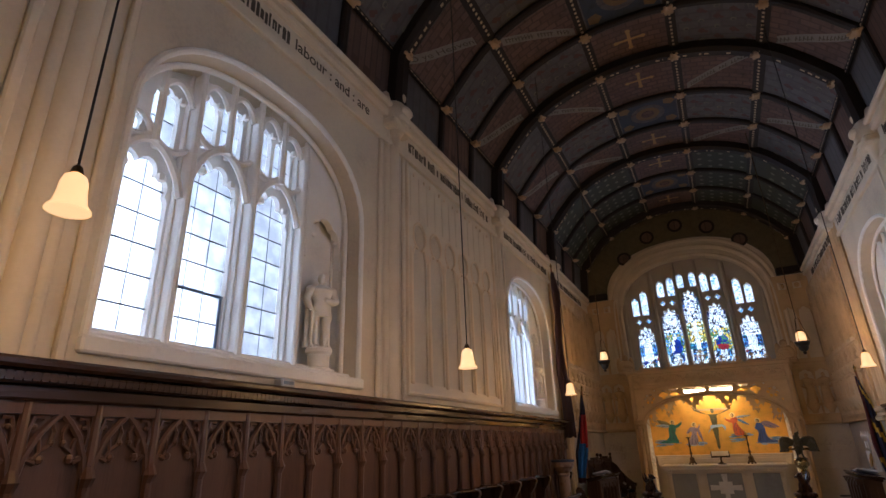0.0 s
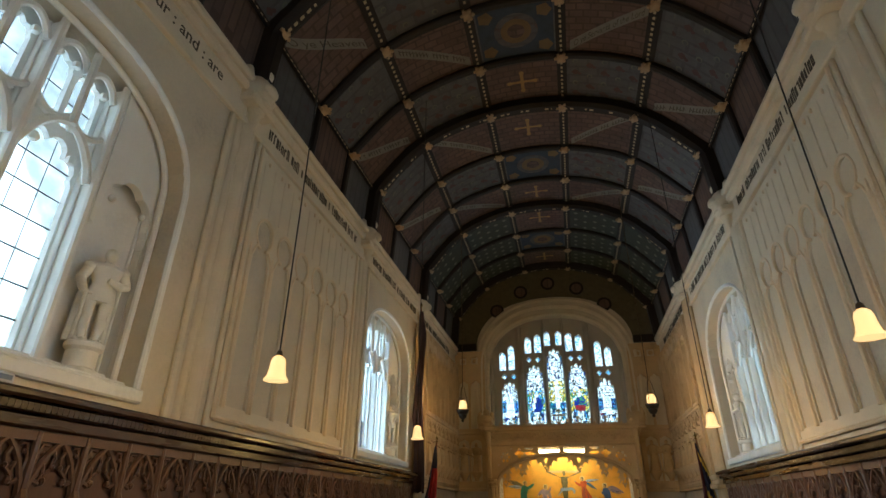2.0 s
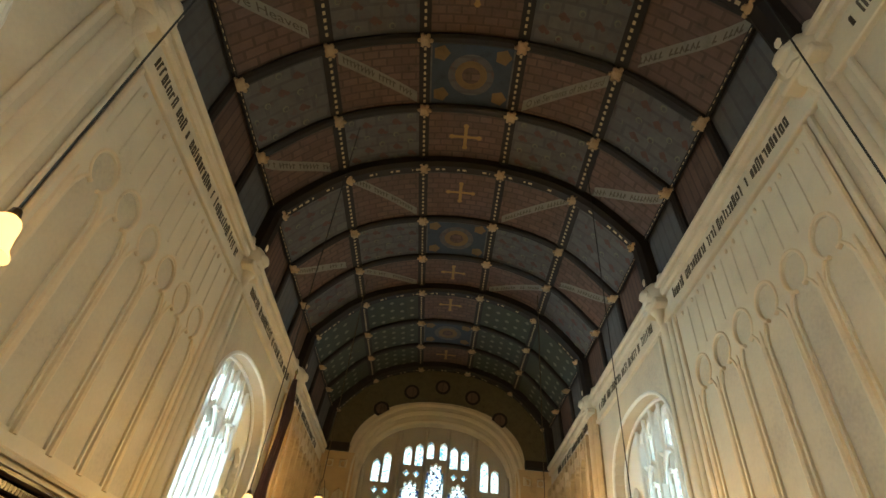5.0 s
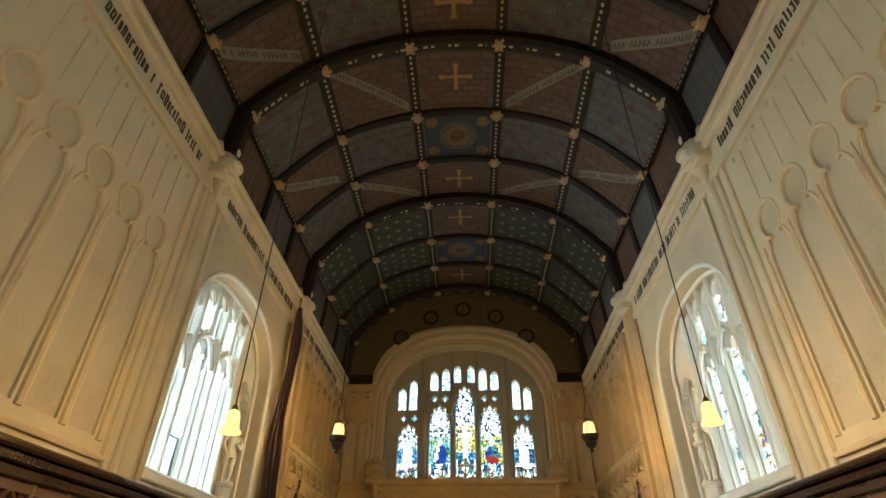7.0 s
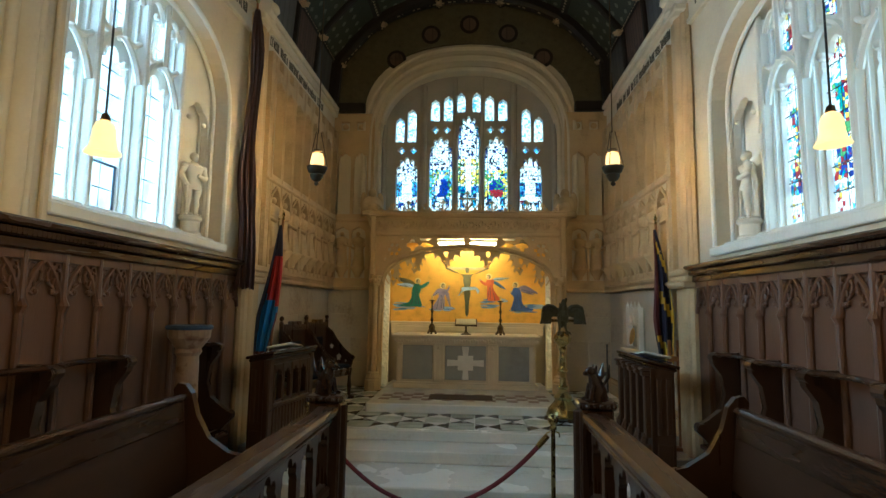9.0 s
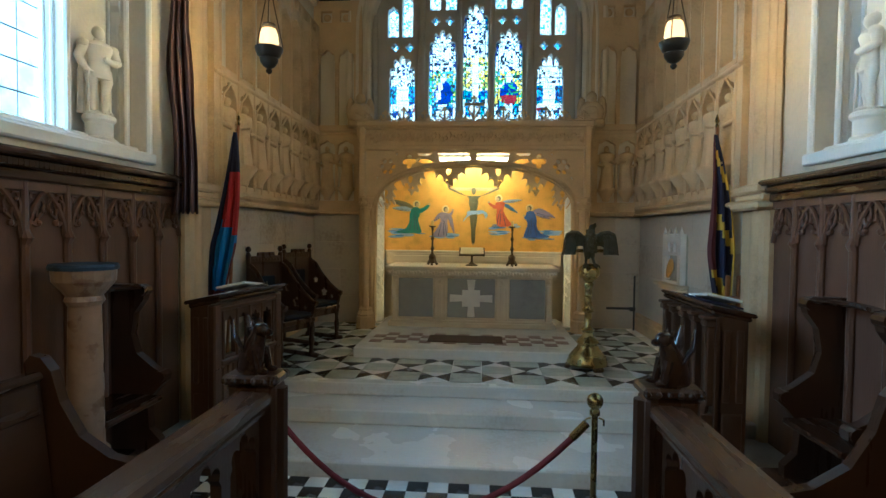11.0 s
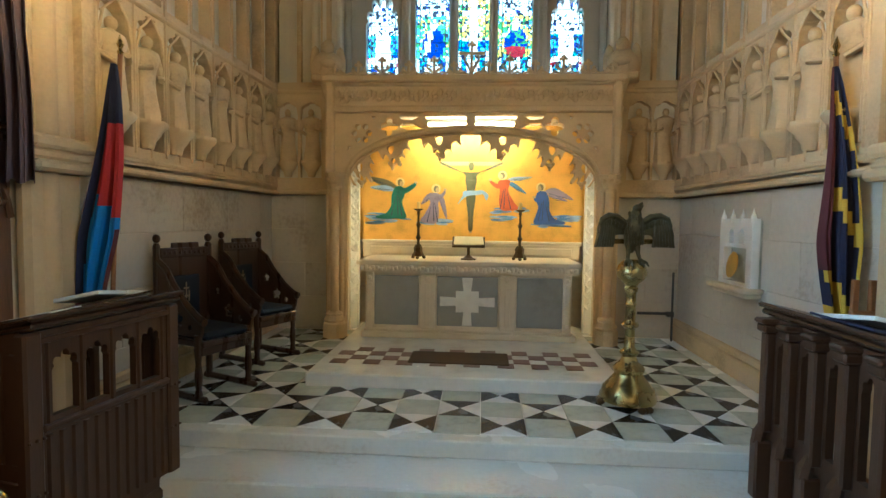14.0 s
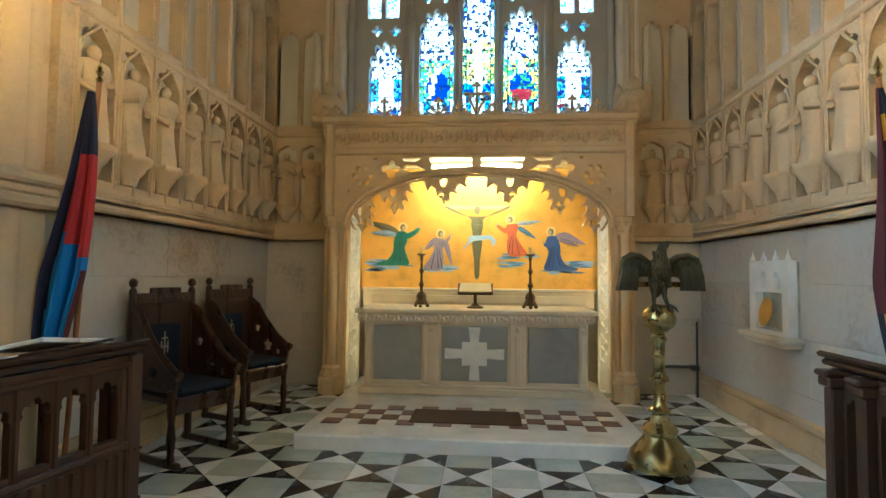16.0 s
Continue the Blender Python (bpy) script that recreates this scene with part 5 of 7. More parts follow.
inlay("head_inlay", [ell(0, 0.975, 0.038, 0.055)], MOLIVE, 0.01)
inlay("leg_line", [[(-0.004, 0.5), (0.004, 0.5), (0.003, 0.18), (-0.003, 0.18)], [(-0.06, 0.80), (0.06, 0.80), (0.0, 0.785)]], MBROWN, 0.0095)
inlay("loincloth", [smooth([(-0.09, 0.65), (0.08, 0.66), (0.16, 0.66), (0.23, 0.60), (0.20, 0.53), (0.16, 0.61), (0.08, 0.60), (-0.06, 0.58), (-0.17, 0.48), (-0.11, 0.59)])], MPALE, 0.010)
bm = cubes((-1.4, 1.4, 0.05, 0.24, 1.23, 1.41), (-1.42, 1.42, 0.03, 0.25, 1.41, 1.45), (-1.3, 1.3, 0.035, 0.06, 1.27, 1.37), bevel=0.008)
tagged(link("gradine", bm, DRESSED), "cream stone ledge behind the altar below the mosaic", "ledge")

# ---- altar on its marble footpace ----
bm = cubes((-1.36, 1.36, -2.38, -0.02, 0.258, 0.387), bevel=0.014)
dais = structure("dais", bm, WHITE, "white veined marble footpace before the altar", "dais")
altar = thing("altar", "stone altar with grey marble panels and white cross", "altar", pose(0, -0.6, 0.387))
GREYP = mat("grey_marble_panel", (0.30, 0.31, 0.31), 0.35, vary=0.25, scale=3, fine=14, bump=0.02)
bm = cubes((-1.15, 1.15, -0.30, 0.42, 0.07, 0.74), bevel=0.006)
part("body", bm, DRESSED, altar)
bm = cubes((-1.20, 1.20, -0.36, 0.45, 0.0, 0.07), (-1.17, 1.17, -0.34, 0.43, 0.07, 0.10), bevel=0.01)
part("plinth", bm, DRESSED, altar)
bm = cubes((-1.24, 1.24, -0.40, 0.5, 0.825, 0.873), bevel=0.008)
part("mensa", bm, DRESSED, altar, "pale stone altar slab")
bm = cubes((-1.21, 1.21, -0.37, 0.48, 0.74, 0.825))
rnd = random.Random(8)
for k in range(56):
    u = -1.18 + 2.36 * k / 55
    blob(bm, (u, -0.372, 0.785 + 0.012 * math.sin(k * 2.1)), 0.024, 1.1, 0.5, rnd.uniform(0.8, 1.5), 6)
part("carved_edge", bm, DRESSED, altar, "carved leaf border")
for u0, u1 in ((-1.05, -0.55), (-0.34, 0.34), (0.55, 1.05)):
    bm = cubes((u0, u1, -0.315, -0.29, 0.14, 0.70), bevel=0.006)
    part("marble_panel", bm, GREYP, altar, "polished grey marble panel")
for u in (-1.10, -0.445, 0.445, 1.10):
    bm = cubes((u - 0.045 - 0.04 * (abs(u) < 1), u + 0.045 + 0.04 * (abs(u) < 1), -0.335, -0.29, 0.10, 0.735), (u - 0.03, u + 0.03, -0.345, -0.33, 0.15, 0.62), bevel=0.008)
    blob(bm, (u, -0.335, 0.67), 0.03, 1, 0.5, 1, 6)
    part("pilaster", bm, DRESSED, altar)
bm = bmesh.new()
X = [(-0.045, 0.15), (0.045, 0.15), (0.035, 0.30), (0.105, 0.30), (0.105, 0.375), (0.25, 0.365), (0.25, 0.475), (0.105, 0.465), (0.105, 0.54), (0.035, 0.54), (0.05, 0.69), (-0.05, 0.69), (-0.035, 0.54), (-0.105, 0.54), (-0.105, 0.465), (-0.25, 0.475), (-0.25, 0.365), (-0.105, 0.375), (-0.105, 0.30), (-0.035, 0.30)]
X = [(a * 1.22, 0.42 + (b - 0.42) * 1.0) for a, b in X]
plate(bm, X, [], -0.322, -0.31, on_east)
part("inlaid_cross", bm, WHITE, altar, "white marble cross")
# red and white squares let into the footpace
REDT = mat("red_marble", (0.12, 0.05, 0.04), 0.35, vary=0.35, bump=0.02)
for i in range(16):
    for j in range(4):
        if (i + j) % 2 == 0:
            x0, y0 = -1.24 + i * 0.155, -2.06 + j * 0.155
            bm = cubes((x0, x0 + 0.152, y0, y0 + 0.152, 0.384, 0.391))
            tagged(link("tile", bm, REDT, dais), "")
bm = cubes((-0.52, 0.42, -1.98, -1.56, 0.388, 0.397), bevel=0.002)
tagged(link("kneeling_mat", bm, mat("brown_mat", (0.07, 0.045, 0.03), 0.9, vary=0.3)), "flat dark brown mat on the altar footpace", "mat")

# lamps inside the canopy
TUBE = glow("warm_tube_light", (1.0, 0.82, 0.46), 40.0)
for s in (-1, 1):
    st = thing("strip_light", "glowing warm strip light hidden behind the canopy tracery", "light", pose(s * 0.3, -0.16, 2.86), "canopy strip lights")
    part("tube", cubes((-0.25, 0.25, -0.03, 0.03, -0.04, 0.05), bevel=0.01), TUBE, st)
    part("housing", cubes((-0.27, 0.27, -0.05, 0.05, 0.05, 0.09), bevel=0.006), WHITE, st)
    st = thing("strip_light", "upright warm strip light behind the canopy column", "light", pose(s * 1.555, -0.27, 0.45), "canopy strip lights")
    part("tube", cubes((-0.012, 0.012, -0.02, 0.02, 0.03, 1.65)), glow("warm_side_tube", (1.0, 0.76, 0.38), 5.0), st)
    part("housing", cubes((-0.015, 0.015, -0.03, 0.03, 0.0, 0.03)), WHITE, st)


def candlestick(x):
    c = thing("candlestick", "tall dark bronze candlestick with a yellow candle on the altar", "candlestick", pose(x, -0.64, 1.26), "altar candlesticks")
    br = BRONZE
    bm = lathe(bmesh.new(), [(0.07, 0.03), (0.072, 0.05), (0.05, 0.09), (0.055, 0.13), (0.03, 0.17)], 6)
    part("base", bm, br, c)
    for k in range(3):
        part("foot", blob(bmesh.new(), (0.075 * math.cos(k * 2.094 - 1.57), 0.075 * math.sin(k * 2.094 - 1.57), 0.018), 0.022, 1, 1, 0.85, 8), br, c)
    bm = lathe(bmesh.new(), [(0.018, 0.16), (0.016, 0.22), (0.032, 0.25), (0.016, 0.28), (0.013, 0.36), (0.028, 0.40), (0.014, 0.43), (0.012, 0.50), (0.02, 0.54), (0.014, 0.56)], 10)
    part("stem", bm, br, c, "", True)
    part("drip_pan", lathe(bmesh.new(), [(0.015, 0.555), (0.05, 0.575), (0.055, 0.585), (0.02, 0.58)], 12), br, c)
    part("candle", lathe(bmesh.new(), [(0.02, 0.575), (0.02, 0.66), (0.005, 0.668)], 10), CANDLE, c, "short yellow wax candle")


BRONZE = mat("dark_bronze", (0.10, 0.07, 0.04), 0.4, metal=0.8, vary=0.4)
CANDLE = mat("yellow_wax", (0.75, 0.55, 0.2), 0.5, vary=0.1)
candlestick(-0.59)
candlestick(0.59)
st = thing("missal_stand", "small dark metal book stand with an open book", "book stand", pose(0, -0.66, 1.26))
part("stand", lathe(bmesh.new(), [(0.09, 0), (0.09, 0.012), (0.05, 0.03), (0.018, 0.06), (0.018, 0.15), (0.03, 0.17)], 12), BRONZE, st)
PAPER = mat("aged_paper", (0.74, 0.66, 0.44), 0.8, vary=0.1)
bm = bmesh.new()
box(bm, -0.19, 0.19, -0.015, 0.015, 0.0, 0.16, 0.004, 0, pose(0, -0.03, 0.15, -48))
part("book_rest", bm, BRONZE, st)
bm = bmesh.new()
for s in (-1, 1):
    box(bm, min(0, s * 0.175), max(0, s * 0.175), -0.03, -0.014, 0.012, 0.15, 0.004, 0, pose(0, -0.03, 0.15, -48, 0, s * 5))
part("open_book", bm, PAPER, st, "open book with cream pages")


# ---- lamps on wires ----
BULB = glow("lit_opal_glass", (1.0, 0.63, 0.26), 1.75)
WIRE = mat("black_wire", (0.02, 0.02, 0.02), 0.6, vary=0.2)


def pendant(x, y, z):
    p = thing("pendant_lamp", "lit opal glass bell lamp hanging on a thin wire", "pendant lamp", pose(x, y, z), "bell pendant lamps")
    bm = lathe(bmesh.new(), [(0.072, 0.0), (0.07, 0.008), (0.054, 0.03), (0.047, 0.07), (0.044, 0.11), (0.035, 0.135), (0.018, 0.148)], 20)
    sh = part("shade", bm, BULB, p, "glowing opal bell shade", True)
    sh.visible_shadow = False
    part("lamp_holder", lathe(bmesh.new(), [(0.018, 0.146), (0.022, 0.152), (0.016, 0.175), (0.006, 0.185)], 10), BRONZE, p)
    top = [v for v in (vault_in(0.5 + 0.02 * k, 0) for k in range(320)) if abs(v[0] - x) < 0.04]
    zt = (top[0][1] if top else 6.9) - z
    part("wire", tube(bmesh.new(), [(0, 0, 0.18), (0, 0, zt)], 0.005, 5), WIRE, p)
    la = new("bulb_light", bpy.data.lights.new("bulb_light", "POINT"))
    la.data.energy, la.data.color, la.data.shadow_soft_size = 20, (1.0, 0.60, 0.20), 0.06
    la.matrix_basis = pose(x, y, z + 0.06)


for x, y, z in ((-1.43, -10.98, 2.34), (-1.47, -7.70, 2.37), (1.70, -7.50, 2.46), (1.70, -10.9, 2.44), (-1.70, -13.75, 2.60), (1.65, -14.6, 2.5)):
    pendant(x, y, z)

DARKB = mat("blackened_bronze", (0.035, 0.025, 0.016), 0.45, metal=0.5, vary=0.4)
for s in (-1, 1):
    p = thing("sanctuary_lamp", "hanging lamp with lit glass in a dark bronze bowl", "hanging lamp", pose(s * 1.6, -4.25, 3.08), "sanctuary lamps on chains")
    bm = lathe(bmesh.new(), [(0.006, -0.05), (0.024, -0.035), (0.026, -0.02), (0.016, -0.005), (0.045, 0.01), (0.07, 0.045), (0.075, 0.07), (0.066, 0.08), (0.09, 0.095), (0.105, 0.13), (0.112, 0.15), (0.112, 0.16), (0.09, 0.165)], 22)
    part("bowl", bm, DARKB, p, "dark bronze bowl", True)
    g = part("glass", lathe(bmesh.new(), [(0.06, 0.16), (0.075, 0.20), (0.07, 0.27), (0.055, 0.31), (0.03, 0.32)], 16), BULB, p, "glowing glass chimney", True)
    g.visible_shadow = False
    part("ring", lathe(bmesh.new(), [(0.05, 0.33), (0.055, 0.34), (0.05, 0.35)], 14), BRONZE, p)
    for k in range(3):
        a = k * 2.094
        part("chain", tube(bmesh.new(), [(0.115 * math.cos(a), 0.115 * math.sin(a), 0.16), (0.03 * math.cos(a), 0.03 * math.sin(a), 0.55)], 0.005, 5), BRONZE, p)
    part("hanger", tube(bmesh.new(), [(0, 0, 0.54), (0, 0, 4.16)], 0.007, 5), BRONZE, p)
    la = new("bulb_light", bpy.data.lights.new("bulb_light", "POINT"))
    la.data.energy, la.data.color, la.data.shadow_soft_size = 46, (1.0, 0.58, 0.19), 0.06
    la.matrix_basis = pose(s * 1.6, -4.25, 3.32)

# ---- drape, flags ----
NAVY = mat("navy_cloth", (0.018, 0.02, 0.05), 0.85, vary=0.3, fine=120)
SCARLET = mat("scarlet_cloth", (0.42, 0.03, 0.035), 0.85, vary=0.2, fine=120)
AZURE = mat("azure_cloth", (0.03, 0.20, 0.55), 0.85, vary=0.2, fine=120)
MAROON = mat("maroon_velvet", (0.10, 0.025, 0.03), 0.9, vary=0.3, fine=120)
YELLOW = mat("yellow_silk", (0.62, 0.40, 0.04), 0.7, vary=0.2, fine=120)
UMBER = mat("brown_purple_cloth", (0.12, 0.075, 0.085), 0.9, vary=0.4, fine=80)
POLE = mat("varnished_pole", (0.24, 0.10, 0.035), 0.35, vary=0.3)


def cloth(bm, top, rows, folds, seed, rule):
    """A gathered hanging: rows of (height, centre x, half width, depth), folded in waves; rule picks the colour."""
    n = 36
    grid = []
    for j, (z, cx, hw, dp) in enumerate(rows):
        grid.append([bm.verts.new((cx + hw * (2 * i / n - 1), dp * math.sin(folds * math.pi * i / n + seed + 0.35 * math.sin(z * 3)) + dp * 0.4 * math.sin(2.3 * folds * math.pi * i / n + z), z - 0.03 * abs(math.sin(i * 0.5)) * (j == len(rows) - 1))) for i in range(n + 1)])
    for j in range(len(rows) - 1):
        for i in range(n):
            bm.faces.new((grid[j][i], grid[j][i + 1], grid[j + 1][i + 1], grid[j + 1][i])).material_index = rule(i / n, rows[j][0])
    return bm


d = thing("furled_banner", "tall furled dark cloth banner hanging against the wall", "banner", pose(-2.46, -4.04, 1.72, 0, 0, 30))
rows = [(3.5, 0.0, 0.03, 0.01)] + [(3.4 - 0.2 * k, 0.025 * math.sin(k * 0.55), 0.045 + 0.0035 * k + 0.025 * max(0, math.sin(k * 0.8)), 0.02 + 0.0025 * k) for k in range(17)]
part("cloth", cloth(bmesh.new(), 3.4, rows, 7, 0.3, lambda q, z: 0), UMBER, d)
part("pole", tube(bmesh.new(), [(0.0, 0.05, 0.3), (0.0, 0.05, 3.62)], 0.014, 8), POLE, d)
part("finial", lathe(bmesh.new(), [(0.012, 3.6), (0.03, 3.64), (0.0, 3.72)], 8, pose(0, 0.05, 0)), BRASS, d)
for z in (0.5, 3.0):
    part("wall_bracket", cubes((-0.02, 0.02, 0.04, 0.16, z, z + 0.04)), LEAD, d)


def flag(x, y, name, label, mats, rule, lean, ztop, half, turn, bottom):
    f = thing(name, label, "flag", pose(x, y, 0.0, 0, 0, turn))
    part("pole", tube(bmesh.new(), [(0.02, 0.07, 0.02), (lean, 0.05, ztop - 0.12)], 0.016, 8), POLE, f)
    part("finial", lathe(bmesh.new(), [(0.014, 0), (0.022, 0.02), (0.01, 0.04), (0.024, 0.07), (0.0, 0.14)], 8, pose(lean, 0.05, ztop - 0.13)), BRASS, f, "pointed metal finial")
    rows = []
    m = 22
    for k in range(m):
        q = k / (m - 1)
        z = ztop - 0.2 - q * (ztop - 0.2 - bottom)
        rows.append((z, lean * (1 - q) - 0.02 + 0.02 * math.sin(q * 5), 0.014 + half * min(1, (q * 1.5) ** 0.8) * (1 - 1.6 * max(0, q - 0.72)), 0.014 + 0.035 * q))
    part("cloth", cloth(bmesh.new(), 0, rows, 5, x, rule), mats, f)
    return f


fl = flag(-2.43, -3.44, "regimental_flag", "furled navy, red and light blue flag on a pole", [NAVY, SCARLET, AZURE, MAROON], lambda q, z: 3 if (q > 0.94 and z < 1.7) or z < 1.17 else (0 if q < 0.20 - 0.1 * max(0, 1.8 - z) or z > 2.4 else (1 if z > 1.9 - 0.15 * q else 2)), 0.16, 2.92, 0.105, 14, 1.08)
fl = flag(2.50, -3.24, "regimental_standard", "furled black and yellow fringed standard on a pole", [NAVY, YELLOW, MAROON], lambda q, z: 2 if q < 0.28 and z > 1.45 else (1 if q > 0.90 or z < 1.22 or abs(math.sin(z * 5.2 + q * 2.4)) > 0.93 else 0), -0.12, 2.92, 0.10, -12, 1.12)
st = thing("flag_stand", "pale wooden stand holding the standard's pole", "stand", pose(2.48, -3.40, 0.135))
for dx in (-0.05, 0.05):
    part("upright", cubes((dx - 0.018, dx + 0.018, -0.018, 0.018, 0.0, 1.25), bevel=0.006), POLE, st)
part("crosspiece", cubes((-0.07, 0.07, -0.025, 0.025, 1.0, 1.06), bevel=0.006), POLE, st)
part("foot", cubes((-0.1, 0.1, -0.08, 0.08, 0.0, 0.04), bevel=0.008), POLE, st)
st = thing("flag_stand", "dark wooden stand holding the flag's pole", "stand", pose(-2.45, -3.46, 0.135))
part("upright", cubes((-0.03, 0.03, -0.03, 0.03, 0.0, 0.8), bevel=0.006), OAK, st)
part("foot", cubes((-0.12, 0.12, -0.1, 0.1, 0.0, 0.05), bevel=0.01), OAK, st)

# ---- eagle lectern ----
e = thing("eagle_lectern", "brass eagle lectern with dark spread wings on a turned stem", "lectern", pose(1.33, -2.55, 0.262, 0, 0, 6) @ Matrix.Diagonal((1.06, 1.06, 1, 1)))
bm = lathe(bmesh.new(), [(0.205, 0.05), (0.21, 0.08), (0.195, 0.11), (0.19, 0.14), (0.15, 0.19), (0.11, 0.24), (0.10, 0.27)], 24)
part("base", bm, BRASS, e, "stepped round brass base", True)
for k in range(3):
    a = k * 2.094 - 1.57 + 0.3
    bm = bmesh.new()
    for q in (-0.3, 0, 0.3):
        blob(bm, (0.2 * math.cos(a + q * 0.5), 0.2 * math.sin(a + q * 0.5), 0.028), 0.034, 1, 1, 0.8, 8)
    part("paw_foot", bm, BRONZE, e, "", True)
bm = lathe(bmesh.new(), [(0.10, 0.26), (0.112, 0.285), (0.115, 0.30), (0.10, 0.325), (0.066, 0.35), (0.052, 0.40), (0.07, 0.42), (0.072, 0.435), (0.05, 0.45), (0.038, 0.47), (0.037, 0.62), (0.062, 0.635), (0.064, 0.655), (0.04, 0.68), (0.038, 0.70), (0.037, 0.80), (0.045, 0.81), (0.037, 0.82), (0.037, 0.90), (0.047, 0.915), (0.05, 0.94), (0.035, 0.96)], 24)
part("stem", bm, BRASS, e, "", True)
bm = lathe(bmesh.new(), [(0.035, 0.95), (0.06, 0.985), (0.095, 1.015), (0.11, 1.045), (0.112, 1.065), (0.11, 1.08), (0.10, 1.115), (0.07, 1.15), (0.04, 1.165)], 26)
part("orb", bm, BRASS, e, "polished brass orb", True)
EAGLE = mat("dark_patinated_brass", (0.075, 0.07, 0.045), 0.38, metal=0.75, vary=0.5, scale=14, fine=60, bump=0.5)
bm = bmesh.new()
tube(bm, [(0, 0.05, 1.22), (0, 0.03, 1.27), (0, 0.005, 1.34), (0, -0.01, 1.41), (0.004, -0.01, 1.47), (0.01, -0.012, 1.52), (0.016, -0.015, 1.555)], [0.022, 0.048, 0.066, 0.068, 0.05, 0.038, 0.03], 14)
blob(bm, (0.018, -0.018, 1.562), 0.034, 1, 1.1, 1.05, 10)
tube(bm, [(0.026, -0.026, 1.57), (0.042, -0.034, 1.60), (0.05, -0.038, 1.612)], [0.022, 0.014, 0.004], 8)
tube(bm, [(0.04, -0.03, 1.565), (0.056, -0.036, 1.588)], [0.012, 0.004], 6)
rnd = random.Random(5)
for k in range(46):
    z, a = rnd.uniform(1.30, 1.53), rnd.uniform(-2.9, -0.2)
    r = 0.066 - 0.26 * max(0, z - 1.42)
    blob(bm, (r * math.cos(a), r * math.sin(a) - 0.006, z), 0.014, 1, 0.8, 1.6, 5)
part("body", bm, EAGLE, e, "", True)
for s in (-1, 1):
    bm = bmesh.new()
    outl = smooth([(0.035, 1.43), (0.08, 1.475), (0.13, 1.505), (0.19, 1.515), (0.245, 1.49), (0.272, 1.42), (0.28, 1.33), (0.295, 1.262), (0.255, 1.272), (0.22, 1.262), (0.18, 1.272), (0.15, 1.262), (0.155, 1.32), (0.13, 1.355), (0.05, 1.365)])
    plate(bm, [(s * a, b) for a, b in outl], [], -0.016, 0.016, lambda u, v, dd: (u, dd + 0.02 - 0.28 * (abs(u) - 0.03) ** 1.3, v))
    tube(bm, [(s * a, 0.005 - 0.28 * (a - 0.03) ** 1.3, b) for a, b in ((0.05, 1.435), (0.13, 1.495), (0.19, 1.505), (0.24, 1.48), (0.265, 1.42))], [0.03, 0.03, 0.028, 0.024, 0.014], 8)
    wing = part("wing", bm, EAGLE, e)
    for k in range(7):
        a0 = 0.15 + 0.016 * k
        a1 = 0.158 + 0.021 * k
        fb = tube(bmesh.new(), [(s * a0, -0.28 * (a0 - 0.03) ** 1.3, 1.47), (s * (a0 + a1) / 2, -0.012 - 0.28 * (a1 - 0.03) ** 1.3, 1.37), (s * a1, -0.28 * (a1 - 0.03) ** 1.3, 1.262)], [0.008, 0.012, 0.008], 6)
        part("feather", fb, EAGLE, wing, "", True)
    for k in range(5):
        a0 = 0.07 + 0.03 * k
        fb = blob(bmesh.new(), (s * a0, -0.004 - 0.28 * (a0 - 0.03) ** 1.3, 1.43 + 0.008 * k), 0.024, 1, 0.6, 1.5, 6)
        part("feather", fb, EAGLE, wing, "", True)
    bm = bmesh.new()
    tube(bm, [(s * 0.03, 0.0, 1.30), (s * 0.036, -0.012, 1.22), (s * 0.045, -0.03, 1.165)], [0.03, 0.016, 0.013], 8)
    for q in (-0.03, 0, 0.03):
        tube(bm, [(s * 0.045, -0.03, 1.168), (s * 0.055 + q * 0.8, -0.07, 1.145), (s * 0.06 + q, -0.088, 1.118)], [0.013, 0.011, 0.004], 6)
    part("talon", bm, EAGLE, e, "", True)
part("book_ledge", cubes((-0.20, 0.20, 0.035, 0.05, 1.285, 1.325), bevel=0.004), BRASS, e)


# ---- bishop's chairs ----
VELVET = mat("navy_velvet", (0.006, 0.014, 0.03), 0.95, vary=0.4, fine=140)
EMB = mat("gold_embroidery", (0.55, 0.45, 0.28), 0.6, vary=0.2)


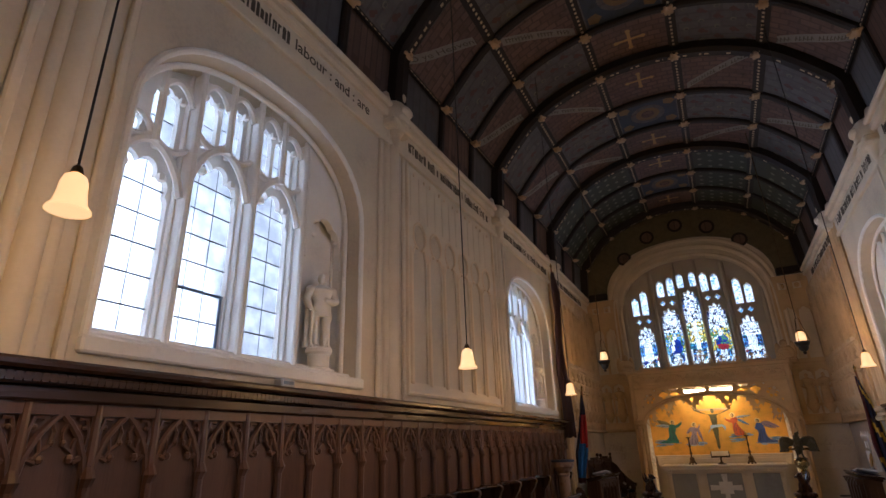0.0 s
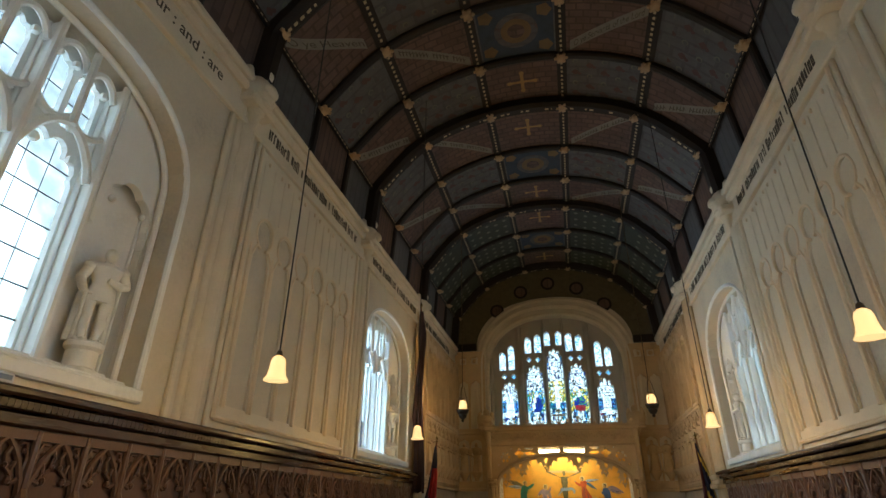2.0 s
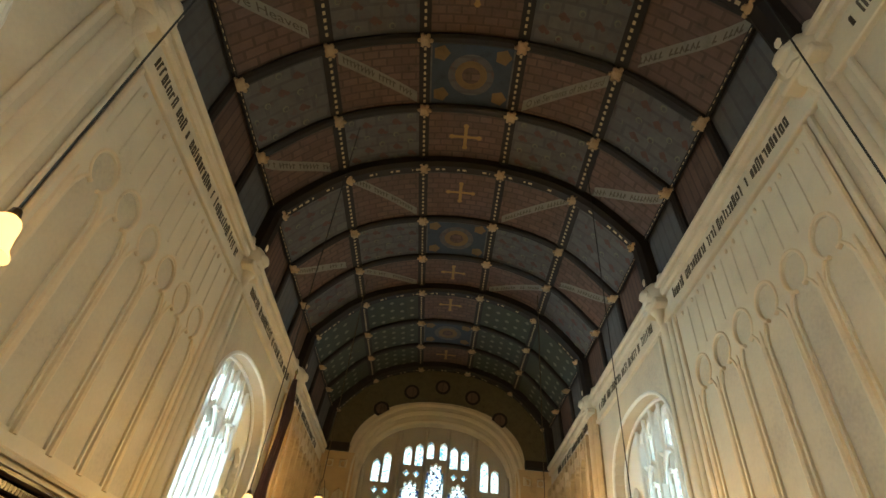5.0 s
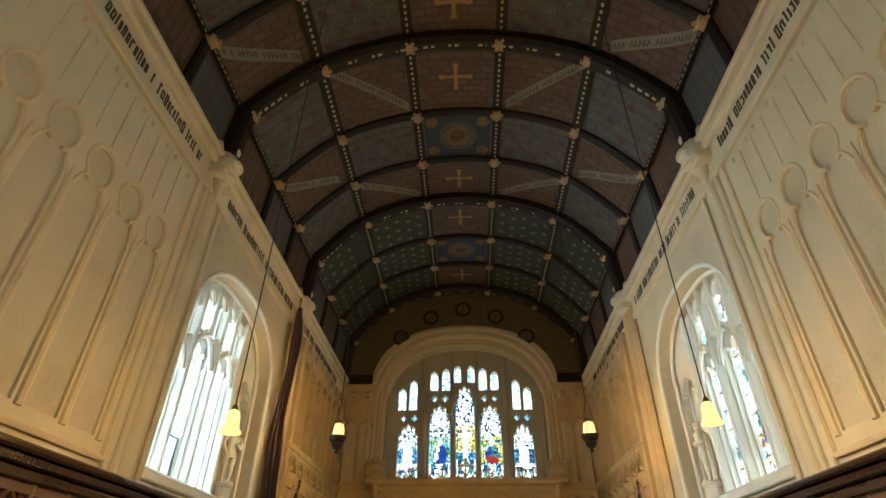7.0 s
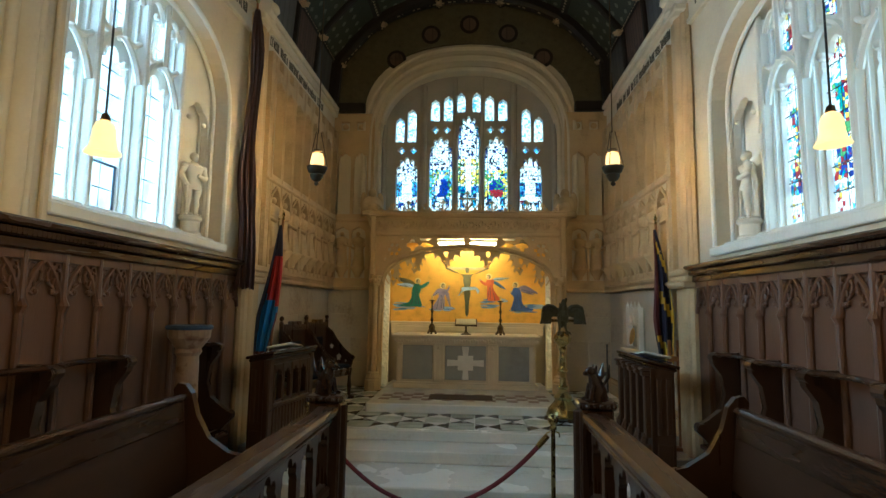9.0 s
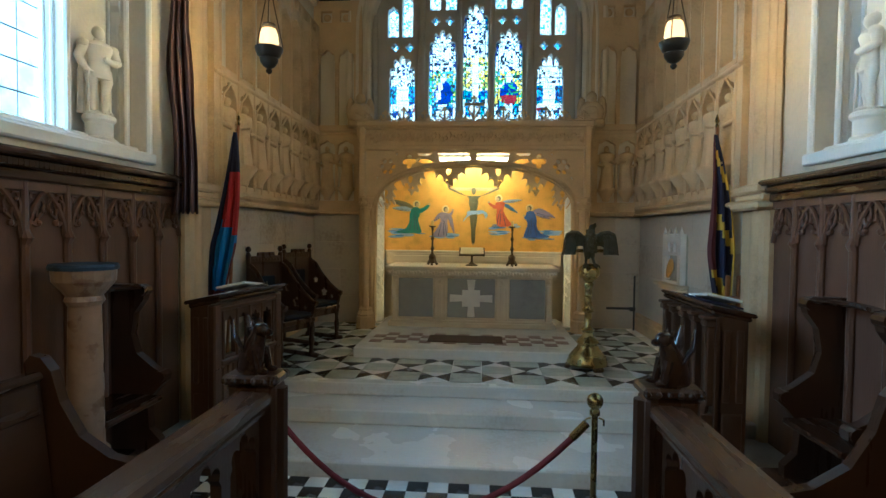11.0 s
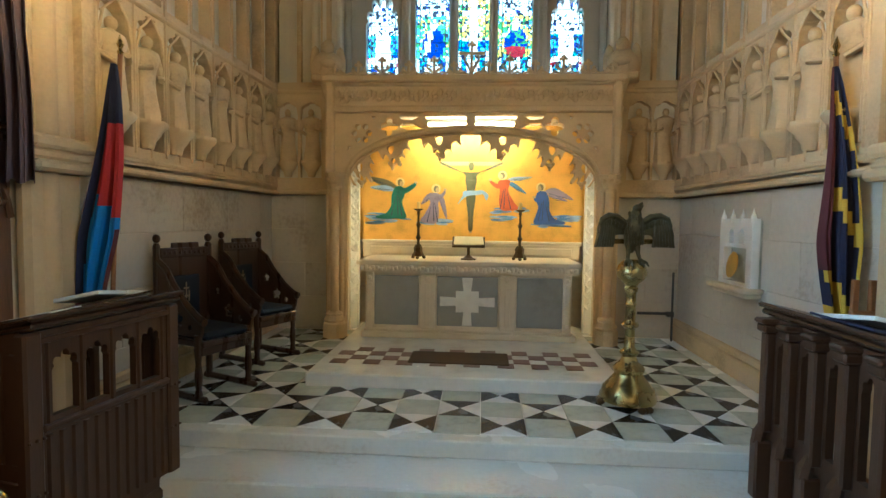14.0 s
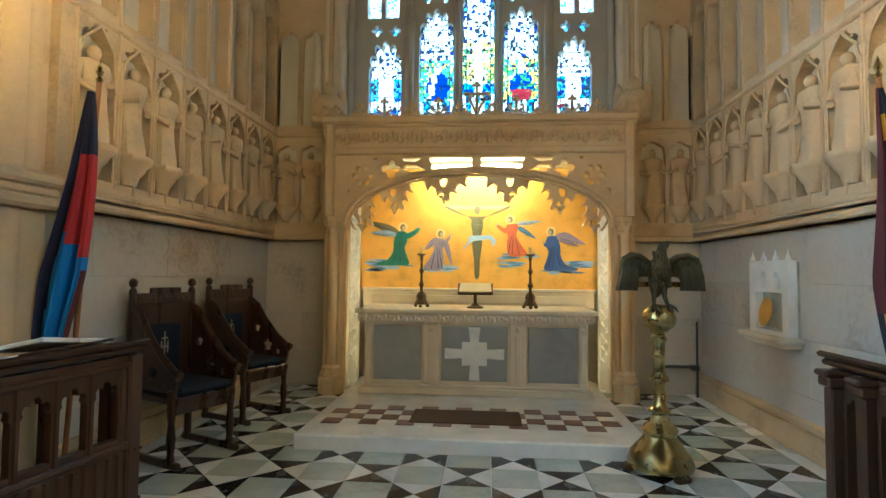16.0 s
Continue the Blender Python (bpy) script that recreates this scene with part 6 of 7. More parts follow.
def armchair():
    """Faces +x; back at x = 0."""
    c = thing("armchair", "carved dark oak armchair with sloping arms and navy cushion", "armchair", None, "sanctuary armchairs")
    for s in (-1, 1):
        part("back_post", tube(bmesh.new(), [(0.0, s * 0.29, 0.0), (0.0, s * 0.29, 1.18)], 0.032, 8), OAK, c)
        part("finial", blob(lathe(bmesh.new(), [(0.035, 1.17), (0.025, 1.19), (0.02, 1.2)], 8, pose(0, s * 0.29, 0)), (0, s * 0.29, 1.235), 0.036, seg=8), OAK, c)
        bm = lathe(bmesh.new(), [(0.035, 0.05), (0.026, 0.1), (0.036, 0.2), (0.024, 0.3), (0.036, 0.4), (0.034, 0.52)], 10, pose(0.50, s * 0.29, 0))
        part("front_leg", bm, OAK, c)
        part("sled_foot", cubes((-0.06, 0.60, s * 0.29 - 0.03, s * 0.29 + 0.03, 0.0, 0.055), bevel=0.018), OAK, c)
        # sloping arm panel, pierced
        outl = [(0.02, 0.50), (0.54, 0.50), (0.56, 0.58), (0.50, 0.63), (0.36, 0.72), (0.20, 0.88), (0.10, 1.0), (0.02, 1.05)]
        holes = [rosette(0.28, 0.62, 0.06, 5, 0.35, 20, 1.57), rosette(0.13, 0.78, 0.045, 5, 0.35, 20, 1.57), rosette(0.42, 0.57, 0.025, 1, 0, 10)]
        bm = plate(bmesh.new(), outl, holes, -0.014, 0.014, lambda u, v, dd, s=s: (u, s * 0.29 + dd, v))
        part("arm_panel", bm, OAK, c)
        bm = tube(bmesh.new(), [(0.02, s * 0.29, 1.06), (0.12, s * 0.29, 1.0), (0.22, s * 0.29, 0.875), (0.38, s * 0.29, 0.73), (0.52, s * 0.29, 0.64), (0.58, s * 0.29, 0.62)], [0.026, 0.028, 0.028, 0.028, 0.03, 0.036], 8)
        part("arm", bm, OAK, c, "", True)
    part("seat", cubes((0.0, 0.56, -0.29, 0.29, 0.42, 0.47), bevel=0.008), OAK, c)
    part("cushion", cubes((0.03, 0.55, -0.26, 0.26, 0.47, 0.53), bevel=0.03), VELVET, c, "flat navy velvet cushion")
    part("seat_rail", cubes((0.50, 0.545, -0.29, 0.29, 0.36, 0.43), bevel=0.006), OAK, c)
    part("back_panel", cubes((-0.02, 0.01, -0.27, 0.27, 0.50, 1.10), bevel=0.006), OAK, c)
    pad = part("back_cushion", cubes((0.01, 0.03, -0.16, 0.16, 0.54, 0.93), bevel=0.012), VELVET, c, "navy velvet back pad")
    bm = cubes((-0.03, 0.025, -0.27, 0.27, 1.08, 1.16), (-0.02, 0.015, -0.13, 0.17, 1.15, 1.20), bevel=0.008)
    for k in range(9):
        blob(bm, (0.026, -0.22 + 0.055 * k, 1.12), 0.018, 0.5, 1, 1, 6)
    part("crest_rail", bm, OAK, c)
    bm = cubes((0.03, 0.034, -0.005, 0.005, 0.70, 0.87), (0.03, 0.034, -0.03, 0.03, 0.815, 0.827), (0.03, 0.034, -0.036, -0.026, 0.71, 0.80), (0.03, 0.034, 0.026, 0.036, 0.71, 0.80), (0.03, 0.034, -0.04, 0.04, 0.75, 0.762))
    part("embroidered_emblem", bm, EMB, pad, "gold thread emblem")
    return c


ch = armchair()
ch.matrix_basis = pose(-2.40, -2.44, 0.262, 0, 0, -24) @ Matrix.Diagonal((1, 0.84, 1.03, 1))
copy_thing(ch, pose(-2.40, -1.36, 0.262, 0, 0, -24))

# ---- wall niche with brass dish ----
n = thing("piscina_niche", "small canopied white stone niche with shelf on the wall", "niche", pose(2.61, -1.67, 1.10, 0, 0, -90) @ Matrix.Diagonal((0.86, 1, 0.9, 1)))
bm = bmesh.new()
plate(bm, [(-0.36, 0.05), (0.36, 0.05), (0.36, 0.74), (-0.36, 0.74)], [[(-0.25, 0.09), (0.25, 0.09), (0.25, 0.44), (-0.25, 0.44)], foil(-0.14, -0.03, 0.48, 0.58, 0.64, 3, 0.2, 12), foil(0.09, 0.20, 0.48, 0.58, 0.64, 3, 0.2, 12)], -0.10, -0.03, lambda u, v, dd: (u, dd, v))
part("frame", bm, WHITE, n)
part("back_slab", cubes((-0.34, 0.34, -0.03, 0.0, 0.05, 0.72)), GREYM, n, "grey stone recess back")
part("shelf", cubes((-0.42, 0.42, -0.2, 0.0, 0.0, 0.05), (-0.38, 0.38, -0.15, 0.0, -0.05, 0.0), bevel=0.015), DRESSED, n)
for k in range(4):
    part("pinnacle", lathe(bmesh.new(), [(0.03, 0.70), (0.025, 0.76), (0.01, 0.80), (0.002, 0.84)], 6, pose(-0.33 + 0.22 * k, -0.08, 0)), WHITE, n)
bm = lathe(bmesh.new(), [(0.01, 0.0), (0.09, 0.008), (0.115, 0.02), (0.12, 0.03)], 24)
ob = tagged(link("brass_dish", bm, mat("polished_gilt_brass", (0.70, 0.48, 0.12), 0.35, metal=0.5, vary=0.2, bump=0.03), None, "", True), "round brass dish leaning inside the wall niche", "dish")
ob.matrix_basis = pose(2.55, -1.60, 1.325, 0, -80, 0) @ Matrix.Diagonal((1.05, 0.85, 1, 1))


# ---- reading desks ----
def reading_desk(side):
    """The long pierced front faces the aisle; local x across, y along the chapel."""
    d = thing("reading_desk", "dark oak reading desk with pierced arches and open book" if side < 0 else "dark oak reading desk with stepped buttresses along its front", "reading desk", pose(side * 1.945, -4.10, 0.0, 0, 0, -9 if side < 0 else 0))
    f = -side * 0.10
    if side < 0:
        holes = [foil(-0.34 + k * 0.18, -0.20 + k * 0.18, 0.76, 0.98, 1.07, 3, 0.34, 18) for k in range(4)]
        bm = plate(bmesh.new(), [(-0.46, 0.06), (0.46, 0.06), (0.46, 1.18), (-0.46, 1.18)], holes, -0.02, 0.02, lambda u, v, dd: (f + dd, u, v))
        part("front_panel", bm, DESK, d)
        for k in range(12):
            part("linenfold_strip", tube(bmesh.new(), [(f + 0.02, -0.36 + k * 0.065, 0.16), (f + 0.02, -0.36 + k * 0.065, 0.68)], 0.016, 6), DESK, d)
        part("arch_sill", cubes((f - 0.03, f + 0.045, -0.40, 0.40, 0.70, 0.735), bevel=0.008), DESK, d)
        for k in range(5):
            part("arch_shaft", tube(bmesh.new(), [(f + 0.022, -0.36 + k * 0.18, 0.735), (f + 0.022, -0.36 + k * 0.18, 1.12)], 0.014, 6), DESK, d)
        for y in (-0.44, 0.44):
            bm = cubes((f - 0.03, f + 0.04, y - 0.045, y + 0.045, 0.0, 1.18), bevel=0.012)
            part("corner_post", bm, DESK, d)
            for z in (0.42, 0.68):
                bm = bmesh.new()
                for q in range(3):
                    blob(bm, (f + 0.045, y - 0.035 + 0.035 * q, z), 0.009, seg=6)
                part("stud_row", bm, DESK, d)
        part("moulding", cubes((f + 0.015, f + 0.035, -0.44, 0.44, 1.12, 1.15), bevel=0.006), DESK, d)
    else:
        holes = [foil(-0.37 + k * 0.22, -0.27 + k * 0.22, 0.58, 0.98, 1.06, 3, 0.3, 16) for k in range(4)]
        bm = plate(bmesh.new(), [(-0.50, 0.06), (0.50, 0.06), (0.50, 1.18), (-0.50, 1.18)], holes, -0.02, 0.02, lambda u, v, dd: (f + dd, u, v))
        part("front_panel", bm, DESK, d)
        for k in range(5):
            y = -0.44 + 0.22 * k
            bm = cubes((f - 0.075, f - 0.015, y - 0.032, y + 0.032, 0.52, 1.10), (f - 0.11, f - 0.015, y - 0.038, y + 0.038, 0.05, 0.47), (f - 0.095, f - 0.01, y - 0.045, y + 0.045, 1.10, 1.15), (f - 0.11, f - 0.01, y - 0.05, y + 0.05, 1.15, 1.18), (f - 0.135, f - 0.015, y - 0.05, y + 0.05, 0.0, 0.08), bevel=0.01)
            tube(bm, [(f - 0.085, y, 0.45), (f - 0.075, y, 0.51), (f - 0.055, y, 0.58)], [0.034, 0.036, 0.016], 6)
            part("buttress", bm, DESK, d)
    e = 0.46 if side < 0 else 0.50
    for y in (-e, e - 0.03):
        end = part("end_panel", cubes((-0.10, 0.10, y, y + 0.03, 0.0, 1.18), bevel=0.006), DESK, d)
        for q in ((-0.07, -0.02, 0.56, 1.08), (0.02, 0.07, 0.56, 1.08), (-0.07, 0.07, 0.12, 0.48)):
            part("raised_panel", cubes((q[0], q[1], y - 0.008, y + 0.038, q[2], q[3]), bevel=0.006), DESK, end)
    part("plinth", cubes((-0.14, 0.14, -e - 0.02, e + 0.02, 0.0, 0.08), (-0.12, 0.12, -e - 0.01, e + 0.01, 0.08, 0.12), bevel=0.018), DESK, d)
    bm = bmesh.new()
    slope = pose(-side * 0.02, 0, 1.205, 0, side * 12, 0)
    box(bm, -0.16, 0.17, -e - 0.03, e + 0.03, 0.0, 0.03, 0.012, 0, slope)
    box(bm, -0.14, 0.15, -e - 0.01, e + 0.01, -0.035, 0.0, 0.012, 0, slope)
    part("sloping_top", bm, OAKH, d)
    b = thing("book", "open book with white pages on the reading desk" if side < 0 else "open navy-bound book resting on the reading desk", "book", pose(side * 1.945, -4.0 if side < 0 else -4.22, 1.238, 0, side * 12, 0), "books on the desks")
    part("cover", cubes((-0.14, 0.14, -0.22, 0.22, 0.0, 0.012), bevel=0.003), NAVY if side > 0 else OAK, b)
    for s in (-1, 1):
        bm = bmesh.new()
        box(bm, -0.13, 0.13, 0.0, 0.205, 0.0, 0.022, 0.004, 0, pose(0, 0, 0.018, -8 * s, 0, 0 if s > 0 else 180))
        part("page", bm, PAPERW, b, "white printed pages")


DESK = mat("red_brown_desk_oak", (0.064, 0.030, 0.016), 0.36, vary=0.45, scale=3.0, fine=40, bump=0.2, stretch=(3, 3, 0.35))
PAPERW = mat("white_paper", (0.72, 0.72, 0.70), 0.85, vary=0.08)
reading_desk(-1)
reading_desk(1)
b = thing("folded_paper", "loose white sheets lying on the reading desk", "paper", pose(-1.95, -4.42, 1.240, 0, -12, 0))
part("sheet", cubes((-0.13, 0.13, -0.09, 0.09, 0.0, 0.006)), PAPERW, b)


# ---- aisle benches with beast-topped ends ----
def beast(bm):
    """A plain seated carved beast with raised wings."""
    tube(bm, [(0, 0.05, 0.0), (0, 0.03, 0.1), (0, 0.0, 0.2), (0, -0.02, 0.26)], [0.085, 0.085, 0.065, 0.045], 10)
    blob(bm, (0, -0.035, 0.28), 0.052, 1, 1.2, 1, 10)
    blob(bm, (0, -0.09, 0.265), 0.03, 1, 1.1, 0.8, 8)
    for s in (-1, 1):
        blob(bm, (s * 0.04, 0.0, 0.325), 0.016, 1, 0.7, 1.6, 6)
        tube(bm, [(s * 0.05, -0.03, 0.16), (s * 0.055, -0.06, 0.02)], [0.03, 0.024], 8)
        blob(bm, (s * 0.055, -0.08, 0.015), 0.028, 1, 1.5, 0.7, 8)
        tube(bm, [(s * 0.06, 0.05, 0.14), (s * 0.085, 0.10, 0.24), (s * 0.075, 0.12, 0.36)], [0.02, 0.05, 0.012], 8, 0, False, 0.4)
    return bm


Y0, Y1 = -12.9, -6.25
for s in (-1, 1):
    x = 0.93 if s > 0 else -0.84
    r = thing("aisle_front", "dark oak bench front with open traceried arches along the aisle", "bench front", pose(x, 0, NAVE), "bench fronts along the aisle")
    part("top_rail", cubes((-0.085, 0.085, Y0, Y1, 1.12, 1.18), (-0.06, 0.06, Y0, Y1, 1.07, 1.12), bevel=0.018), OAKH, r)
    part("lower_panel", cubes((-0.02, 0.02, Y0, Y1, 0.1, 0.62), bevel=0.0), OAK, r)
    part("mid_rail", cubes((-0.04, 0.04, Y0, Y1, 0.60, 0.67), bevel=0.012), OAKH, r)
    part("plinth", cubes((-0.05, 0.05, Y0, Y1, 0.0, 0.12), bevel=0.015), OAKH, r)
    nb = 22
    w = (Y1 - Y0) / nb
    me = None
    for k in range(nb):
        if me is None:
            bm = plate(bmesh.new(), [(0, 0.66), (w, 0.66), (w, 1.075), (0, 1.075)], [foil(0.035, w - 0.035, 0.69, 0.92, 1.045, 3, 0.34, 18)], -0.022, 0.022, lambda u, v, dd: (dd, u, v))
            ob = part("tracery_arch", bm, OAK, r)
            me = ob.data
        else:
            ob = new("tracery_arch", me)
            ob.parent = r
        ob.location = (0, Y0 + k * w, 0)
    bm = cubes((-0.11, 0.11, -0.07, 0.07, 0.0, 1.20), (-0.13, 0.13, -0.09, 0.09, 0.0, 0.14), bevel=0.015)
    tube(bm, [(-s * 0.11, 0, 0.15), (-s * 0.11, 0, 1.18)], 0.035, 8)
    e = thing("bench_end", "dark oak bench end post topped by a carved beast", "bench end", pose(x + s * 0.02, Y1 + 0.07, NAVE), "beast bench ends")
    part("post", bm, OAK, e)
    bm = cubes((-0.125, 0.125, -0.085, 0.085, 1.20, 1.245), bevel=0.012)
    for q in range(6):
        for sy in (-1, 1):
            blob(bm, (-0.11 + 0.044 * q, sy * 0.085, 1.222), 0.014, seg=6)
    part("ledge", bm, OAK, e, "beaded ledge")
    ob = tagged(link("carved_beast", beast(bmesh.new()), mat("polished_dark_oak", (0.028, 0.014, 0.009), 0.2, vary=0.4, bump=0.1, coat=0.4), None, "", True), "carved oak winged beast sitting on the bench end", "carving", "carved beasts")
    ob.matrix_basis = pose(x + s * 0.02, Y1 + 0.07, NAVE + 1.245, 0, 0, -80 * s) @ Matrix.Scale(0.68, 4)
    # bench behind the front
    be = thing("bench", "long dark oak bench with scrolled end and plain back", "bench", pose(s * 1.40, 0, NAVE), "benches facing the aisle")
    f = s
    bm = bmesh.new()
    box(bm, -0.022, 0.022, Y0, Y1 - 0.02, 0.40, 1.20, 0.01, 0, pose(f * 0.31, 0, 0, 0, f * 6, 0))
    part("backrest", bm, mat("bench_oak", (0.052, 0.025, 0.015), 0.32, vary=0.4, scale=2.6, fine=34, bump=0.2, stretch=(3, 0.35, 3)), be)
    bm = bmesh.new()
    box(bm, -0.045, 0.045, Y0, Y1 - 0.02, 1.20, 1.245, 0.015, 0, pose(f * 0.31, 0, 0, 0, f * 6, 0))
    part("back_rail", bm, OAKH, be)
    bm = bmesh.new()
    box(bm, -f * 0.022 - 0.014, -f * 0.022 + 0.014, Y0 + 0.05, Y1 - 0.06, 1.06, 1.20, 0.006, 0, pose(f * 0.31, 0, 0, 0, f * 6, 0))
    part("top_band", bm, OAKH, be)
    part("seat", cubes((min(-f * 0.14, f * 0.30), max(-f * 0.14, f * 0.30), Y0, Y1 - 0.02, 0.42, 0.46), bevel=0.01), OAKH, be)
    prof = [(-0.16, 0.0), (0.38, 0.0), (0.42, 0.5), (0.46, 1.0), (0.50, 1.27), (0.47, 1.31), (0.42, 1.30), (0.37, 1.24), (0.33, 1.10), (0.24, 0.95), (0.10, 0.86), (-0.04, 0.83), (-0.10, 0.85), (-0.15, 0.89), (-0.19, 0.86), (-0.18, 0.78), (-0.14, 0.68)]
    for y in (Y1 - 0.02, Y0 - 0.04, (Y0 + Y1) / 2):
        bm = plate(bmesh.new(), [(f * a, b) for a, b in prof], [], 0, 0.055, lambda u, v, dd, y=y: (u, y + dd, v))
        part("bench_side", bm, OAK, be, "scrolled oak end")

# ---- wall stalls ----
one = None
for s in (-1, 1):
    plat = cubes((min(s * 1.98, s * 2.59), max(s * 1.98, s * 2.59), -12.9, -4.62, NAVE, 0.12), bevel=0.01)
    structure("stall_platform_" + ("south" if s > 0 else "north"), plat, OAKH, "dark oak platform under the wall stalls", "platform")
    k = 0
    y = -4.75
    while y > -12.6:
        if s < 0 and -5.6 < y < -5.2:
            y -= 0.68
            continue
        d = thing("stall_seat", "dark oak wall stall with curved divider and hinged seat", "stall", pose(s * 2.58, y, 0.12), "wall stalls")
        f = -s
        prof = [(0.0, 0.0), (0.46, 0.0), (0.46, 0.08), (0.36, 0.16), (0.34, 0.36), (0.44, 0.46), (0.52, 0.52), (0.52, 0.57), (0.40, 0.62), (0.24, 0.72), (0.19, 0.86), (0.22, 1.02), (0.31, 1.12), (0.33, 1.19), (0.29, 1.23), (0.0, 1.23)]
        bm = plate(bmesh.new(), [(f * a * 0.8, b) for a, b in prof], [], -0.035, 0.035, lambda u, v, dd: (u, dd, v))
        tube(bm, [(f * 0.37, -0.05, 0.55), (f * 0.37, 0.05, 0.55)], 0.045, 10)
        tube(bm, [(f * 0.23, -0.05, 1.185), (f * 0.23, 0.05, 1.185)], 0.04, 10)
        part("divider", bm, OAK, d)
        part("seat", cubes((min(0, f * 0.40), max(0, f * 0.40), -0.62, -0.04, 0.38, 0.42), bevel=0.01), OAKH, d)
        pts = [(f * (0.22 - 0.10 * math.sin(math.pi * i / 10)), -0.04 - 0.60 * i / 10, 1.215) for i in range(11)]
        part("curved_cap", tube(bmesh.new(), pts, 0.04, 8, 0, False, 0.5), OAKH, d)
        y -= 0.68
        k += 1

# ---- marble pillar, barrier, small box ----
p = thing("marble_pedestal", "veined marble pedestal column with a blue-edged top", "pedestal", pose(-2.28, -5.42, 0.12))
VEIN = mat("veined_marble", (0.30, 0.20, 0.14), 0.3, vary=0.5, scale=8, fine=30, second=(0.14, 0.07, 0.05))
part("base", lathe(bmesh.new(), [(0.20, 0.0), (0.20, 0.08), (0.16, 0.12), (0.17, 0.17), (0.12, 0.22), (0.13, 0.26), (0.10, 0.30)], 20), VEIN, p, "", True)
part("shaft", lathe(bmesh.new(), [(0.10, 0.29), (0.098, 0.7), (0.088, 1.18)], 20), VEIN, p, "", True)
part("capital", lathe(bmesh.new(), [(0.09, 1.17), (0.11, 1.20), (0.10, 1.23), (0.17, 1.32), (0.175, 1.39)], 20), VEIN, p)
part("top", lathe(bmesh.new(), [(0.185, 1.39), (0.19, 1.41), (0.18, 1.425)], 24), mat("blue_grey_top", (0.045, 0.075, 0.13), 0.5, vary=0.4, scale=20), p, "dark blue top")

for x, y in ((0.73, -5.78), (-1.20, -5.46)):
    q = thing("barrier_post", "slim brass barrier post with a ball top", "barrier post", pose(x, y, NAVE), "rope barrier posts")
    part("base", lathe(bmesh.new(), [(0.14, 0), (0.14, 0.015), (0.10, 0.035), (0.03, 0.05)], 20), BRASS, q)
    part("pole", lathe(bmesh.new(), [(0.016, 0.04), (0.016, 0.96), (0.026, 0.965), (0.026, 0.985), (0.014, 1.0)], 12), BRASS, q, "", True)
    part("ball", blob(bmesh.new(), (0, 0, 1.035), 0.042, seg=14), BRASS, q, "", True)
    bm = bmesh.new()
    for a in range(4):
        tube(bm, [(0.02 * math.cos(a * 1.57), 0.02 * math.sin(a * 1.57), 0.95), (0.045 * math.cos(a * 1.57), 0.045 * math.sin(a * 1.57), 0.94), (0.045 * math.cos(a * 1.57), 0.045 * math.sin(a * 1.57), 0.91)], 0.005, 5)
    part("hook", bm, BRASS, q)
ROPE = mat("dark_red_rope", (0.13, 0.018, 0.025), 0.8, vary=0.4, scale=30, fine=160, bump=0.6)
pts = [(-1.16 + 1.85 * i / 24, -5.46 - 0.32 * i / 24, 0.80 - 0.58 * (1 - (2 * i / 24 - 1) ** 2)) for i in range(25)]
ob = thing("barrier_rope", "dark red rope sagging between the two brass posts", "rope", pose(0, 0, 0))
part("cord", tube(bmesh.new(), pts, 0.017, 8), ROPE, ob, "", True)
for a, b in ((pts[0], pts[1]), (pts[-1], pts[-2])):
    part("brass_end", tube(bmesh.new(), [Vector(a), Vector(a).lerp(Vector(b), 0.9)], 0.022, 8), BRASS, ob, "brass rope end")
q = thing("sensor_box", "small pale grey plastic sensor box on the panelling cap", "box", pose(-2.55, -11.72, 2.22))
part("case", cubes((-0.03, 0.05, -0.07, 0.07, 0.0, 0.06), bevel=0.01), mat("pale_plastic", (0.5, 0.52, 0.55), 0.5, vary=0.1), q)
part("label_strip", cubes((0.05, 0.053, -0.05, 0.05, 0.02, 0.045)), CASE, q)


# ---- painted centrepieces of the ceiling, kept shallow on the panels ----
ci = thing("ceiling_paintings", "gilt crosses, roundels and lettered scrolls painted on the ceiling", "painting", pose(0, 0, 7.0), "", "structure")


def on_vault(s, y, d=0.004):
    x, z = vault_in(s, d)
    return Vector((x, y, z - 7.0))


def vpatch(bm, s0, y0, s1, y1, half, n=6, d=0.006, mi=0):
    rows = []
    for i in range(n + 1):
        q = i / n
        s, y = s0 + (s1 - s0) * q, y0 + (y1 - y0) * q
        rows.append((bm.verts.new(on_vault(s, y - half, d)), bm.verts.new(on_vault(s, y + half, d))))
    for a, b in zip(rows, rows[1:]):
        bm.faces.new((a[0], a[1], b[1], b[0])).material_index = mi


def vdisc(bm, s, y, r, d, mi=0, n=18, lobes=0):
    c = bm.verts.new(on_vault(s, y, d))
    ring = []
    for i in range(n):
        a = 2 * math.pi * i / n
        k = r * (1 + (0.25 * abs(math.cos(lobes * a / 2)) if lobes else 0))
        ring.append(bm.verts.new(on_vault(s + k * math.cos(a) / 1.22, y + k * math.sin(a), d)))
    for i in range(n):
        bm.faces.new((c, ring[i], ring[(i + 1) % n])).material_index = mi


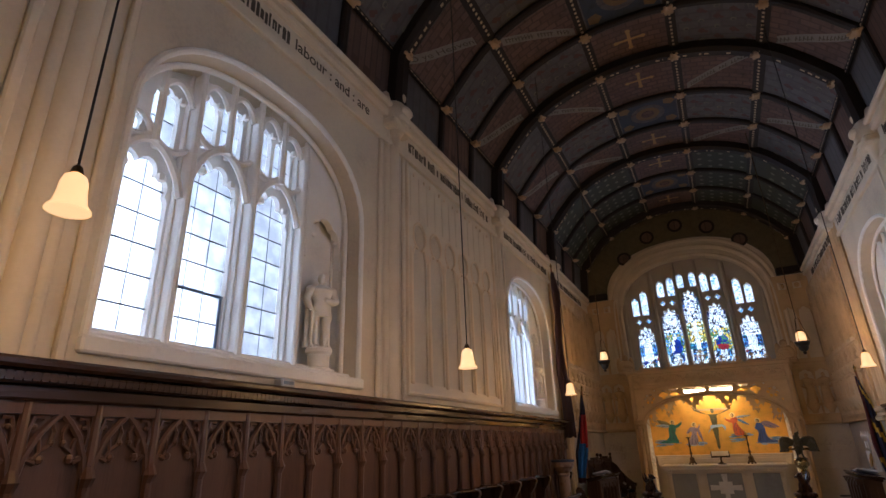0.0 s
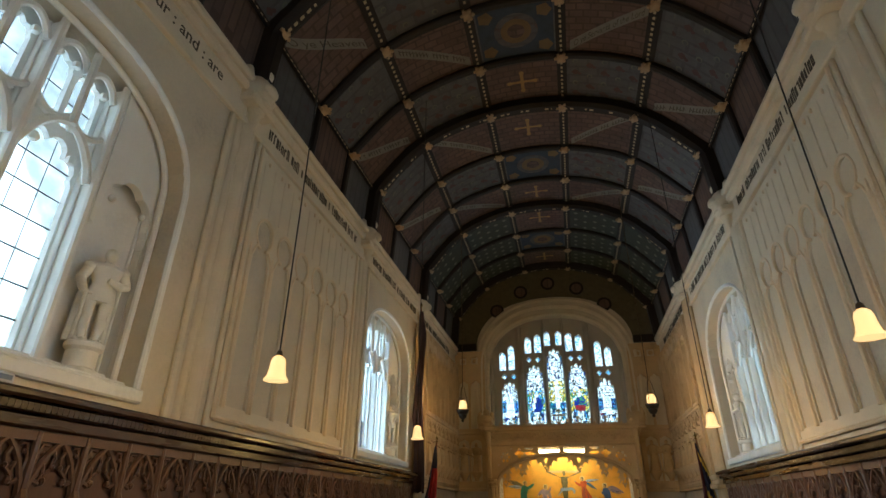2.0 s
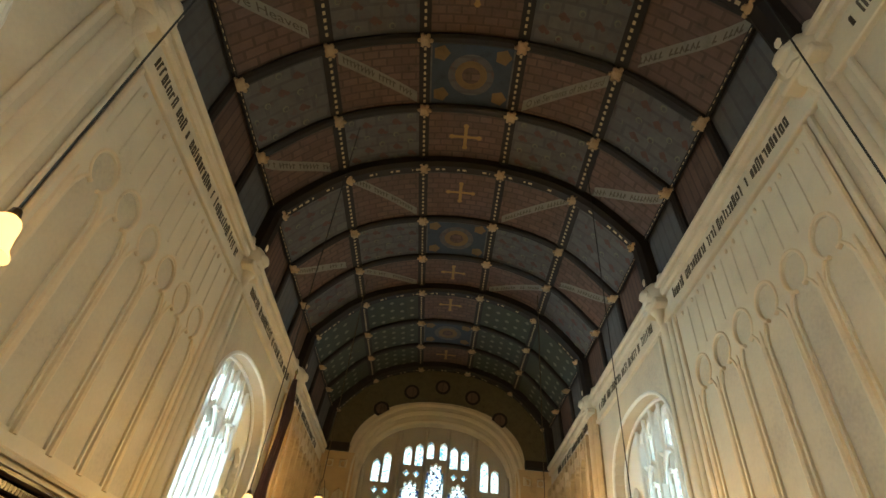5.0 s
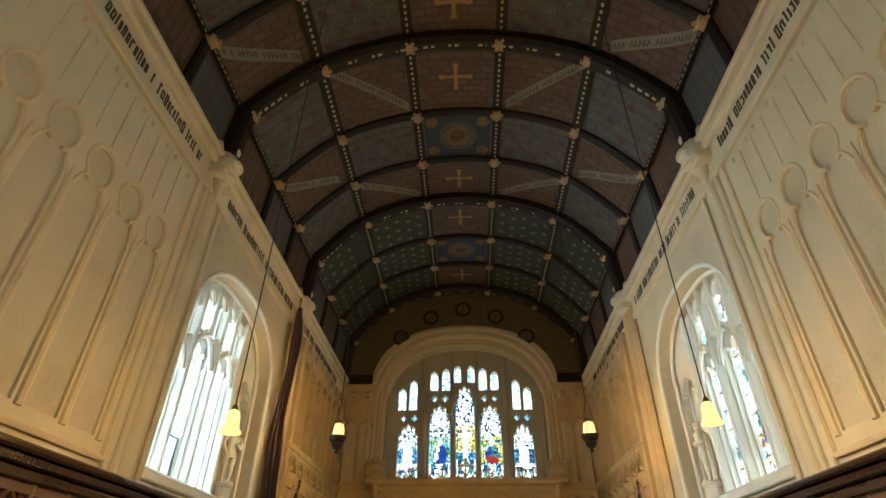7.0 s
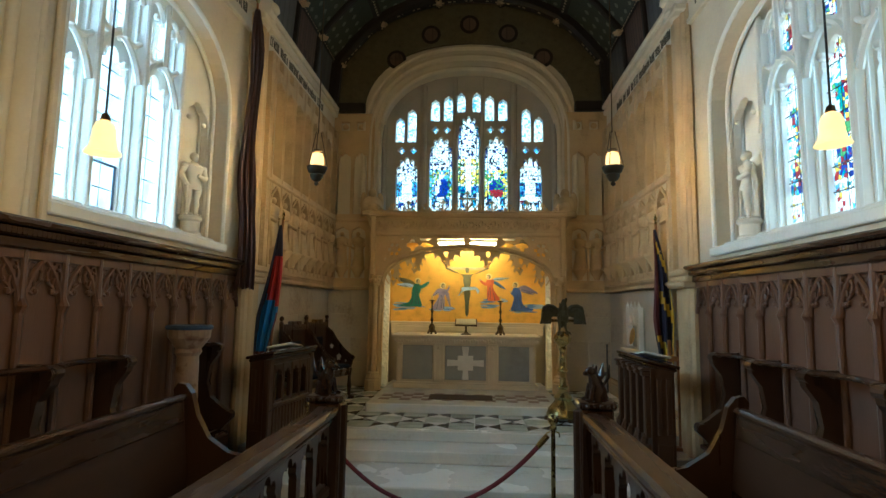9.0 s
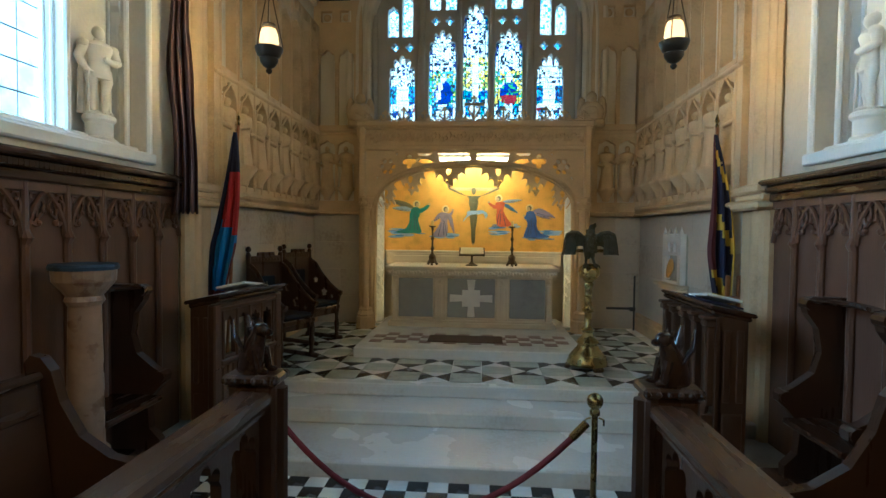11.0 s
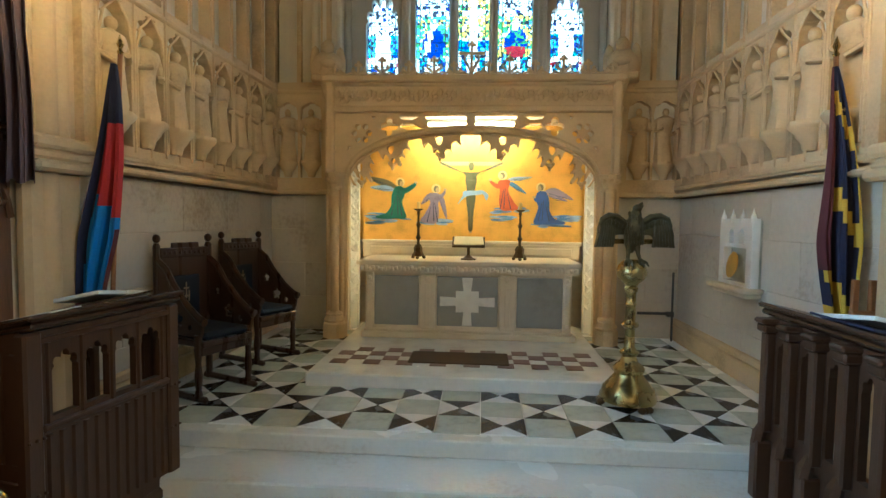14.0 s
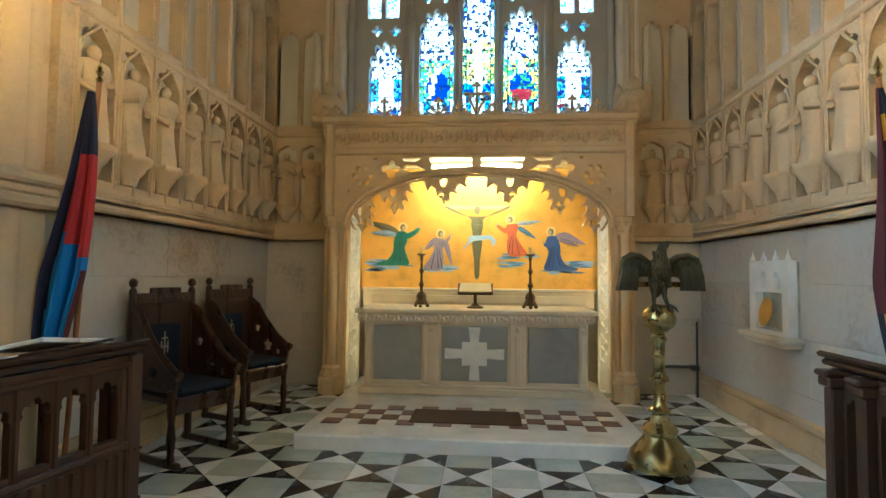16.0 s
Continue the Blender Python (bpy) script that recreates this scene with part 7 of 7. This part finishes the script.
DULLG = mat("dull_ceiling_gold", (0.17, 0.105, 0.045), 0.6, vary=0.4)
STENC = mat("pale_stencil", (0.15, 0.155, 0.12), 0.7, vary=0.3)
STENR = mat("russet_stencil", (0.10, 0.055, 0.05), 0.7, vary=0.4)
WORDS = {(7, 4): "O ye Servants of the Lord", (6, 1): "O ye Heavens"}
rnd = random.Random(11)
for r, (y0, y1) in enumerate(zip(ROWS, ROWS[1:])):
    ym = (y0 + y1) / 2
    if y1 > 0:
        continue
    if r % 3 != 1:
        bm = bmesh.new()
        vpatch(bm, 3.5 - 0.16, ym, 3.5 + 0.16, ym, 0.022)
        vpatch(bm, 3.48, ym, 3.52, ym, 0.19)
        for a, b in ((0.16, 0), (-0.16, 0)):
            vdisc(bm, 3.5 + a, ym, 0.04, 0.007, 0, 8)
        for b in (-0.19, 0.19):
            vdisc(bm, 3.5, ym + b, 0.04, 0.007, 0, 8)
        part("gilt_cross", bm, GOLDP, ci)
    else:
        bm = bmesh.new()
        vpatch(bm, 3.08, ym, 3.92, ym, (y1 - y0) / 2 - 0.06, 8, 0.005, 3)
        vdisc(bm, 3.5, ym, 0.30, 0.008, 1, 24)
        vdisc(bm, 3.5, ym, 0.21, 0.011, 0, 20, 0)
        vdisc(bm, 3.5, ym, 0.12, 0.014, 2, 16)
        for a in (-1, 1):
            for b in (-1, 1):
                vdisc(bm, 3.5 + a * 0.32, ym + b * 0.3, 0.09, 0.009, 0, 10, 5)
        part("painted_roundel", bm, [DULLG, PBLUE, PRED, mat("ceiling_blue_ground", (0.035, 0.05, 0.075), 0.7, vary=0.5)], ci)
    # lettered scrolls run cornerwise over the red panels, flowers on the others
    for c in (1, 2, 4, 5):
        if (r + c) % 2 == 1 and y0 < -3.7:
            ya, yb = (y0 + 0.16, y1 - 0.16) if c < 3 else (y1 - 0.16, y0 + 0.16)
            bm = bmesh.new()
            vpatch(bm, c + 0.10, ya, c + 0.92, yb, 0.085, 8, 0.006, 0)
            for i in range(20):
                q = 0.06 + 0.044 * i
                if rnd.random() < 0.85 and (r, c) not in WORDS:
                    yy, ss = ya + (yb - ya) * q, c + 0.10 + 0.82 * q
                    vpatch(bm, ss, yy, ss + 0.012, yy, 0.045, 1, 0.010, 1)
                    vpatch(bm, ss, yy + rnd.choice((-0.035, 0.035)), ss + 0.03, yy, 0.010, 1, 0.010, 1)
            scroll = part("lettered_scroll", bm, [SCROLL, INK], ci)
            if (r, c) in WORDS:
                fc = bpy.data.curves.new("scroll_words", "FONT")
                fc.body, fc.size = WORDS[r, c], 0.15
                tmp = new("scroll_words", fc)
                bpy.context.view_layer.update()
                me = bpy.data.meshes.new_from_object(tmp.evaluated_get(bpy.context.evaluated_depsgraph_get()))
                bpy.data.objects.remove(tmp)
                wide = max(v.co.x for v in me.vertices)
                for v in me.vertices:
                    q = 0.05 + 0.9 * v.co.x / wide
                    v.co = on_vault(c + 0.10 + 0.82 * q, ya + (yb - ya) * q + 0.045 - v.co.y, 0.011)
                me.materials.clear()
                me.materials.append(INK)
                ob = new("scroll_words", me)
                ob.parent = scroll
        elif c in (1, 2, 4, 5):
            bm = bmesh.new()
            far = y0 > -3.7
            for i in range(5):
                for j in range(4):
                    ss, yy = c + 0.16 + 0.17 * i, y0 + (y1 - y0) * (0.17 + 0.22 * j) + (0.05 if i % 2 else -0.03)
                    if far:
                        vdisc(bm, ss, yy, 0.04, 0.005, 0, 8, 4)
                    elif (i + j) % 2:
                        vdisc(bm, ss, yy, 0.045, 0.005, 0, 8, 4)
                        vdisc(bm, ss + 0.05, yy + 0.03, 0.025, 0.005, 0, 7, 3)
                    else:
                        vdisc(bm, ss, yy, 0.042, 0.006, 1, 9)
                        vdisc(bm, ss + 0.004, yy + 0.005, 0.028, 0.009, 2, 9)
            part("stencilled_stars" if far else "stencilled_flowers", bm, [STENC if far else STENR, STENC, PBLUE], ci)


# ---- pavements ----
SANC_FLOOR = bpy.data.objects["step_upper"]
T = 0.32


def flat_tile(name, w, polys, mats):
    """A low tile made of flat pieces with a joint round it."""
    bm = bmesh.new()
    for pts, mi in polys:
        plate(bm, [(a * w, b * w) for a, b in pts], [], 0.0, 0.010, lambda u, v, dd: (u, v, dd), mi)
    me = bpy.data.meshes.new(name)
    bmesh.ops.recalc_face_normals(bm, faces=bm.faces)
    bm.to_mesh(me)
    bm.free()
    for m in mats:
        me.materials.append(m)
    return me


g = 0.49
PLAIN = flat_tile("tile", T, [([(-g, -g), (g, -g), (g, g), (-g, g)], 0)], [GREYM])
e = 0.485
QUART = flat_tile("tile", T, [([(-e, -g), (e, -g), (0, -0.006)], 0), ([(-e, g), (e, g), (0, 0.006)], 0), ([(-g, -e), (-g, e), (-0.006, 0)], 1), ([(g, -e), (g, e), (0.006, 0)], 1)], [WHITE, BLACK])
QUART2 = flat_tile("tile", T, [([(-e, -g), (e, -g), (0, -0.006)], 1), ([(-e, g), (e, g), (0, 0.006)], 1), ([(-g, -e), (-g, e), (-0.006, 0)], 0), ([(g, -e), (g, e), (0.006, 0)], 0)], [WHITE, BLACK])
for i in range(-8, 9):
    for j in range(10):
        x, y = i * T, -3.10 + j * T
        if abs(x) < 1.36 - T / 2 and y > -2.38 + T / 2 or abs(x) + T / 2 > W + 0.02 or y + T / 2 > 0.0:
            continue
        me = PLAIN if (i + j) % 2 == 0 else (QUART2 if j % 2 else QUART)
        ob = new("tile", me)
        ob.parent = SANC_FLOOR
        ob.location = (x, y, 0.2585)
NAVE_FLOOR = bpy.data.objects["floor_nave"]
w = 0.152
TB = flat_tile("tile", w, [([(-g, -g), (g, -g), (g, g), (-g, g)], 0)], [BLACK])
TW = flat_tile("tile", w, [([(-g, -g), (g, -g), (g, g), (-g, g)], 0)], [WHITE])
far = bmesh.new()
count = 0
for j in range(80):
    for i in range(-17, 18):
        x, y = i * w, -4.66 - j * w
        if y < WEST:
            continue
        mi = (i + j) % 2
        if abs(i) <= 8 and j < 17:
            ob = new("tile", TW if mi else TB)
            ob.parent = NAVE_FLOOR
            ob.location = (x, y, NAVE - 0.0115)
        else:
            box(far, x - g * w, x + g * w, y - g * w, y + g * w, NAVE - 0.0115, NAVE - 0.0015, 0.0, mi)
st = link("tile_field", far, [BLACK, WHITE], NAVE_FLOOR)
tagged(st, "", "", "", "stuff")

# ---- ashlar of the lower sanctuary walls ----
ASHLAR = mat("stained_ashlar", (0.50, 0.45, 0.38), 0.55, vary=0.35, scale=1.0, fine=22, bump=0.10, second=(0.27, 0.21, 0.15))
for wall, place, u0, u1 in (("wall_north", on_left, -3.38, -0.01), ("wall_south", on_right, -3.38, -0.01), ("wall_east", on_east, -2.60, -1.77), ("wall_east", on_east, 1.77, 2.60)):
    owner = bpy.data.objects[wall]
    for j in range(4):
        z0, z1 = (0.27, 0.70, 1.14, 1.58, 2.015)[j:j + 2]
        u = u0 - (0.42 if j % 2 else 0.0)
        while u < u1 - 0.02:
            a, b = max(u, u0), min(u + 0.86, u1)
            p, q = place(a + 0.0012, z0 + 0.0012, -0.014), place(b - 0.0012, z1 - 0.0012, 0.004)
            if b - a > 0.06:
                lo, hi = [min(p[i], q[i]) for i in range(3)], [max(p[i], q[i]) for i in range(3)]
                bm = box(bmesh.new(), lo[0], hi[0], lo[1], hi[1], lo[2], hi[2], 0.0025)
                part("stone_block", bm, ASHLAR, owner)
            u += 0.86

# pipe in the sanctuary corner
p = thing("heating_pipe", "thin black pipe with a bracket in the sanctuary corner", "pipe", pose(2.50, -0.16, 0.262))
part("riser", tube(bmesh.new(), [(0, 0, 0.0), (0, 0, 0.85)], 0.014, 8), LEAD, p)
part("branch", tube(bmesh.new(), [(-0.42, 0, 0.34), (0, 0, 0.34)], 0.018, 8), LEAD, p)
part("bracket", cubes((-0.06, 0.02, -0.02, 0.05, 0.30, 0.36), bevel=0.006), LEAD, p)
